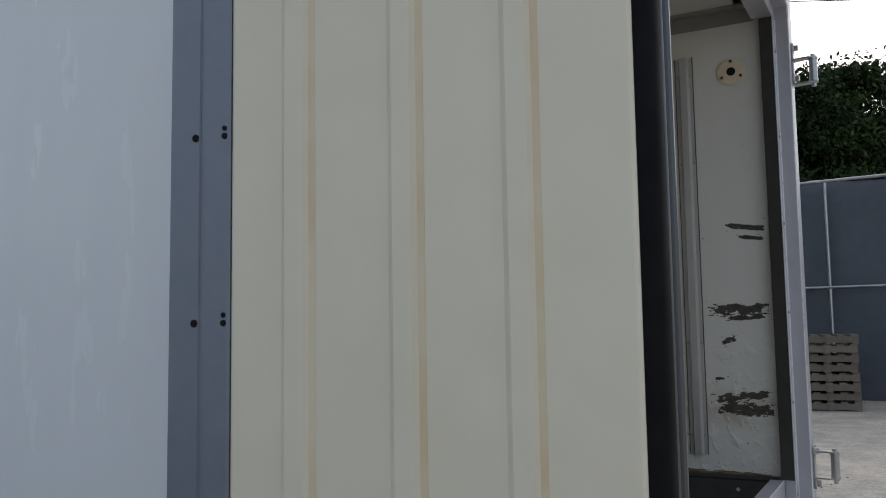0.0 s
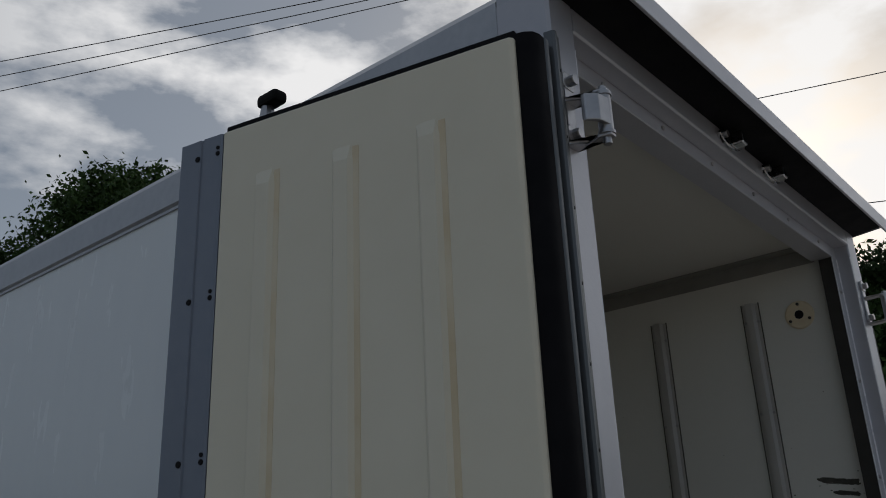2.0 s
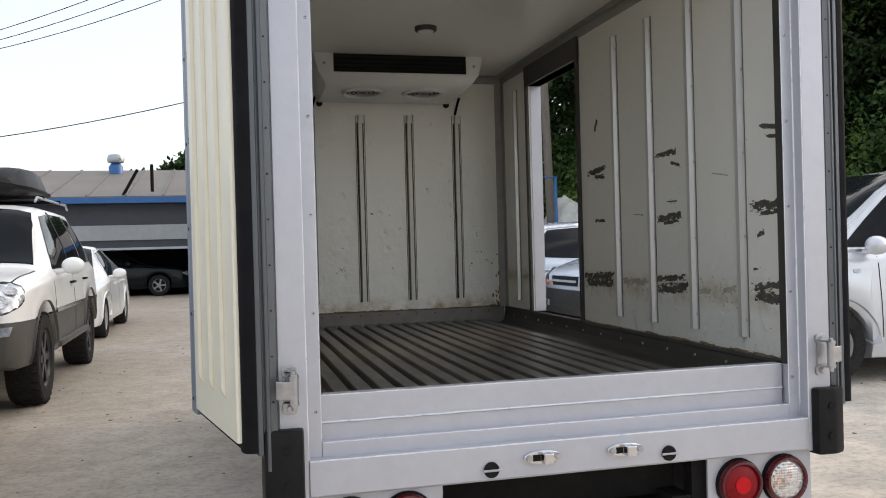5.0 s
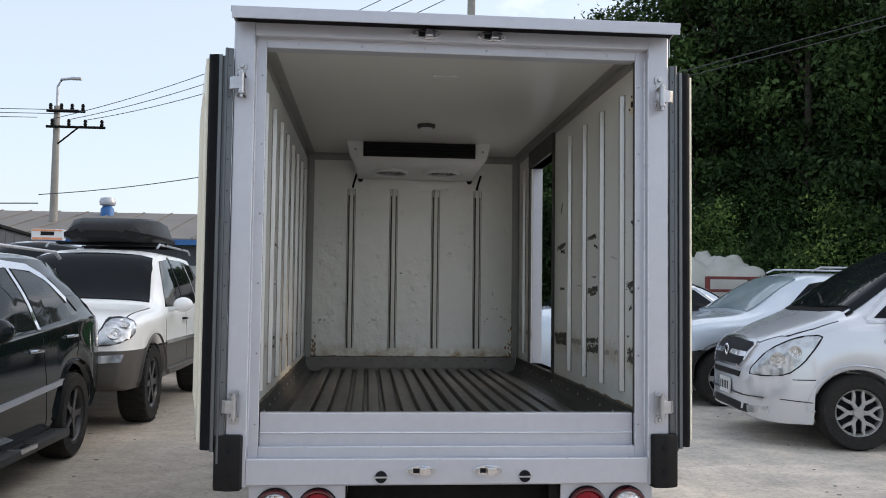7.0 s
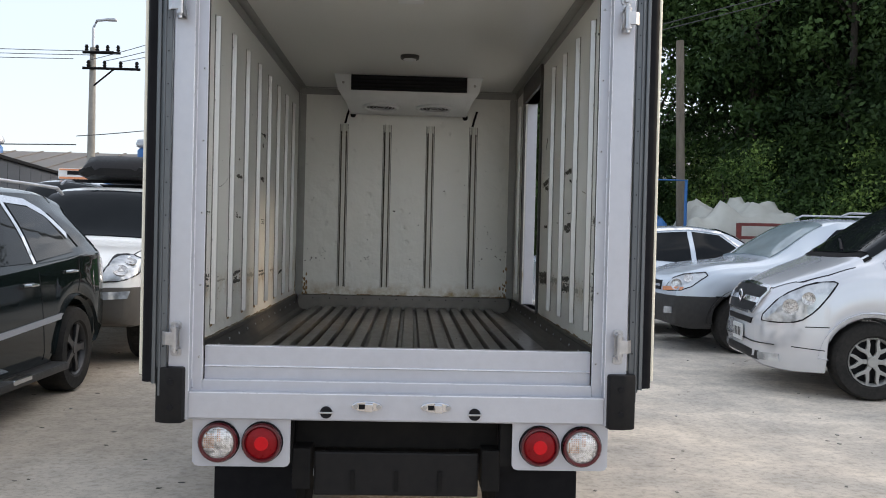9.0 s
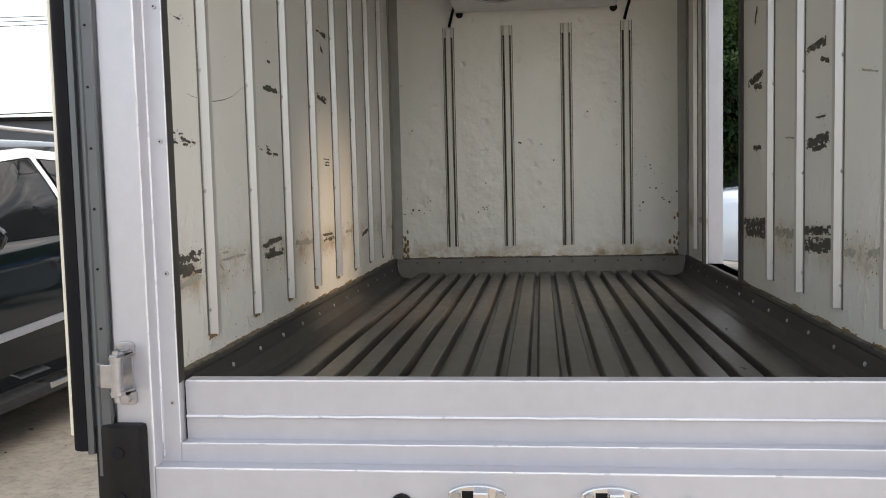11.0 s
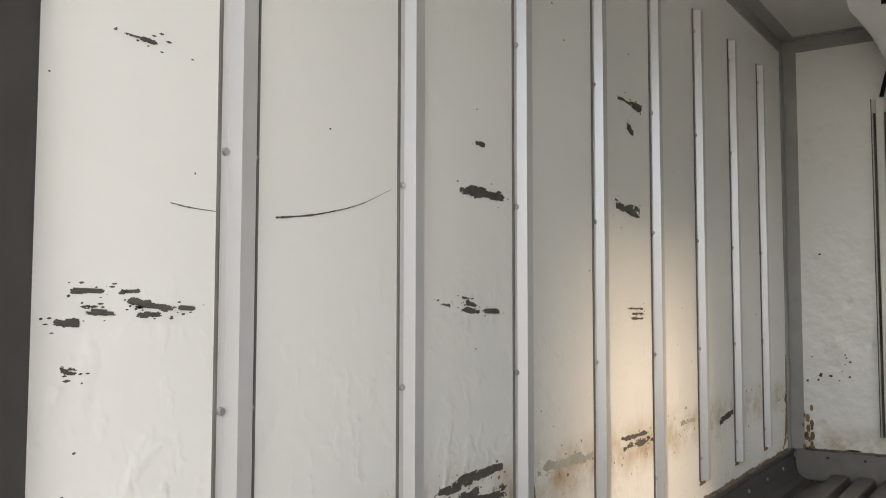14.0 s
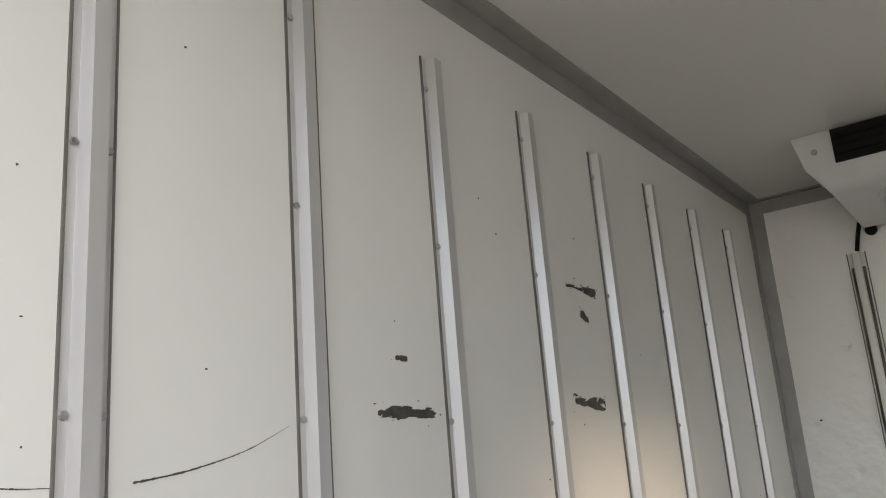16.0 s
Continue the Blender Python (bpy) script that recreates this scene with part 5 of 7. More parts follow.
class Shell:
    """A lofted vehicle body: stations of y, low, belt, top heights and low, belt, top half-widths; the nose is at y = 0."""

    def __init__(self, stations, wheels, arch):
        st = np.array(stations, float)
        end = st[-1, 0]
        ys = set(np.linspace(0, end, 76).tolist()) | {0.004, 0.012, 0.025, 0.04, 0.06, 0.085, 0.115, 0.15, 0.19, 0.24} | {end - v for v in (0.01, 0.025, 0.05, 0.09)}
        for w in wheels:
            ys |= {w + arch * math.cos(a) for a in np.linspace(0, math.pi, 17)}
        self.ys = sorted(y for y in ys if 0 <= y <= end)
        cols = [glide(self.ys, st[:, 0], st[:, c]) for c in range(1, 7)]
        self.bm = bmesh.new()
        rings = []
        for i, y in enumerate(self.ys):
            zl, zb, zt, wl, wb, wt = (c[i] for c in cols)
            for w in wheels:
                if abs(y - w) < arch:
                    zl = max(zl, arch * 0.90 + math.sqrt(arch * arch - (y - w) ** 2) * 0.98 - 0.02)
            wm = max(wl, wb) + 0.012
            zm = zl + (zb - zl) * 0.5
            tall = zt - zb
            half = [(0, zl + 0.02), (wl * 0.88, zl), (wl, zl + 0.03), (wm, zm), (wb + 0.01, zb - 0.14 * min(1, (zb - zl) * 2)), (wb, zb - 0.02), (wb - 0.025, zb + 0.01 * min(1, tall * 4)),
                    (wb + (wt - wb) * 0.45 + 0.004, zb + tall * 0.42), (wt + 0.006, zt - min(0.11, tall * 0.45)), (wt - 0.035, zt - min(0.03, tall * 0.15)), (wt * 0.62, zt), (wt * 0.2, zt + 0.010), (0, zt + 0.012)]
            fine = [half[0]]
            for p, q in zip(half, half[1:]):
                fine += [tuple(0.75 * a + 0.25 * b for a, b in zip(p, q)), tuple(0.25 * a + 0.75 * b for a, b in zip(p, q))]
            fine.append(half[-1])
            ring = [self.bm.verts.new((x, y, z)) for x, z in fine] + [self.bm.verts.new((-x, y, z)) for x, z in fine[-2:0:-1]]
            rings.append(ring)
        k = len(rings[0])
        for a, b in zip(rings, rings[1:]):
            for i in range(k):
                self.bm.faces.new((a[i], a[(i + 1) % k], b[(i + 1) % k], b[i]))
        self.bm.faces.new(rings[0]), self.bm.faces.new(rings[-1][::-1])
        bmesh.ops.recalc_face_normals(self.bm, faces=self.bm.faces[:])
        self.tree = BVHTree.FromBMesh(self.bm)

    def drop(self, u, v, plane, off):
        """The place on the shell under a point of a view, lifted by off."""
        s = -1 if plane == "left" else 1
        start, way = {"left": ((-3, u, v), (1, 0, 0)), "right": ((3, u, v), (-1, 0, 0)), "front": ((u, -3, v), (0, 1, 0)),
                      "rear": ((u, 9, v), (0, -1, 0)), "top": ((u, v, 4), (0, 0, -1)),
                      "quarter_right": ((0.8 * u + 1.8, 0.6 * u - 2.4, v), (-0.6, 0.8, 0)), "quarter_left": ((-0.8 * u - 1.8, 0.6 * u - 2.4, v), (0.6, 0.8, 0))}[plane]
        hit, nrm, _, _ = self.tree.ray_cast(Vector(start), Vector(way))
        if hit is None:
            hit, nrm, _, _ = self.tree.find_nearest(Vector(start) + 2.3 * Vector(way))
        if nrm.dot(Vector(way)) > 0:
            nrm = -nrm
        return hit + nrm * off, nrm

    def patch(self, pts, plane, off=0.006, cuts=4, deep=0.012):
        """A sheet laid on the shell inside an outline of the side, front or top view."""
        bm = bmesh.new()
        bm.faces.new([bm.verts.new((u, v, 0)) for u, v in pts])
        bmesh.ops.triangulate(bm, faces=bm.faces[:])
        bmesh.ops.subdivide_edges(bm, edges=bm.edges[:], cuts=cuts, use_grid_fill=True)
        norms = {}
        for v in bm.verts:
            v.co, norms[v] = self.drop(v.co.x, v.co.y, plane, off)
        rim = [e for e in bm.edges if len(e.link_faces) == 1]
        back = bmesh.ops.extrude_edge_only(bm, edges=rim)["geom"]
        for v in back:
            if isinstance(v, bmesh.types.BMVert):
                near = min(norms, key=lambda q: (q.co - v.co).length_squared)
                v.co = v.co - norms[near] * deep
        return bm

    def strip(self, pts, plane, width, off=0.006, deep=0.01):
        """A narrow band along a line of the side, front or top view."""
        line = []
        for p, q in zip(pts, pts[1:]):
            k = max(1, int(math.dist(p, q) / 0.06))
            line += [tuple(a + (b - a) * i / k for a, b in zip(p, q)) for i in range(k)]
        line.append(pts[-1])
        bm = bmesh.new()
        rows = []
        for i, p in enumerate(line):
            a, b = line[max(i - 1, 0)], line[min(i + 1, len(line) - 1)]
            t = Vector((b[0] - a[0], b[1] - a[1])).normalized()
            o = Vector((-t.y, t.x)) * width / 2
            (c1, n1), (c2, n2) = self.drop(p[0] + o.x, p[1] + o.y, plane, off), self.drop(p[0] - o.x, p[1] - o.y, plane, off)
            rows.append([bm.verts.new(c) for c in (c1 - n1 * deep, c1, c2, c2 - n2 * deep)])
        for a, b in zip(rows, rows[1:]):
            for i in range(3):
                bm.faces.new((a[i], a[i + 1], b[i + 1], b[i]))
        return bm


def flip(pts):
    return [(-u, v) for u, v in pts]


def dress(parent, shell, paint, spec, m=None):
    """Body, glass, lamps, trim, mirrors and wheels of one vehicle."""
    P = lambda name, bm, mat, par=parent, label="", **kw: part(name, bm, mat, par, label, m=m, **kw)  # noqa: E731
    for plane, sgn in (("left", -1), ("right", 1)):
        for pts in spec.get("windows", ()):
            P("side_window", shell.patch(pts, plane, 0.007, 5), GLASS, smooth=50)
        if "window_trim" in spec:
            P("window_trim", shell.strip(spec["window_trim"], plane, spec.get("trim_width", 0.022), 0.010), spec.get("trim_mat", CHROME), smooth=50)
        for pts in spec.get("pillars", ()):
            P("door_pillar", shell.strip(pts, plane, 0.05, 0.010), spec.get("pillar_mat", INK))
        for pts in spec.get("seams", ()):
            P("door_seam", shell.strip(pts, plane, 0.008, 0.002, 0.003), INK)
        for pts in spec.get("cladding", ()):
            P("cladding", shell.patch(pts, plane, 0.010, 4, 0.02), spec["clad_mat"], smooth=50)
        if "strip" in spec:
            P("door_moulding", shell.strip(spec["strip"], plane, 0.04, 0.018, 0.02), spec.get("strip_mat", CHROME))
        for u, v in spec.get("handles", ()):
            c, nrm = shell.drop(u, v, plane, 0.0)
            bm = bmesh.new()
            tube(bm, [c, c + nrm * 0.035 + Vector((0, 0.02, 0)), c + nrm * 0.035 + Vector((0, 0.14, 0)), c + Vector((0, 0.16, 0))], 0.013, 8)
            P("door_handle", bm, spec.get("handle_mat", paint), smooth=40)
        for w in spec["wheels"]:
            a = spec["arch"]
            bm = bmesh.new()
            outer, rr = [], a + 0.035
            arc = [(w + rr * math.cos(t), a * 0.90 + rr * math.sin(t) * 0.98 - 0.02) for t in np.linspace(0.05, math.pi - 0.05, 20)]
            P("wheel_arch", shell.strip(arc, plane, 0.07, 0.022, 0.05), spec.get("arch_mat", paint), smooth=50)
            P("arch_liner", boxes((min(sgn * 0.45, sgn * (spec["track"] + 0.02)), max(sgn * 0.45, sgn * (spec["track"] + 0.02)), w - a * 0.98, w + a * 0.98, a * 0.9 + a * 0.95, a * 0.9 + a * 0.97)), INK)
            wheel(parent, w, spec["tyre"], spec["tyre_w"], sgn * spec["track"], sgn, spec.get("rim", RIM), spec.get("spokes", 5), m=m, knobbly=spec.get("knobbly", False), fork=spec.get("fork", False))
        if "mirror" in spec:
            u, v = spec["mirror"]
            c, nrm = shell.drop(u, v, plane, 0.0)
            bm = bmesh.new()
            lathe(bm, [(0, -0.075), (0.075, -0.07), (0.098, -0.045), (0.104, 0.0), (0.094, 0.035), (0.06, 0.062), (0, 0.072)], Matrix.Translation((c.x + sgn * 0.16, u, v + 0.06)) @ Matrix.Diagonal((1.05, 1, 0.80, 1)) @ Matrix.Rotation(radians(90), 4, "X"), 20)
            tube(bm, [(c.x - sgn * 0.03, u, v), (c.x + sgn * 0.05, u, v + 0.01), (c.x + sgn * 0.12, u, v + 0.03)], 0.026, 8)
            mir = P("wing_mirror", bm, spec.get("mirror_mat", paint), smooth=60)
            P("mirror_glass", disc(0.082, 0.004, Matrix.Translation((c.x + sgn * 0.16, u + 0.073, v + 0.06)) @ Matrix.Diagonal((1.05, 1, 0.80, 1)) @ Matrix.Rotation(radians(-90), 4, "X"), 18), DARKGLOSS, mir)
        for pts in spec.get("headlamps", ()):
            view = "quarter_right" if sgn > 0 else "quarter_left"
            flat = rounded([(0.8 * x + 0.6 * y, z) for x, y, z in pts], 1)
            lamp = P("headlamp", shell.patch(flat, view, 0.006, 4, 0.03), LAMPGLASS, smooth=60)
            cu, cz = sum(p[0] for p in flat) / len(flat), sum(p[1] for p in flat) / len(flat)
            for du, dz, rad in ((-0.05, -0.03, 0.070), (0.075, 0.05, 0.056)):
                c, nrm = shell.drop(cu + du, cz + dz, view, 0.004)
                bm = bmesh.new()
                lathe(bm, [(0, 0.012), (rad * 0.30, 0.010), (rad * 0.34, 0.005), (rad * 0.80, 0.006), (rad, 0.011), (rad, 0.002), (0, 0.001)], facing(c.x, c.y, c.z, nrm), 24)
                P("reflector", bm, CLEARLENS, lamp, "round reflector behind the lens", smooth=30)
            P("lamp_edge", shell.strip(flat + flat[:1], view, 0.012, 0.008, 0.012), INK, lamp)
        for pts in spec.get("indicators", ()):
            P("indicator", shell.patch(pts if sgn > 0 else flip(pts), "front", 0.013, 3, 0.02), AMBER, smooth=60)
        for pts in spec.get("foglamps", ()):
            P("fog_lamp", shell.patch(pts if sgn > 0 else flip(pts), "front", 0.014, 3, 0.02), LAMPGLASS, smooth=60)
        for pts in spec.get("tail_lamps", ()):
            P("tail_lamp", shell.patch(pts if sgn > 0 else flip(pts), "rear", 0.01, 3, 0.02), REDLENS, smooth=60)
        for pts in spec.get("side_tails", ()):
            P("tail_lamp", shell.patch(pts, plane, 0.010, 3, 0.02), CLEARLENS, label="pale clear tail lamp", smooth=60)
        if "repeater" in spec:
            u, v = spec["repeater"]
            P("side_repeater", shell.patch(rounded([(u - 0.035, v - 0.02), (u + 0.035, v - 0.02), (u + 0.035, v + 0.02), (u - 0.035, v + 0.02)], 1), plane, 0.008, 2), LAMPGLASS)
        if "roof_rails" in spec:
            y0, y1, xr, zr = spec["roof_rails"]
            bm = bmesh.new()
            tube(bm, [(sgn * xr, y0, zr - 0.05), (sgn * xr, y0 + 0.12, zr), (sgn * xr, y1 - 0.12, zr), (sgn * xr, y1, zr - 0.05)], 0.014, 8)
            P("roof_rail", bm, spec.get("rail_mat", ALLOY), smooth=50)
        if "step" in spec:
            y0, y1, xs, zs = spec["step"]
            P("running_board", boxes((min(sgn * (xs - 0.18), sgn * xs), max(sgn * (xs - 0.18), sgn * xs), y0, y1, zs - 0.06, zs)), spec["clad_mat"], bevel=0.02, smooth=50)
            if "step_plate" in spec:
                p0, p1 = spec["step_plate"]
                P("step_plate", boxes((min(sgn * (xs - 0.09), sgn * (xs + 0.004)), max(sgn * (xs - 0.09), sgn * (xs + 0.004)), p0, p1, zs - 0.03, zs + 0.006)), CHROME, label="bright metal tread plate", bevel=0.006)
    for pts in spec.get("windscreen", ()):
        P("windscreen", shell.patch(pts, "top", 0.016, 9, 0.02), spec.get("screen_mat", GLASS), smooth=60)
    for pts in spec.get("rear_window", ()):
        P("rear_window", shell.patch(pts, "rear", 0.005, 4), GLASS, smooth=60)
    for pts, mat, name in spec.get("front", ()):
        P(name, shell.patch(pts, "front", 0.010, 4, 0.03), mat, smooth=60)
    for pts, w, mat, name in spec.get("front_strips", ()):
        P(name, shell.strip(pts, "front", w, 0.022, 0.03), mat)
    for pts in spec.get("bonnet_seam", ()):
        P("bonnet_seam", shell.strip(pts, "top", 0.012, 0.002, 0.004), INK)
    if "plate" in spec:
        z, w, h = spec["plate"]
        c, nrm = shell.drop(0, z, "front", 0.0)
        pl = P("number_plate", boxes((-w / 2, w / 2, c.y - 0.032, c.y - 0.012, z - h / 2, z + h / 2)), PLATEWHITE, bevel=0.003)
        for k, u in enumerate(np.linspace(-w * 0.36, w * 0.36, 5)):
            P("bar", boxes((u - w * 0.045, u + w * 0.045, c.y - 0.034, c.y - 0.0325, z - h * 0.26, z + h * 0.26)), INK, pl)
    if "emblem" in spec:
        z = spec["emblem"]
        c, nrm = shell.drop(0, z, "front", 0.03)
        bm = bmesh.new()
        lathe(bm, [(0.045, 0), (0.062, 0), (0.062, 0.01), (0.045, 0.012), (0.045, 0)], facing(c.x, c.y, c.z, (0, -1, 0)), 20)
        P("emblem", bm, CHROME, smooth=40)
    if "clad_z" in spec:
        z = spec["clad_z"]
        bm = shell.bm
        bmesh.ops.bisect_plane(bm, geom=bm.verts[:] + bm.edges[:] + bm.faces[:], plane_co=(0, 0, z), plane_no=(0, 0, 1))
        low = bm.copy()
        bmesh.ops.delete(low, geom=[f for f in low.faces if f.calc_center_median().z > z], context="FACES")
        bmesh.ops.delete(bm, geom=[f for f in bm.faces if f.calc_center_median().z < z], context="FACES")
        P("lower_body", low, spec["clad_mat"], label=spec.get("clad_label", ""), smooth=38)
        P("body_moulding", shell.strip([(0.5, z), (spec["end"], z)], "right", 0.018, 0.006, 0.01), INK)
        P("body_moulding", shell.strip([(0.5, z), (spec["end"], z)], "left", 0.018, 0.006, 0.01), INK)
    body = P("body", shell.bm, paint, label=spec.get("body_label", ""), smooth=38)
    return body


# dark four-wheel drive, long side along the truck
black = tagged(empty("suv", pose(-3.56, 0.37, 0, 0, 0, 0.5)), "glossy black SUV with chrome window visors and running boards", "car", "parked cars")
shell = Shell([(0, 0.42, 0.62, 0.80, 0.52, 0.52, 0.50), (0.06, 0.30, 0.70, 0.88, 0.72, 0.72, 0.64), (0.22, 0.26, 0.84, 0.94, 0.84, 0.84, 0.74), (0.5, 0.26, 0.92, 1.01, 0.89, 0.88, 0.78),
               (1.15, 0.27, 0.98, 1.09, 0.895, 0.89, 0.80), (1.40, 0.27, 1.00, 1.13, 0.895, 0.89, 0.77), (2.05, 0.27, 1.02, 1.50, 0.895, 0.885, 0.66), (2.40, 0.27, 1.04, 1.615, 0.895, 0.885, 0.64),
               (3.3, 0.28, 1.10, 1.645, 0.895, 0.88, 0.63), (3.80, 0.30, 1.14, 1.60, 0.89, 0.87, 0.61), (4.12, 0.34, 1.14, 1.36, 0.87, 0.85, 0.65), (4.32, 0.40, 1.00, 1.10, 0.80, 0.78, 0.64), (4.38, 0.45, 0.85, 0.97, 0.72, 0.72, 0.60)],
              (0.86, 3.49), 0.40)
dress(black, shell, BLACKPAINT, dict(
    wheels=(0.86, 3.49), arch=0.40, tyre=0.345, tyre_w=0.235, track=0.79, rim=DARKRIM, spokes=5, clad_mat=GREYCLAD, arch_mat=BLACKPAINT,
    windows=([(1.74, 1.05), (2.10, 1.36), (2.26, 1.46), (2.58, 1.50), (2.68, 1.07)], [(2.76, 1.08), (2.70, 1.50), (3.08, 1.48), (3.24, 1.41), (3.50, 1.14)], [(3.64, 1.18), (3.34, 1.45), (3.46, 1.47), (3.90, 1.23)]),
    window_trim=[(2.00, 1.32), (2.08, 1.41), (2.22, 1.495), (2.57, 1.535), (3.02, 1.52), (3.24, 1.45), (3.48, 1.27)], trim_width=0.055,
    pillars=([(2.71, 1.06), (2.63, 1.52)],), pillar_mat=CHROME, seams=([(1.44, 0.5), (1.48, 1.0)], [(2.86, 0.34), (2.74, 1.06)], [(3.50, 0.82), (3.56, 1.12)], [(0.40, 0.90), (1.2, 1.03)]),
    strip=[(1.30, 0.56), (3.34, 0.655)], strip_mat=ALLOY, handles=((2.50, 0.915), (3.26, 0.985)), handle_mat=CHROME, mirror=(1.60, 1.04), repeater=(1.22, 0.82),
    windscreen=([(-0.74, 1.34), (0.74, 1.34), (0.62, 2.06), (-0.62, 2.06)],), headlamps=([(0.50, 0.04, 0.70), (0.78, 0.15, 0.72), (0.84, 0.30, 0.90), (0.56, 0.10, 0.84)],),
    front=(([(-0.40, 0.62), (0.40, 0.62), (0.42, 0.76), (-0.42, 0.76)], INK, "grille"),), step_plate=(2.12, 2.40),
    side_tails=([(4.06, 0.86), (4.22, 0.85), (4.20, 1.06), (4.06, 1.10)],), roof_rails=(2.25, 3.90, 0.60, 1.675), step=(1.30, 3.08, 1.00, 0.30), plate=(0.48, 0.5, 0.11),
    body_label="glossy black paint", bonnet_seam=([(-0.70, 0.25), (-0.74, 1.1)], [(0.70, 0.25), (0.74, 1.1)])))

# tall white four-wheel drive with a roof box
white = tagged(empty("suv", pose(-3.46, 4.90, 0, 0, 0, 0.8)), "white SUV with taupe cladding and a black roof box", "car", "parked cars")
shell = Shell([(0, 0.50, 0.78, 0.95, 0.58, 0.60, 0.55), (0.07, 0.42, 0.84, 1.00, 0.78, 0.78, 0.68), (0.25, 0.38, 0.98, 1.07, 0.88, 0.87, 0.76), (0.6, 0.38, 1.06, 1.14, 0.92, 0.91, 0.80),
               (1.25, 0.38, 1.10, 1.20, 0.93, 0.92, 0.82), (1.38, 0.38, 1.11, 1.26, 0.93, 0.92, 0.80), (1.95, 0.38, 1.12, 1.76, 0.93, 0.915, 0.68), (2.3, 0.38, 1.13, 1.83, 0.93, 0.915, 0.68),
               (3.9, 0.40, 1.15, 1.82, 0.93, 0.91, 0.67), (4.4, 0.44, 1.15, 1.70, 0.92, 0.90, 0.65), (4.62, 0.48, 1.12, 1.3, 0.88, 0.86, 0.68), (4.72, 0.55, 1.0, 1.1, 0.78, 0.78, 0.62)], (0.92, 3.74), 0.46)
dress(white, shell, WHITEPAINT, dict(
    wheels=(0.92, 3.74), arch=0.46, tyre=0.40, tyre_w=0.27, track=0.795, rim=DARKRIM, spokes=6, clad_mat=TAUPECLAD, clad_z=0.78, end=4.5, clad_label="taupe lower bumper and sills", arch_mat=TAUPECLAD, knobbly=True,
    windows=([(1.62, 1.17), (2.10, 1.70), (2.55, 1.74), (2.55, 1.18)], [(2.62, 1.18), (2.62, 1.74), (3.45, 1.74), (3.50, 1.19)], [(3.58, 1.20), (3.54, 1.73), (4.2, 1.68), (4.36, 1.22)]),
    pillars=([(2.585, 1.17), (2.585, 1.76)],), seams=([(1.42, 0.5), (1.46, 1.12)], [(2.60, 0.45), (2.60, 1.16)]), strip=[(1.40, 0.79), (3.28, 0.79)], strip_mat=CHROME,
    handles=((2.36, 1.02), (3.28, 1.03)), handle_mat=INK, mirror=(1.74, 1.14), windscreen=([(-0.76, 1.36), (0.76, 1.36), (0.64, 1.96), (-0.64, 1.96)],),
    headlamps=([(0.48, 0.04, 0.83), (0.72, 0.12, 0.84), (0.86, 0.28, 0.92), (0.88, 0.36, 1.04), (0.82, 0.30, 1.09), (0.72, 0.16, 1.08), (0.60, 0.08, 0.97)],), foglamps=([(0.50, 0.66), (0.80, 0.675), (0.82, 0.745), (0.50, 0.735)],),
    front=(([(-0.40, 0.82), (0.40, 0.82), (0.46, 0.94), (-0.46, 0.94)], INK, "grille"), ([(-0.46, 0.955), (0.46, 0.955), (0.50, 1.03), (-0.50, 1.03)], DARKSTEEL, "bonnet_guard"), ([(-0.34, 0.46), (0.34, 0.46), (0.34, 0.56), (-0.34, 0.56)], INK, "air_intake")),
    front_strips=(([(-0.44, 0.92), (0.44, 0.92)], 0.02, CHROME, "grille_bar"), ([(-0.42, 0.885), (0.42, 0.885)], 0.02, CHROME, "grille_bar"), ([(-0.40, 0.85), (0.40, 0.85)], 0.02, CHROME, "grille_bar")),
    tail_lamps=([(0.66, 0.95), (0.86, 0.95), (0.86, 1.3), (0.72, 1.3)],), roof_rails=(2.2, 4.2, 0.64, 1.91), step=(1.45, 3.25, 0.98, 0.50), body_label="white paint over taupe cladding",
    bonnet_seam=([(-0.76, 0.30), (-0.80, 1.2)], [(0.76, 0.30), (0.80, 1.2)])))
bm = bmesh.new()
rows = []
for y, w, z0, z1 in ((2.15, 0.30, 1.98, 2.06), (2.25, 0.46, 1.95, 2.14), (2.55, 0.55, 1.94, 2.24), (3.1, 0.56, 1.94, 2.28), (3.7, 0.54, 1.94, 2.26), (3.98, 0.46, 1.96, 2.18), (4.06, 0.34, 1.99, 2.10)):
    rows.append([bm.verts.new((x, y, z)) for x, z in ((-w * 0.8, z0), (-w, z0 + 0.05), (-w, z0 + 0.09), (-w * 0.93, z0 + 0.10), (-w * 0.80, z1 - 0.03), (-w * 0.6, z1), (w * 0.6, z1), (w * 0.80, z1 - 0.03), (w * 0.93, z0 + 0.10), (w, z0 + 0.09), (w, z0 + 0.05), (w * 0.8, z0))])
for a, b in zip(rows, rows[1:]):
    for i in range(12):
        bm.faces.new((a[i], a[(i + 1) % 12], b[(i + 1) % 12], b[i]))
bm.faces.new(rows[0][::-1]), bm.faces.new(rows[-1])
rbox = part("roof_box", bm, BLACKPLASTIC, white, "black moulded roof box", smooth=35)
for y in (2.6, 3.6):
    part("cross_bar", boxes((-0.66, 0.66, y - 0.02, y + 0.02, 1.905, 1.945)), INK, white, bevel=0.005)

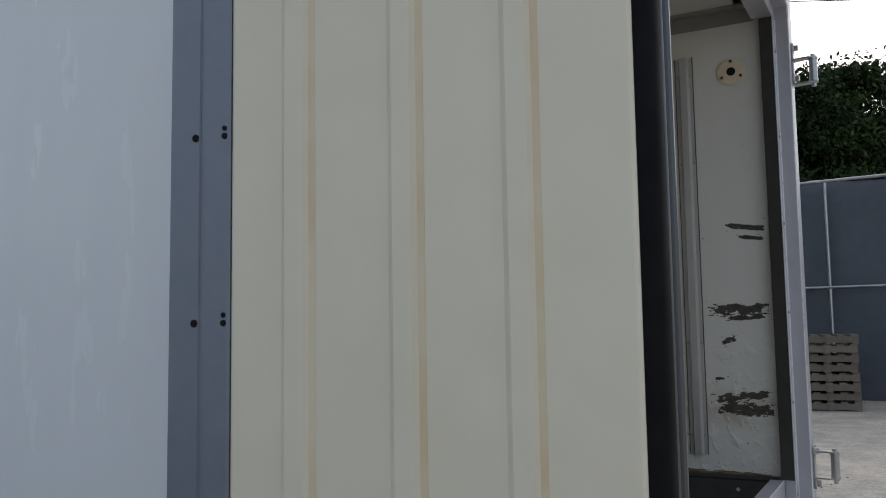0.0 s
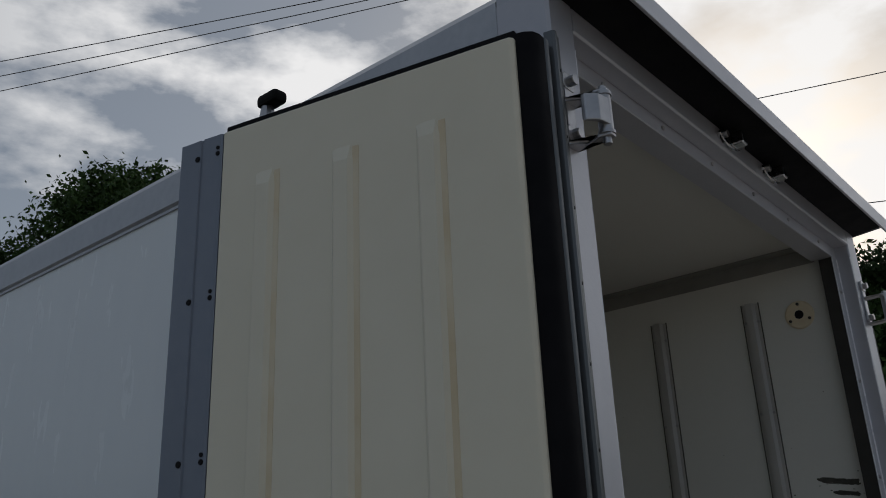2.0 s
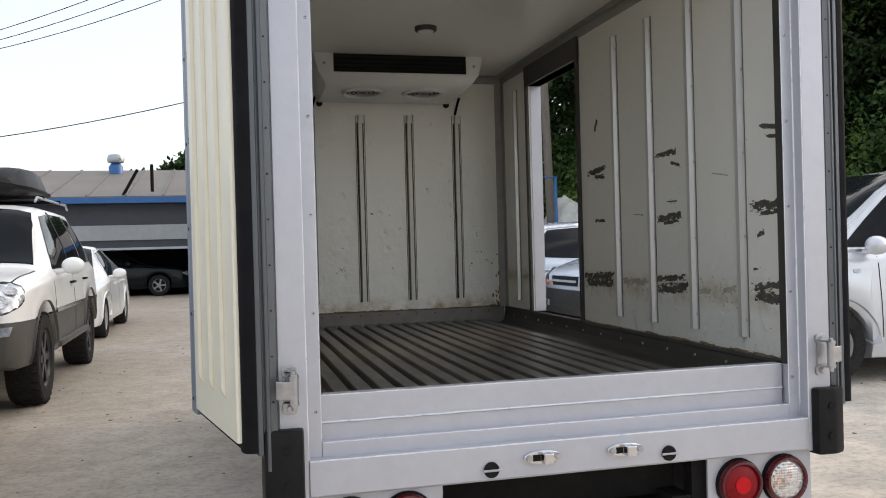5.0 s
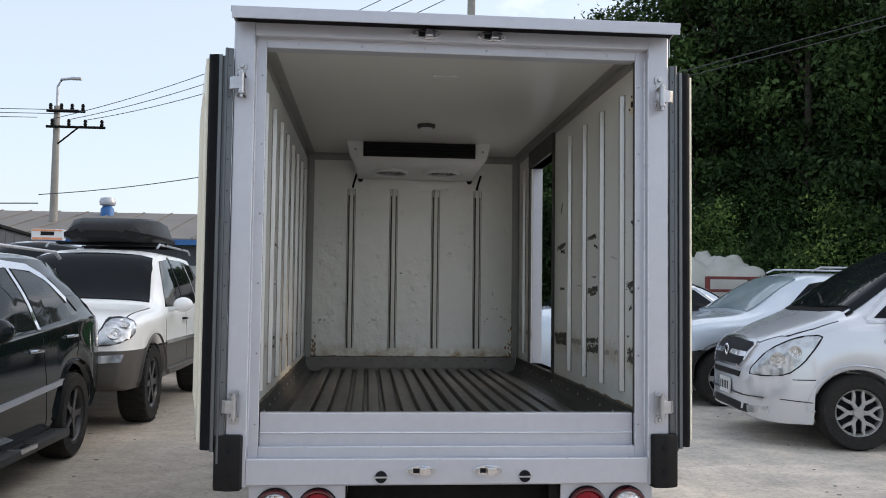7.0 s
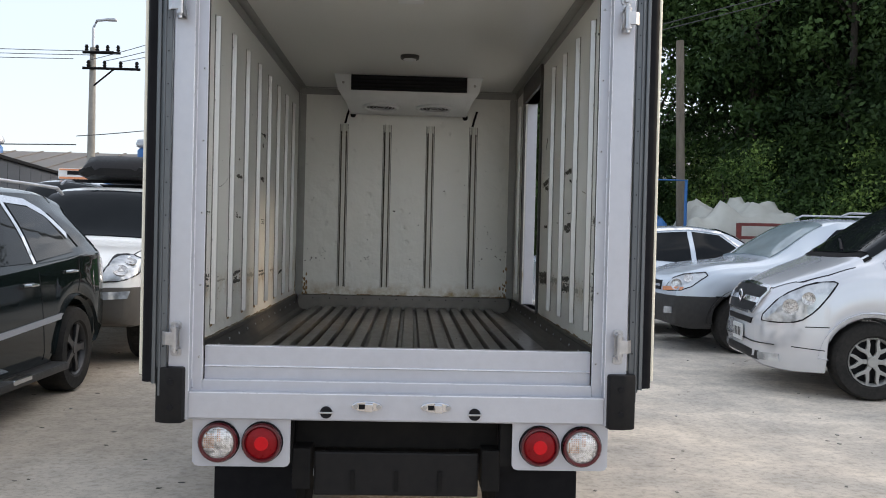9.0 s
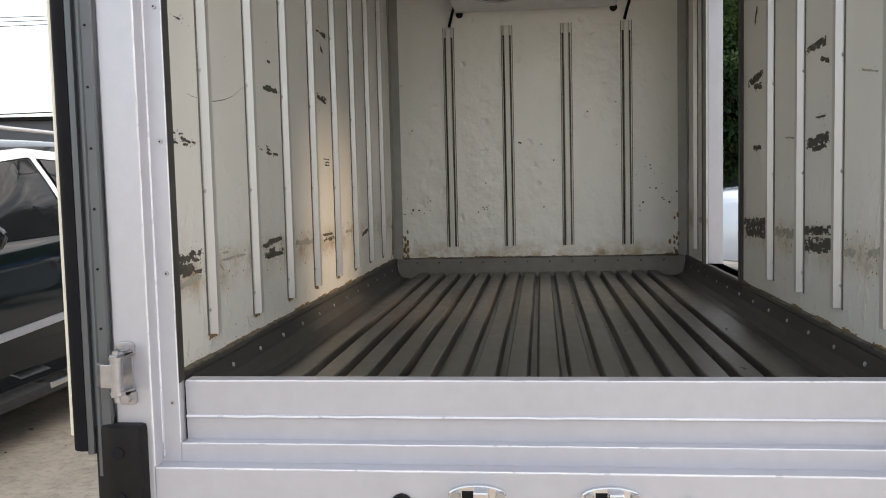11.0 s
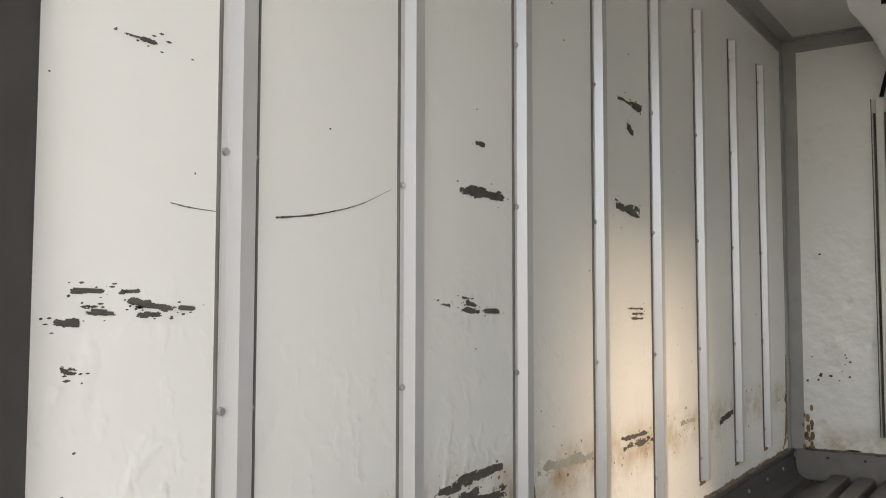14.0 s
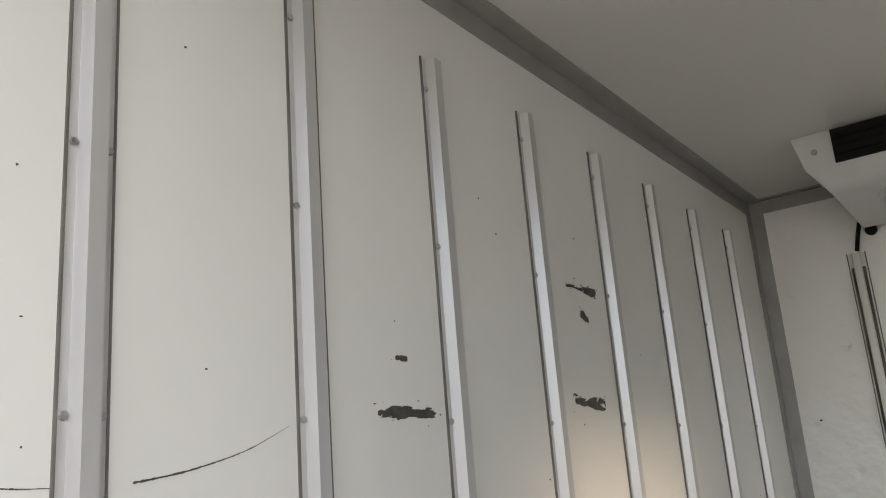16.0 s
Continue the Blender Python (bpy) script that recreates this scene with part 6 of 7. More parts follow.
# silver people carrier
van = tagged(empty("minivan", pose(3.30, 5.02, 0, 0, 0, -98)), "silver minivan with a dark mesh grille and alloy wheels", "car", "parked cars")
shell = Shell([(0, 0.30, 0.60, 0.74, 0.50, 0.50, 0.42), (0.03, 0.25, 0.66, 0.82, 0.62, 0.61, 0.52), (0.08, 0.225, 0.73, 0.90, 0.70, 0.68, 0.58), (0.16, 0.21, 0.80, 0.965, 0.78, 0.76, 0.65), (0.32, 0.20, 0.90, 1.045, 0.87, 0.85, 0.73), (0.55, 0.20, 1.00, 1.145, 0.93, 0.91, 0.80),
               (0.74, 0.20, 1.07, 1.225, 0.955, 0.935, 0.83), (0.86, 0.20, 1.09, 1.295, 0.96, 0.94, 0.81), (1.45, 0.20, 1.10, 1.70, 0.96, 0.94, 0.73), (1.80, 0.20, 1.11, 1.86, 0.96, 0.94, 0.73), (2.6, 0.20, 1.11, 1.925, 0.96, 0.94, 0.74), (4.6, 0.22, 1.12, 1.91, 0.96, 0.94, 0.74), (5.0, 0.28, 1.10, 1.75, 0.94, 0.92, 0.72), (5.12, 0.36, 1.0, 1.3, 0.88, 0.86, 0.70)],
              (0.90, 4.10), 0.385)
dress(van, shell, SILVERPAINT, dict(
    wheels=(0.90, 4.10), arch=0.385, tyre=0.34, tyre_w=0.225, track=0.845, rim=RIM, spokes=6, fork=True,
    windows=([(1.06, 1.19), (1.58, 1.64), (1.74, 1.73), (1.98, 1.76), (1.98, 1.17)], [(2.04, 1.17), (2.04, 1.76), (2.75, 1.80), (2.75, 1.17)], [(2.85, 1.17), (2.85, 1.80), (3.9, 1.80), (3.9, 1.18)], [(4.0, 1.18), (4.0, 1.80), (4.75, 1.76), (4.85, 1.20)]),
    window_trim=[(2.0, 1.15), (1.00, 1.155), (0.985, 1.19), (1.52, 1.67), (1.72, 1.78), (2.0, 1.80)], trim_mat=CHROME, seams=([(1.38, 0.4), (1.36, 1.1)], [(2.80, 0.3), (2.80, 1.14)], [(0.34, 0.62), (0.53, 0.625)], [(0.24, 0.44), (0.50, 0.42)]), handles=((1.98, 0.98), (2.95, 1.0)), mirror=(1.26, 1.14), repeater=(1.16, 0.98),
    windscreen=([(-0.80, 0.90), (-0.45, 0.82), (0, 0.80), (0.45, 0.82), (0.80, 0.90), (0.67, 1.72), (-0.67, 1.72)],), headlamps=([(0.56, 0.06, 0.655), (0.72, 0.16, 0.64), (0.83, 0.34, 0.66), (0.87, 0.46, 0.76), (0.90, 0.57, 0.93), (0.90, 0.62, 1.03), (0.82, 0.40, 1.00), (0.70, 0.22, 0.88)],),
    foglamps=([(0.60, 0.295), (0.78, 0.30), (0.78, 0.365), (0.60, 0.36)],),
    front=(([(-0.44, 0.715), (0.44, 0.715), (0.50, 0.77), (0.56, 0.90), (0.50, 0.925), (0, 0.945), (-0.50, 0.925), (-0.56, 0.90), (-0.50, 0.77)], INK, "grille"), ([(-0.40, 0.60), (0.40, 0.60), (0.46, 0.655), (-0.46, 0.655)], INK, "air_intake"), ([(-0.60, 0.285), (0.60, 0.285), (0.60, 0.365), (-0.60, 0.365)], INK, "air_intake")),
    front_strips=(([(-0.52, 0.815), (-0.08, 0.82)], 0.045, CHROME, "grille_bar"), ([(0.08, 0.82), (0.52, 0.815)], 0.045, CHROME, "grille_bar"),
                  ([(-0.57, 0.905), (-0.50, 0.935), (0, 0.955), (0.50, 0.935), (0.57, 0.905), (0.51, 0.765), (0.44, 0.705), (-0.44, 0.705), (-0.51, 0.765), (-0.57, 0.905)], 0.022, CHROME, "grille_frame"), ([(-0.76, 0.445), (0.76, 0.445)], 0.006, INK, "bumper_seam")),
    plate=(0.49, 0.335, 0.155), emblem=0.825, body_label="silver paint", bonnet_seam=([(-0.56, 0.15), (-0.74, 0.36), (-0.82, 0.56), (-0.86, 0.76)], [(0.56, 0.15), (0.74, 0.36), (0.82, 0.56), (0.86, 0.76)], [(-0.56, 0.15), (0, 0.105), (0.56, 0.15)])))
for x in (-0.42, 0.30):
    bm = bmesh.new()
    c, nrm = shell.drop(x, 0.84, "top", 0.02)
    e, _ = shell.drop(x - 0.45, 0.98, "top", 0.03)
    tube(bm, [c, (c + e) / 2 + Vector((0, 0, 0.02)), e], 0.012, 6)
    part("wiper", bm, INK, van)
part("cowl", shell.strip([(-0.82, 0.88), (-0.45, 0.79), (0, 0.77), (0.45, 0.79), (0.82, 0.88)], "top", 0.07, 0.006, 0.01), DARKSTEEL, van, "black cowl below the windscreen")

# silver compact SUV beyond
grey = tagged(empty("suv", pose(3.22, 7.85, 0, 0, 0, -88)), "blue-silver compact SUV with dark grey bumpers", "car", "parked cars")
shell = Shell([(0, 0.44, 0.72, 0.86, 0.55, 0.56, 0.52), (0.06, 0.32, 0.78, 0.92, 0.76, 0.75, 0.66), (0.25, 0.28, 0.90, 1.00, 0.86, 0.85, 0.74), (0.6, 0.28, 0.99, 1.09, 0.905, 0.90, 0.78), (1.15, 0.28, 1.04, 1.16, 0.91, 0.905, 0.80),
               (1.28, 0.28, 1.05, 1.22, 0.91, 0.905, 0.78), (1.95, 0.28, 1.04, 1.62, 0.91, 0.90, 0.64), (2.25, 0.28, 1.05, 1.69, 0.91, 0.90, 0.65), (3.6, 0.30, 1.08, 1.67, 0.91, 0.89, 0.63), (4.1, 0.36, 1.08, 1.3, 0.88, 0.86, 0.64), (4.35, 0.45, 0.95, 1.05, 0.76, 0.74, 0.6)], (0.86, 3.49), 0.40)
dress(grey, shell, BLUESILVER, dict(
    wheels=(0.86, 3.49), arch=0.40, tyre=0.345, tyre_w=0.225, track=0.80, rim=RIM, spokes=6, clad_mat=GREYCLAD, clad_z=0.69, end=4.2, clad_label="dark grey bumper and sills", arch_mat=GREYCLAD,
    windows=([(1.58, 1.09), (2.12, 1.54), (2.42, 1.59), (2.42, 1.10)], [(2.50, 1.10), (2.50, 1.59), (3.25, 1.59), (3.30, 1.12)], [(3.38, 1.14), (3.32, 1.57), (3.6, 1.55), (3.85, 1.18)]),
    handles=((2.2, 0.95), (3.05, 0.96)), mirror=(1.66, 1.06), seams=([(1.34, 0.5), (1.38, 1.04)],), windscreen=([(-0.72, 1.24), (0.72, 1.24), (0.58, 1.98), (-0.58, 1.98)],), screen_mat=PALEGLASS,
    headlamps=([(0.46, 0.04, 0.74), (0.80, 0.20, 0.76), (0.87, 0.48, 0.99), (0.62, 0.12, 0.94)],), indicators=([(0.46, 0.74), (0.80, 0.76), (0.81, 0.80), (0.46, 0.79)],), foglamps=([(0.52, 0.46), (0.70, 0.47), (0.70, 0.55), (0.52, 0.54)],),
    front=(([(-0.36, 0.74), (0.36, 0.74), (0.40, 0.86), (-0.40, 0.86)], INK, "grille"),),
    front_strips=(([(-0.38, 0.80), (0.38, 0.80)], 0.03, CHROME, "grille_bar"),), roof_rails=(2.2, 3.7, 0.60, 1.76), body_label="blue-silver paint over dark bumpers"))

SEDAN = [(0, 0.30, 0.56, 0.66, 0.55, 0.55, 0.50), (0.08, 0.22, 0.64, 0.72, 0.74, 0.74, 0.64), (0.3, 0.20, 0.76, 0.82, 0.86, 0.85, 0.72), (1.2, 0.20, 0.86, 0.94, 0.90, 0.89, 0.76), (1.35, 0.20, 0.87, 0.98, 0.90, 0.89, 0.74), (2.1, 0.20, 0.90, 1.40, 0.90, 0.88, 0.58),
         (2.5, 0.20, 0.91, 1.45, 0.90, 0.88, 0.58), (3.2, 0.20, 0.92, 1.42, 0.90, 0.88, 0.57), (3.95, 0.22, 0.93, 1.08, 0.89, 0.87, 0.66), (4.5, 0.26, 0.90, 1.02, 0.84, 0.82, 0.66), (4.65, 0.34, 0.78, 0.9, 0.72, 0.72, 0.6)]


def sedan(m, paint, label):
    car = tagged(empty("sedan", m), label, "car", "parked cars")
    sh = Shell(SEDAN, (0.92, 3.62), 0.36)
    dress(car, sh, paint, dict(
        wheels=(0.92, 3.62), arch=0.36, tyre=0.32, tyre_w=0.21, track=0.79, rim=RIM, spokes=5,
        windows=([(1.68, 0.94), (2.18, 1.33), (2.56, 1.37), (2.56, 0.95)], [(2.63, 0.95), (2.63, 1.37), (3.15, 1.34), (3.55, 1.0)]), window_trim=[(1.6, 0.92), (2.15, 1.36), (2.6, 1.41), (3.18, 1.37), (3.64, 0.97)],
        handles=((2.35, 0.80), (3.2, 0.82)), mirror=(1.76, 0.92), seams=([(1.4, 0.35), (1.45, 0.9)], [(2.6, 0.3), (2.6, 0.94)]), windscreen=([(-0.66, 1.34), (0.66, 1.34), (0.52, 2.12), (-0.52, 2.12)],),
        headlamps=([(0.42, 0.06, 0.55), (0.76, 0.16, 0.58), (0.82, 0.34, 0.70), (0.52, 0.10, 0.68)],), front=(([(-0.36, 0.52), (0.36, 0.52), (0.38, 0.64), (-0.38, 0.64)], INK, "grille"), ([(-0.6, 0.26), (0.6, 0.26), (0.6, 0.36), (-0.6, 0.36)], INK, "air_intake")),
        rear_window=([(-0.55, 1.12), (0.55, 1.12), (0.48, 1.36), (-0.48, 1.36)],), tail_lamps=([(0.50, 0.72), (0.80, 0.72), (0.82, 0.90), (0.50, 0.90)],)))
    return car


sedan(pose(7.0, 10.0, 0, 0, 0, 90), BLUESILVER, "silver saloon car with dark windows").scale = (1.06, 1.08, 1.10)
taxi = sedan(pose(-5.75, 9.6, 0, 0, 0, 4), SILVERPAINT, "tall silver taxi with an orange and white roof sign")
taxi.scale = (1.12, 1.02, 1.50)
sign = part("taxi_sign", boxes((-0.24, 0.24, 2.45, 2.60, 1.47, 1.60)), WHITEPLASTIC, taxi, "white roof sign with orange edges", 0.02)
part("sign_stripe", boxes((-0.22, 0.22, 2.444, 2.449, 1.475, 1.50)), AMBER, sign)
part("sign_stripe", boxes((-0.22, 0.22, 2.444, 2.449, 1.575, 1.595)), AMBER, sign)
part("sign_bar", boxes((-0.10, 0.10, 2.446, 2.449, 1.525, 1.57)), INK, sign)
sedan(pose(-2.0, 25.6, 0, 0, 0, 90), BLACKPAINT, "black saloon car standing in the workshop bay")
sedan(pose(-3.7, 11.0, 0, 0, 0, 0), WHITEPAINT, "white saloon car behind the SUV")
sedan(pose(7.2, 15.0, 0, 0, 0, 100), SILVERPAINT, "silver saloon car with a red tail lamp")

# the truck's own cab
DARKMIRROR = material("tinted_mirror", (0.30, 0.32, 0.35), (0.28, 0.30, 0.33), 0.06, 1.0, 10, 1, rvar=0.02)
CABM = Matrix.Translation((0, 4.83, 0)) @ Matrix.Rotation(math.pi, 4, "Z")
shell = Shell([(0, 0.42, 0.88, 1.02, 0.62, 0.64, 0.58), (0.05, 0.36, 0.98, 1.12, 0.74, 0.74, 0.68), (0.18, 0.34, 1.08, 1.24, 0.81, 0.80, 0.74), (0.42, 0.34, 1.12, 1.52, 0.84, 0.83, 0.70), (0.72, 0.36, 1.13, 1.88, 0.845, 0.84, 0.68), (0.95, 0.38, 1.13, 1.95, 0.845, 0.84, 0.70),
               (1.55, 0.40, 1.13, 1.95, 0.845, 0.84, 0.71), (1.70, 0.42, 1.13, 1.92, 0.84, 0.83, 0.70), (1.74, 0.44, 1.12, 1.88, 0.82, 0.81, 0.68)], (0.62,), 0.36)
cab = dress(truck, shell, WHITEPAINT, dict(
    wheels=(0.62,), arch=0.36, tyre=0.32, tyre_w=0.19, track=0.735, rim=ALLOY, spokes=6, windows=([(0.44, 1.20), (0.80, 1.76), (1.06, 1.82), (1.06, 1.19)], [(1.12, 1.19), (1.12, 1.82), (1.52, 1.82), (1.54, 1.20)]),
    window_trim=[(0.36, 1.16), (0.76, 1.80), (1.06, 1.87), (1.56, 1.86), (1.58, 1.16), (0.36, 1.16)], trim_mat=BLACKPLASTIC, seams=([(0.98, 0.5), (1.0, 1.1)], [(1.58, 0.5), (1.58, 1.15)]),
    windscreen=([(-0.66, 0.22), (0.66, 0.22), (0.58, 0.70), (-0.58, 0.70)],), headlamps=([(0.44, 0.02, 0.66), (0.72, 0.06, 0.66), (0.74, 0.08, 0.84), (0.46, 0.02, 0.82)],), handles=(), body_label="white truck cab"), CABM)
for s in (-1, 1):
    bm = bmesh.new()
    lathe(bm, [(0, 0), (0.045, 0), (0.055, 0.008), (0.04, 0.014), (0, 0.014)], facing(s * 0.852, 3.52, 0.98, (s, 0, 0)) @ Matrix.Scale(2.0, 4, (0, 1, 0)), 20)
    part("door_handle", bm, INK, truck, "black recessed cab door handle", smooth=40)
    bm = bmesh.new()
    tube(bm, [(s * 0.78, 4.20, 1.24), (s * 0.86, 4.14, 1.28), (s * 0.90, 4.12, 1.32)], 0.02, 8)
    part("mirror_arm", bm, BLACKPLASTIC, truck, smooth=40)
    bm = bmesh.new()
    prism(bm, rounded([(s * 0.845, 1.255), (s * 1.01, 1.245), (s * 1.025, 1.485), (s * 0.86, 1.495)], 2), "y", 4.07, 4.15)
    mir = part("wing_mirror", bm, BLACKPLASTIC, truck, "black wing mirror", 0.006, 40)
    bm = bmesh.new()
    prism(bm, rounded([(s * 0.857, 1.268), (s * 1.0, 1.258), (s * 1.012, 1.472), (s * 0.872, 1.48)], 2), "y", 4.062, 4.068)
    part("mirror_glass", bm, DARKMIRROR, mir)
    part("side_marker", boxes((min(s * 0.84, s * 0.86), max(s * 0.84, s * 0.86), 4.52, 4.58, 0.72, 0.78)), AMBER, truck)

# ---- surroundings ----
rng = random.Random(7)


def leaves(name, centres, count, size, mat, parent, spread, seed, label=""):
    """Many small folded leaves in clumps round the given centres."""
    r = np.random.RandomState(seed)
    c = np.repeat(np.array(centres, float), count, 0)
    n = len(c)
    off = r.normal(0, 1, (n, 3)) * spread
    p = c + off
    a = r.normal(0, 1, (n, 3))
    a /= np.linalg.norm(a, axis=1)[:, None]
    b = np.cross(a, r.normal(0, 1, (n, 3)))
    b /= np.linalg.norm(b, axis=1)[:, None]
    s = size * r.uniform(0.6, 1.4, (n, 1))
    v = np.empty((n, 4, 3))
    v[:, 0], v[:, 1], v[:, 2], v[:, 3] = p - a * s, p + b * s * 0.5, p + a * s, p - b * s * 0.5 + np.cross(a, b) * s * 0.2
    data = bpy.data.meshes.new(name)
    idx = np.arange(n)[:, None] * 4
    data.from_pydata(v.reshape(-1, 3).tolist(), [], np.concatenate([idx + [0, 1, 2], idx + [0, 2, 3]]).tolist())
    data.materials.append(mat)
    ob = new(name, data)
    ob.parent = parent
    if label:
        tagged(ob, label)
    return ob


def tree(seed, height, width, mat, clumps=110, count=240, leaf=0.076):
    """A tapered trunk with limbs and a ragged crown."""
    r = random.Random(seed)
    t = empty("tree")
    bm = bmesh.new()
    lean = Vector((r.uniform(-0.4, 0.4), r.uniform(-0.4, 0.4), 0))
    trunk = [Vector((0, 0, -0.4)), Vector((0, 0, height * 0.2)) + lean * 0.3, Vector((0, 0, height * 0.5)) + lean * 0.8, Vector((0, 0, height * 0.9)) + lean]
    tube(bm, trunk, height * 0.022, 8, 0.02)
    centres = []
    for k in range(clumps):
        h = r.uniform(0.12, 1.0) ** 0.85
        reach = width * (0.35 + 0.65 * math.sin(math.pi * min(1, 0.15 + h * 0.85))) * r.uniform(0.25, 1.0)
        ang = r.uniform(0, 2 * math.pi)
        c = Vector((math.cos(ang) * reach, math.sin(ang) * reach, height * h)) + lean * h
        centres.append(c)
        if k % 10 == 0:
            base = Vector((0, 0, height * h * 0.75)) + lean * h * 0.7
            tube(bm, [base, (base + c) / 2 + Vector((0, 0, 0.15)), c], 0.05, 5, 0.012)
    part("trunk", bm, BARK, t, smooth=50)
    leaves("crown", centres, count, leaf, mat, t, (0.36, 0.36, 0.17), seed)
    return t


FOREST = "trees on the bank"
kinds = [tree(11, 9.5, 2.6, LEAF), tree(12, 8.0, 2.4, LEAF), tree(13, 10.5, 2.8, LEAF), tree(14, 6.8, 2.3, LEAF)]
for k in kinds:
    tagged(k, "tall dark green broadleaf tree on the bank", "tree", FOREST)
spots = []
for row, (dist, gap) in enumerate(((18.5, 2.6), (21.5, 2.8), (25.0, 3.0), (29.5, 3.6))):
    u = -13.0
    while u < 21:
        spots.append((dist + rng.uniform(-0.9, 0.9), u + rng.uniform(-0.7, 0.7), row))
        u += gap
used = set()
for d, u, row in spots:
    x, y = 0.82 * d + 0.57 * u, 0.57 * d - 0.82 * u
    az = math.degrees(math.atan2(x, y))
    if az < 9.5 or az > 98:
        continue
    small = az > 52 or az < 18
    k = rng.choice((1, 3)) if small else rng.choice((0, 2, 0, 1))
    m = pose(x, y, rise(x, y) * (0.25 if small else 1.0), 0, 0, rng.uniform(0, 360)) @ Matrix.Scale(rng.uniform(0.92, 1.06) if small else rng.uniform(1.15, 1.36) * (0.74 if az < 21 else 0.95 if az < 31 else 0.88 if az < 34 else 0.74 if az < 50 else 1.0), 4)
    if k not in used:
        kinds[k].matrix_basis = m
        used.add(k)
    else:
        copy_thing(kinds[k], Matrix.LocRotScale(m.translation, m.to_quaternion(), None)).scale = m.to_scale()


# lower trees closing the view past the fence
for x, y, size in ((2.9, 18.6, 0.72), (3.9, 17.6, 0.76), (4.9, 18.4, 0.80), (3.4, 20.4, 0.80), (4.5, 20.6, 0.82)):
    copy_thing(kinds[3], pose(x, y, 0, 0, 0, rng.uniform(0, 360))).scale = (size, size, size)


def bush(seed, mat, label, wide, high):
    r = random.Random(seed)
    b = tagged(empty("bush"), label, "bush", "bushes along the bank")
    bm = bmesh.new()
    cs = []
    for k in range(46):
        a, q = r.uniform(0, 6.28), r.uniform(0.1, 1) ** 0.6
        c = Vector((math.cos(a) * wide * q, math.sin(a) * wide * q, high * r.uniform(0.05, 1.0) * (1.1 - 0.6 * q)))
        cs.append(c)
        if k % 6 == 0:
            tube(bm, [(c.x * 0.1, c.y * 0.1, -0.1), (c.x * 0.6, c.y * 0.6, c.z * 0.6), c], 0.02, 5, 0.006)
    part("stems", bm, BARK, b)
    leaves("foliage", cs, 210, 0.042, mat, b, (0.24, 0.24, 0.2), seed)
    return b


shrubs = [bush(21, LEAF, "dense dark green leafy bush", 1.7, 2.8), bush(22, LEAFLIGHT, "lighter green leafy roadside bush", 1.5, 3.2), bush(23, LEAFLIGHT, "tall yellow-green leafy sapling bush", 1.1, 4.0)]
first = set()
for k in range(38):
    d, u = 15.6 + rng.uniform(-0.4, 1.6), -12.5 + k * 0.85
    x, y = 0.82 * d + 0.57 * u, 0.57 * d - 0.82 * u
    az = math.degrees(math.atan2(x, y))
    if az > 66 or az < 8:
        continue
    i = rng.choice((0, 0, 0, 1, 2))
    m = pose(x, y, rise(x, y), 0, 0, rng.uniform(0, 360))
    if i not in first:
        shrubs[i].matrix_basis = m
        first.add(i)
    else:
        copy_thing(shrubs[i], m)

for k in range(30):
    d, u = 18.2 + rng.uniform(-0.6, 0.8), -12.0 + k * 1.1
    x, y = 0.82 * d + 0.57 * u, 0.57 * d - 0.82 * u
    if 9 < math.degrees(math.atan2(x, y)) < 66:
        copy_thing(shrubs[0], pose(x, y, rise(x, y), 0, 0, rng.uniform(0, 360))).scale = (1.35, 1.35, rng.uniform(1.2, 1.6))

# far wooded hill behind the workshop
hill = tree(31, 5.0, 2.2, LEAF, 110, 55, 0.16)
tagged(hill, "rounded green tree on the far hill", "tree", "trees on the far hill")
hill.matrix_basis = pose(-1.0, 44, rise(-1.0, 44) - 0.9)
for k in range(26):
    x = -34 + k * 1.5 + rng.uniform(-0.8, 0.8)
    y = 42 + rng.uniform(-2, 7)
    if x < -7 and rng.random() < 0.55:
        continue
    copy_thing(hill, pose(x, y, rise(x, y) + (-0.9 if x > -6 else -1.5), 0, 0, rng.uniform(0, 360)))

# workshop building
shop = tagged(empty("workshop_building", pose(0, 24, 0)), "low grey workshop with a blue eave and an open dark bay", "building")
part("wall", boxes((-30, -8.2, 0.3, 9, 0, 2.75), (-8.2, -1.1, 0.3, 0.5, 1.46, 2.75), (-1.24, -1.1, 0.3, 9, 0, 1.46), (-8.2, -1.24, 5.5, 5.7, 0, 2.75), (-8.2, -1.1, 0.5, 9, 2.6, 2.75)), GREYWALL, shop, "dark grey panel wall")
part("wall_band", boxes((-30, -1.13, 0.24, 0.298, 1.69, 2.13)), PALEWALL, shop, "pale sign band, blank")
# near-black sheet before the back wall paints in the bay's shade
part("bay_back", boxes((-8.1, -1.3, 5.40, 5.48, 0.02, 2.55)), BAYSHADE, shop, "near-black sheet for the shade inside the open bay")
for x in (-8.2, -4.7, -1.24):
    part("bay_post", boxes((x - 0.06, x + 0.06, 0.14, 0.298, 0, 1.46)), GREYWALL, shop)
part("bay_lintel", boxes((-8.3, -1.16, 0.16, 0.298, 1.40, 1.47)), ALLOY, shop)
part("eave", boxes((-30.2, -0.75, -0.15, 0.3, 2.76, 2.92)), BLUEPAINT, shop, "blue metal eave")
bm = bmesh.new()
prism(bm, [(-0.1, 2.96), (6.5, 4.3), (13, 2.96), (13, 2.86), (-0.1, 2.90)], "x", -30.4, 0.8)
roof_s = part("roof", bm, ROOFSHEET, shop, "weathered grey sheet roof")
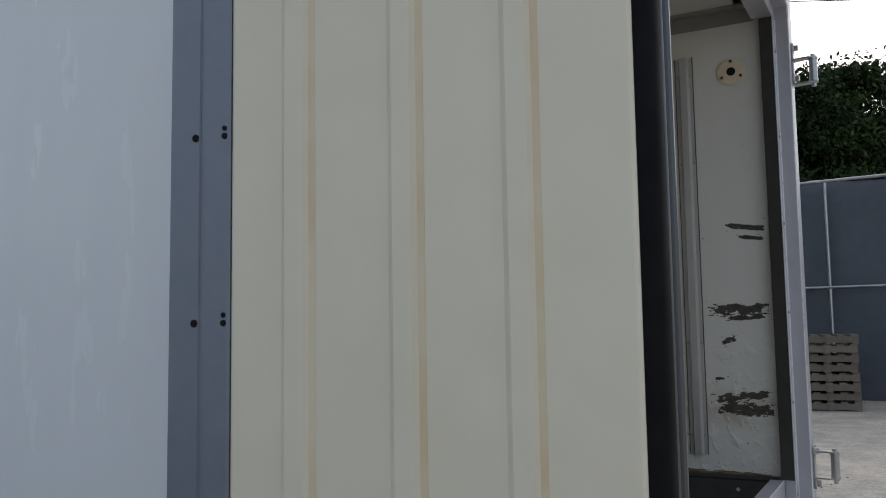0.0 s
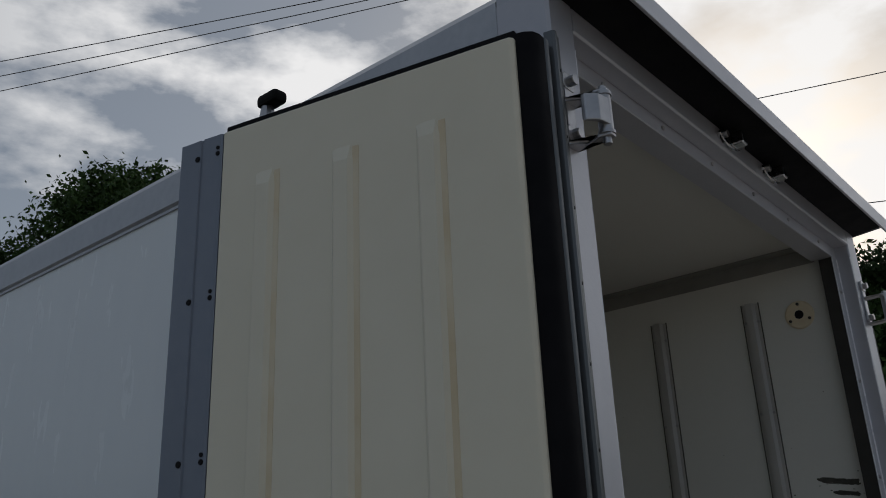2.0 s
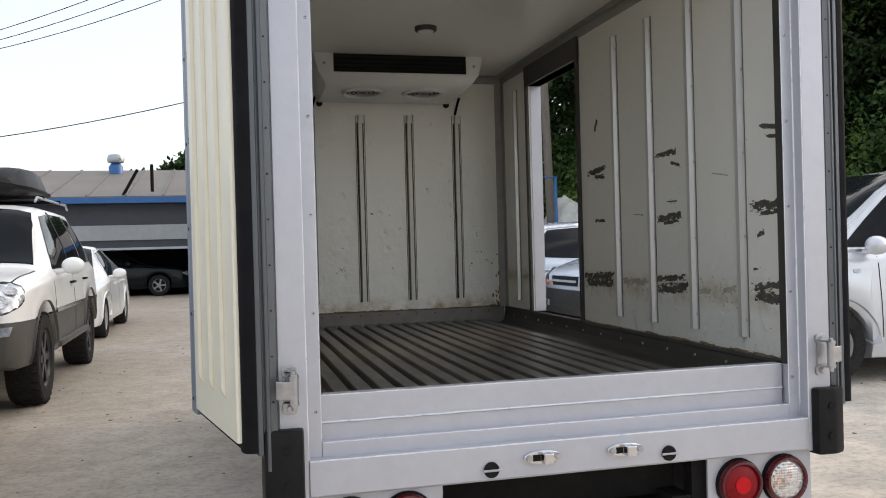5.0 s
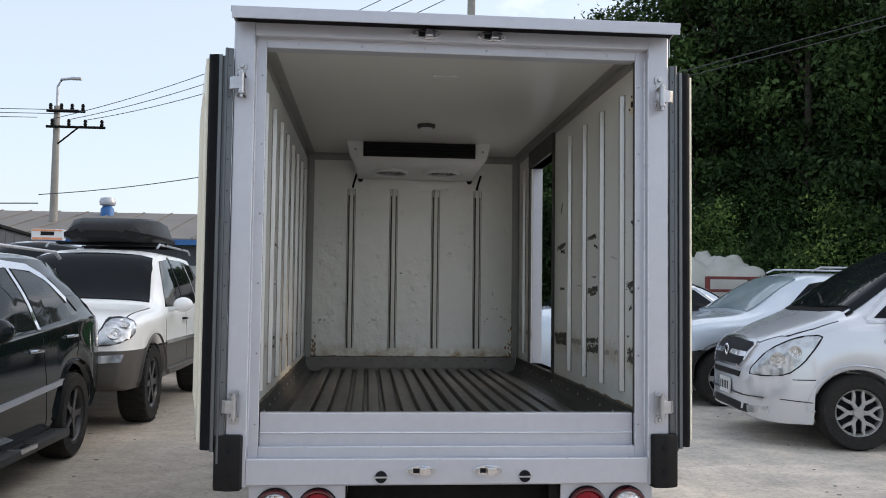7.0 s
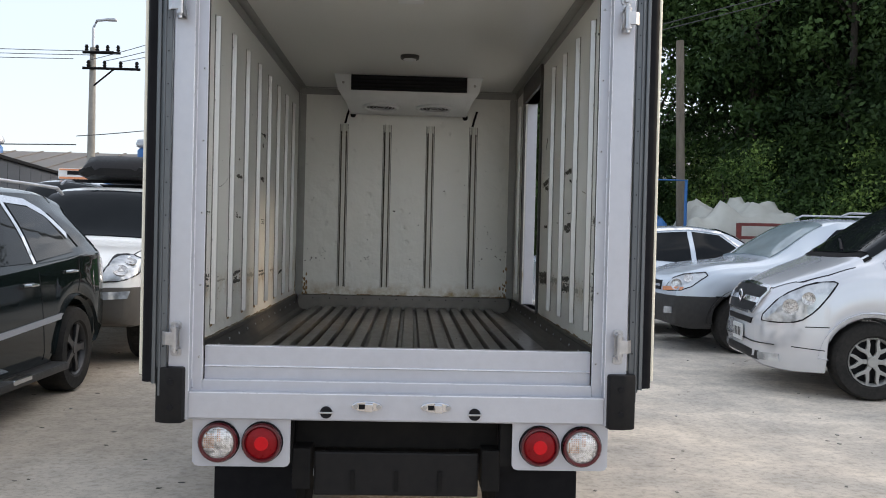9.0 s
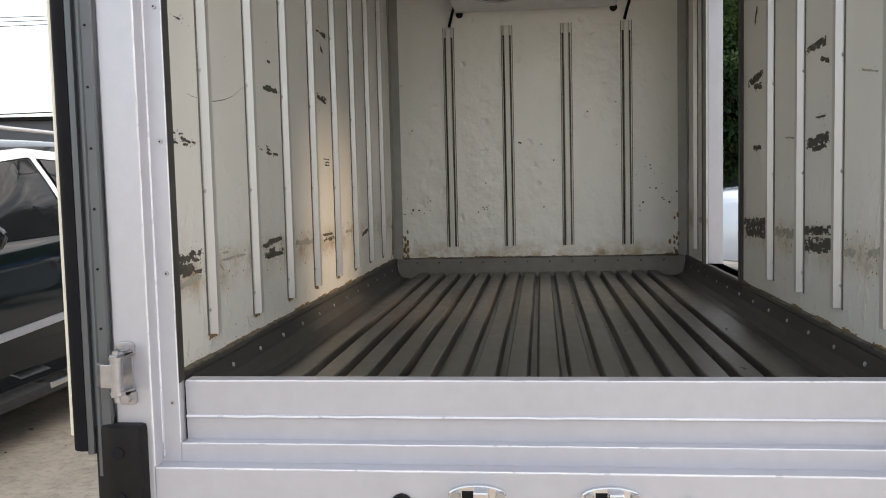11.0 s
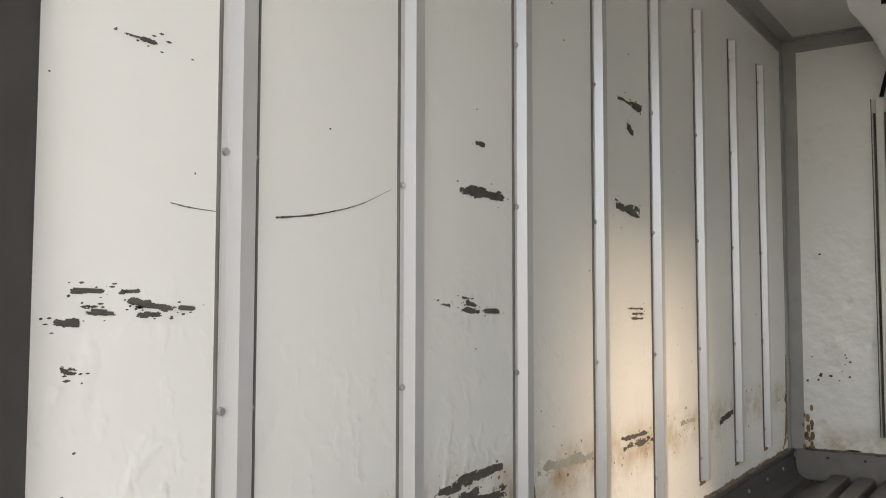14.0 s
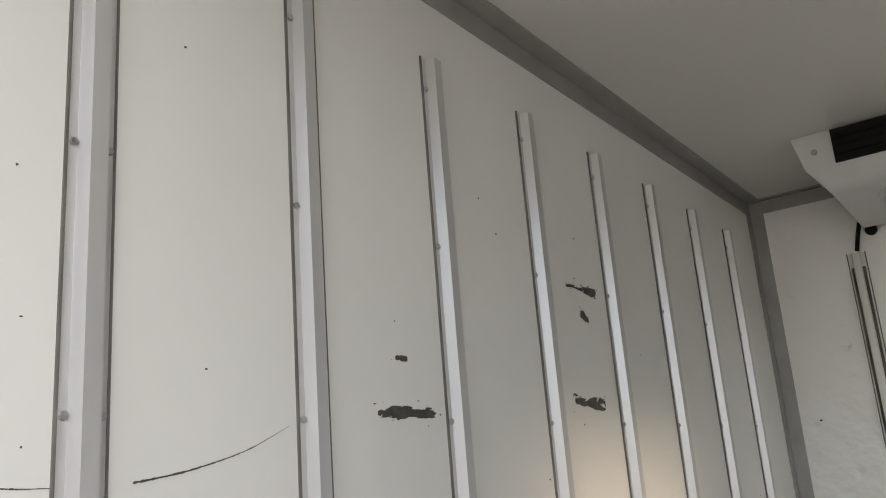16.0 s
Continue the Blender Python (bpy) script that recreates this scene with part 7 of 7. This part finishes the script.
for k in range(30):
    x = -30 + k * 1.05
    bm = bmesh.new()
    prism(bm, [(-0.1, 2.965), (6.5, 4.305), (6.5, 4.34), (-0.1, 3.0)], "x", x, x + 0.05)
    part("roof_seam", bm, ROOFSHEET, roof_s)
for x in (-15.6, -10.1, -4.6):
    bm = bmesh.new()
    lathe(bm, [(0, 3.9), (0.24, 3.9), (0.24, 4.35), (0.16, 4.45), (0, 4.45)], Matrix.Translation((x, 5.6, 0)), 16)
    vent = part("roof_vent", bm, BLUEPAINT, shop, "blue turbine roof vent", smooth=40)
    bm = bmesh.new()
    lathe(bm, [(0.14, 4.46), (0.27, 4.5), (0.30, 4.62), (0.24, 4.76), (0, 4.80), (0, 4.46)], Matrix.Translation((x, 5.6, 0)), 16)
    part("turbine", bm, ALLOY, vent, smooth=40)
part("side_annex", boxes((-2.0, 0.6, 1.2, 7, 0, 2.3)), GREYWALL, shop)
part("annex_door", boxes((-1.2, -0.5, 1.14, 1.2, 0.02, 1.7)), PALEWALL, shop)
part("stored_panel", boxes((-1.17, -0.53, -0.9, -0.85, 0.05, 0.87)), PALEWALL, shop, "white board leaning at the wall")
bm = bmesh.new()
tube(bm, [(-3.8, 0.1, 3.0), (-3.4, 0.2, 3.75)], 0.05, 6), tube(bm, [(-3.0, 0.2, 3.1), (-3.0, 0.2, 3.9)], 0.05, 6), tube(bm, [(1.0, 0.4, 3.1), (1.6, 0.4, 3.7)], 0.05, 6)
part("roof_brace", bm, DARKSTEEL, shop)

copy_thing(shrubs[0], pose(-0.75, 22.85, 0) @ Matrix.Scale(0.2, 4)).scale = (0.17, 0.17, 0.19)

# dark panelled shed beside the workshop
shed = tagged(empty("storage_shed", pose(-9.0, 15.6, 0, 0, 0, 9)), "long low shed clad in dark grey panels", "shed")
part("wall", boxes((-6.0, 0.0, 0.0, 7.6, 0.0, 2.85)), GREYWALL, shed)
for k in range(8):
    part("panel", boxes((0.001, 0.02, 0.03 + k * 0.95, 0.95 + k * 0.95, 0.05, 2.80)), GREYWALL, shed)
part("eave", boxes((-6.1, 0.08, -0.1, 7.7, 2.851, 2.93)), DARKSTEEL, shed, "dark flat roof edge", 0.01)

# green fence and gate posts
fence = tagged(empty("fence", pose(-0.22, 23.0, 0)), "green corrugated sheet fence on concrete posts", "fence")
bm = bmesh.new()
box(bm, -0.25, -0.02, -0.1, 0.12, 0, 2.1)
part("post", bm, CONCRETE, fence, bevel=0.01)
for k in range(14):
    bm = bmesh.new()
    x = k * 0.17
    prism(bm, [(x, 0.0 + k * 0.18), (x + 0.085, -0.04 + k * 0.18), (x + 0.17, 0.0 + k * 0.18), (x + 0.17, 0.03 + k * 0.18), (x, 0.03 + k * 0.18)], "z", 0.25, 1.95)
    part("sheet", bm, GREENFENCE, fence)
part("kerb", boxes((-0.1, 2.6, -0.05, 0.10, 0, 0.24)), CONCRETE, fence)

# red steel frame
frame_red = tagged(empty("steel_frame", pose(1.5, 17.0, 0)), "red-painted open steel frame", "frame")
for x, y in ((-0.86, 0), (0.15, 0), (-0.86, 1.6), (0.15, 1.6)):
    part("post", boxes((x - 0.05, x + 0.05, y - 0.05, y + 0.05, 0, 3.85)), REDSTEEL, frame_red, bevel=0.008)
for z in (3.75, 3.3):
    part("beam", boxes((-0.86, 0.15, -0.048, 0.048, z - 0.07, z + 0.07)), REDSTEEL, frame_red, bevel=0.006)
part("beam", boxes((-0.90, -0.82, 0, 1.6, 3.68, 3.82)), REDSTEEL, frame_red, bevel=0.006)
part("beam", boxes((0.09, 0.21, 0, 1.6, 3.68, 3.82)), REDSTEEL, frame_red, bevel=0.006)


# poles and cables
def cable(pts, r, sag, name="cable", label="thin dark overhead power cable"):
    r *= 0.72
    bm = bmesh.new()
    a, b = Vector(pts[0]), Vector(pts[1])
    tube(bm, [a.lerp(b, t) - Vector((0, 0, sag * 4 * t * (1 - t))) for t in np.linspace(0, 1, 17)], r, 5)
    return tagged(part(name, bm, WIRE), label, "cable", "overhead cables")


def utility_pole(x, y, h, label, arm=(1, 0, 0), lamp=False):
    p = tagged(empty("utility_pole", pose(x, y, 0)), label, "pole")
    bm = bmesh.new()
    tube(bm, [(0, 0, 0), (0, 0, h * 0.5), (0, 0, h)], 0.17, 14, 0.10)
    part("shaft", bm, CONCRETE, p, smooth=50)
    a = Vector(arm)
    for z, lo, hi in ((h - 0.2, -0.3, 1.0), (h - 0.75, -0.3, 1.7)):
        bm = bmesh.new()
        tube(bm, [a * lo + Vector((0, -0.14, z)), a * hi + Vector((0, -0.14, z))], 0.05, 6)
        part("cross_arm", bm, DARKSTEEL, p)
        for k in range(4):
            c = a * (lo + (hi - lo) * (0.1 + 0.28 * k)) + Vector((0, -0.14, z + 0.05))
            bm = bmesh.new()
            lathe(bm, [(0, 0), (0.05, 0), (0.07, 0.06), (0.04, 0.10), (0.07, 0.14), (0.04, 0.22), (0, 0.22)], Matrix.Translation(c), 10)
            part("insulator", bm, DARKSTEEL, p)
    bm = bmesh.new()
    tube(bm, [a * 0.8 + Vector((0, -0.14, h - 0.75)), Vector((0, -0.05, h - 1.4))], 0.03, 6)
    part("brace", bm, DARKSTEEL, p)
    if lamp:
        bm = bmesh.new()
        tube(bm, [(0, 0, h - 0.1), (0, 0, h + 0.7), a * 0.12 + Vector((0, 0, h + 0.95)), a * 0.5 + Vector((0, 0, h + 1.0))], 0.05, 8)
        part("lamp_arm", bm, ALLOY, p, smooth=50)
        part("lamp_head", boxes((0.45, 0.8, -0.1, 0.1, h + 0.95, h + 1.04)), ALLOY, p, bevel=0.03)
    return p


utility_pole(-11.3, 27.5, 7.75, "concrete utility pole with cross arms and a street lamp", lamp=True)
utility_pole(2.65, 22.0, 13.6, "tall concrete utility pole with cross arms", (0.9, -0.4, 0))
for k in range(3):
    cable(((-11.9 + k * 0.7, 27.3, 7.3 + 0.15 * k), (-44, 20 + k, 7.4 + 0.3 * k)), 0.018, 0.5)
    cable(((-11.4 + k * 0.6, 27.3, 7.25), (2.2, 22.0, 11.4 - 0.5 * k)), 0.018, 0.5)
    cable(((2.4 + 0.5 * k, 21.9, 12.7 - 0.15 * k), (14.5 + 0.5 * k, -6.0, 11.6 + 0.5 * k)), 0.014, 0.2)
cable(((-11.75, 27.3, 4.3), (-44, 20, 4.4)), 0.03, 0.4)
cable(((-11.75, 27.3, 4.6), (2.4, 21.9, 6.6)), 0.022, 0.4)
cable(((3.0, 13.6, 5.1), (14, 8.9, 7.7)), 0.014, 0.05)
cable(((3.0, 13.5, 5.0), (14, 8.8, 7.45)), 0.014, 0.05)
cable(((16, 9, 11.9), (16, -8, 9.1)), 0.016, 0.05)
cable(((16, 9, 9.1), (16, -8, 6.2)), 0.016, 0.05)
stump = tagged(empty("timber_pole", pose(5.8, 14.7, 0, 1, -2, 0)), "bare weathered timber pole", "pole")
bm = bmesh.new()
tube(bm, [(0, 0, 0), (0, 0, 5.6)], 0.10, 12, 0.08)
part("shaft", bm, WOOD, stump, smooth=50)

# goods under sheets beyond the cars
cart = tagged(empty("trailer", pose(8.2, 13.2, -0.1, 0, 0, -8)), "red steel frame trailer", "trailer")
for z in (1.20, 1.58, 1.84):
    part("rail", boxes((-1.7, 1.7, -0.04, 0.04, z - 0.03, z + 0.03)), REDSTEEL, cart, bevel=0.005)
for x in (-1.7, -0.85, 0, 0.85, 1.7):
    part("post", boxes((x - 0.045, x + 0.045, -0.045, 0.045, 0.6, 1.865)), REDSTEEL, cart, bevel=0.005)
part("bed", boxes((-1.8, 1.8, -0.1, 1.8, 0.55, 0.68)), REDSTEEL, cart, bevel=0.01)
for x in (-1.1, 1.1):
    wheel(cart, 0.8, 0.33, 0.2, x, -1 if x < 0 else 1, DARKRIM, 5)


def sheeted_heap(name, m, w, d, h, mat, label, seed):
    bm = bmesh.new()
    n = 22
    rows = []
    for j in range(n):
        row = []
        for i in range(n):
            u, v = -1 + 2 * i / (n - 1), -1 + 2 * j / (n - 1)
            q = max(0.0, 1 - max(abs(u), abs(v)) ** 5)
            fold = 0.16 * noise.noise((u * 3 + seed, v * 3, 0.3)) + 0.06 * noise.noise((u * 9, v * 9 + seed, 1.7))
            row.append(bm.verts.new((u * w * (1 + 0.05 * fold), v * d, max(0, h * (q ** 0.55) * (0.86 + fold)))))
        rows.append(row)
    for a, b in zip(rows, rows[1:]):
        for i in range(n - 1):
            bm.faces.new((a[i], a[i + 1], b[i + 1], b[i]))
    ob = tagged(part(name, bm, mat, smooth=70), label, "tarpaulin")
    ob.matrix_basis = m
    return ob


sheeted_heap("tarpaulin_cover", pose(6.9, 14.6, 0), 1.45, 0.9, 2.45, WHITETARP, "off-white tarpaulin draped over stacked goods", 2.0)
sheeted_heap("tarpaulin_cover", pose(5.0, 14.6, 0), 0.6, 0.6, 2.1, BLUEPAINT, "blue tarpaulin bundle beside the pole", 5.0)
rack = tagged(empty("pipe_rack", pose(5.0, 14.4, 0)), "blue painted pipe frame stand", "frame")
bm = bmesh.new()
tube(bm, [(-0.5, 0, 0), (-0.5, 0, 2.65), (0.75, 0, 2.65), (0.75, 0, 0)], 0.035, 8)
part("pipe", bm, BLUEPAINT, rack)

# grey canvas store with pipe frame, pallets before it
store = tagged(empty("canvas_shelter", pose(14.6, 2.2, 0, 0, 0, -6)), "dark grey canvas shelter on a galvanised pipe frame", "shelter")
bm = bmesh.new()
n, k = 40, 18
rows = []
for j in range(k + 1):
    row = []
    for i in range(n + 1):
        y, z = -7 + 14 * i / n, 3.75 * j / k
        sway = 0.10 * noise.noise((y * 0.8, z * 0.5, 0)) + 0.03 * noise.noise((y * 3, z * 1.2, 4))
        row.append(bm.verts.new((sway - (0.0 if j < k else -0.15), y, z + 0.12 * math.cos(y * 0.45) * j / k)))
    rows.append(row)
for a, b in zip(rows, rows[1:]):
    for i in range(n):
        bm.faces.new((a[i], a[i + 1], b[i + 1], b[i]))
part("canvas", bm, TARP, store, smooth=70)
bm = bmesh.new()
for j in range(n):
    y0, y1 = -7 + 14 * j / n, -7 + 14 * (j + 1) / n
    z0, z1 = 3.75 + 0.12 * math.cos(y0 * 0.45), 3.75 + 0.12 * math.cos(y1 * 0.45)
    v = [bm.verts.new(c) for c in ((0.14, y0, z0), (0.14, y1, z1), (5, y1, z1 + 0.25), (5, y0, z0 + 0.25))]
    bm.faces.new(v)
part("canvas_roof", bm, TARP, store)
for y in (-6.5, -3.9, -1.3, 1.3, 3.9, 6.5):
    bm = bmesh.new()
    tube(bm, [(-0.16, y, 0), (-0.16, y, 3.85)], 0.03, 8)
    part("upright_pipe", bm, STEEL, store)
for z in (1.95, 3.82):
    bm = bmesh.new()
    tube(bm, [(-0.17, -7, z), (-0.17, 7, z)], 0.028, 8)
    part("cross_pipe", bm, STEEL, store)


def pallet(m):
    p = tagged(empty("pallet", m), "weathered grey wooden pallet in a stack", "pallet", "stacked pallets")
    for k in range(6):
        part("board", boxes((-0.55, 0.55, -0.5 + k * 0.19, -0.40 + k * 0.19, 0.115, 0.14)), WOOD, p)
    for x in (-0.5, 0, 0.5):
        part("bearer", boxes((x - 0.05, x + 0.05, -0.5, 0.55, 0.02, 0.115)), WOOD, p)
    for k in (0, 2, 5):
        part("board", boxes((-0.55, 0.55, -0.5 + k * 0.19, -0.40 + k * 0.19, 0.0, 0.02)), WOOD, p)
    return p


one = pallet(pose(12.9, 1.0, 0, 0, 0, 8))
for k in range(1, 8):
    copy_thing(one, pose(12.9 + rng.uniform(-0.05, 0.05), 1.0 + rng.uniform(-0.05, 0.05), 0.145 * k, 0, 0, 8 + rng.uniform(-4, 4)))
for k in range(10):
    copy_thing(one, pose(13.3 + rng.uniform(-0.05, 0.05), 2.6 + rng.uniform(-0.05, 0.05), 0.145 * k, 0, 0, -6 + rng.uniform(-4, 4)))

# small stones and litter on the yard
bm, scraps = bmesh.new(), bmesh.new()
r = random.Random(4)
for _ in range(260):
    x, y, s = r.uniform(-7, 8), r.uniform(-3, 14), r.uniform(0.004, 0.013)
    v = box(bm, x - s, x + s, y - s * 0.7, y + s * 0.7, 0.0, s * 0.6)
    bmesh.ops.rotate(bm, verts=v, cent=(x, y, 0), matrix=Matrix.Rotation(r.uniform(0, 6.28), 3, "Z"))
for _ in range(420):
    x, y, s = r.uniform(-7, 8), r.uniform(-3, 14), r.uniform(0.005, 0.022)
    k, a = r.randint(5, 7), r.uniform(0, 6.28)
    ring = [(x + s * r.uniform(0.6, 1.3) * math.cos(a + 6.283 * i / k), y + 0.55 * s * r.uniform(0.5, 1.1) * math.sin(a + 6.283 * i / k)) for i in range(k)]
    prism(scraps, ring, "z", 0.0, 0.003)
tagged(part("leaf_litter", scraps, SCUFF, bevel=0), "dark dry leaf scraps strewn over the concrete yard", "leaf litter", kind="stuff")
tagged(part("gravel", bm, CONCRETE, bevel=0), "scattered small stones and crumbs on the yard", "gravel", kind="stuff")

# the yard lies a little below the level from which the truck's heights are counted
for ob in scene.objects:
    if ob.parent is None and ob.type in ("MESH", "EMPTY") and ob is not truck:
        ob.location.z -= 0.045
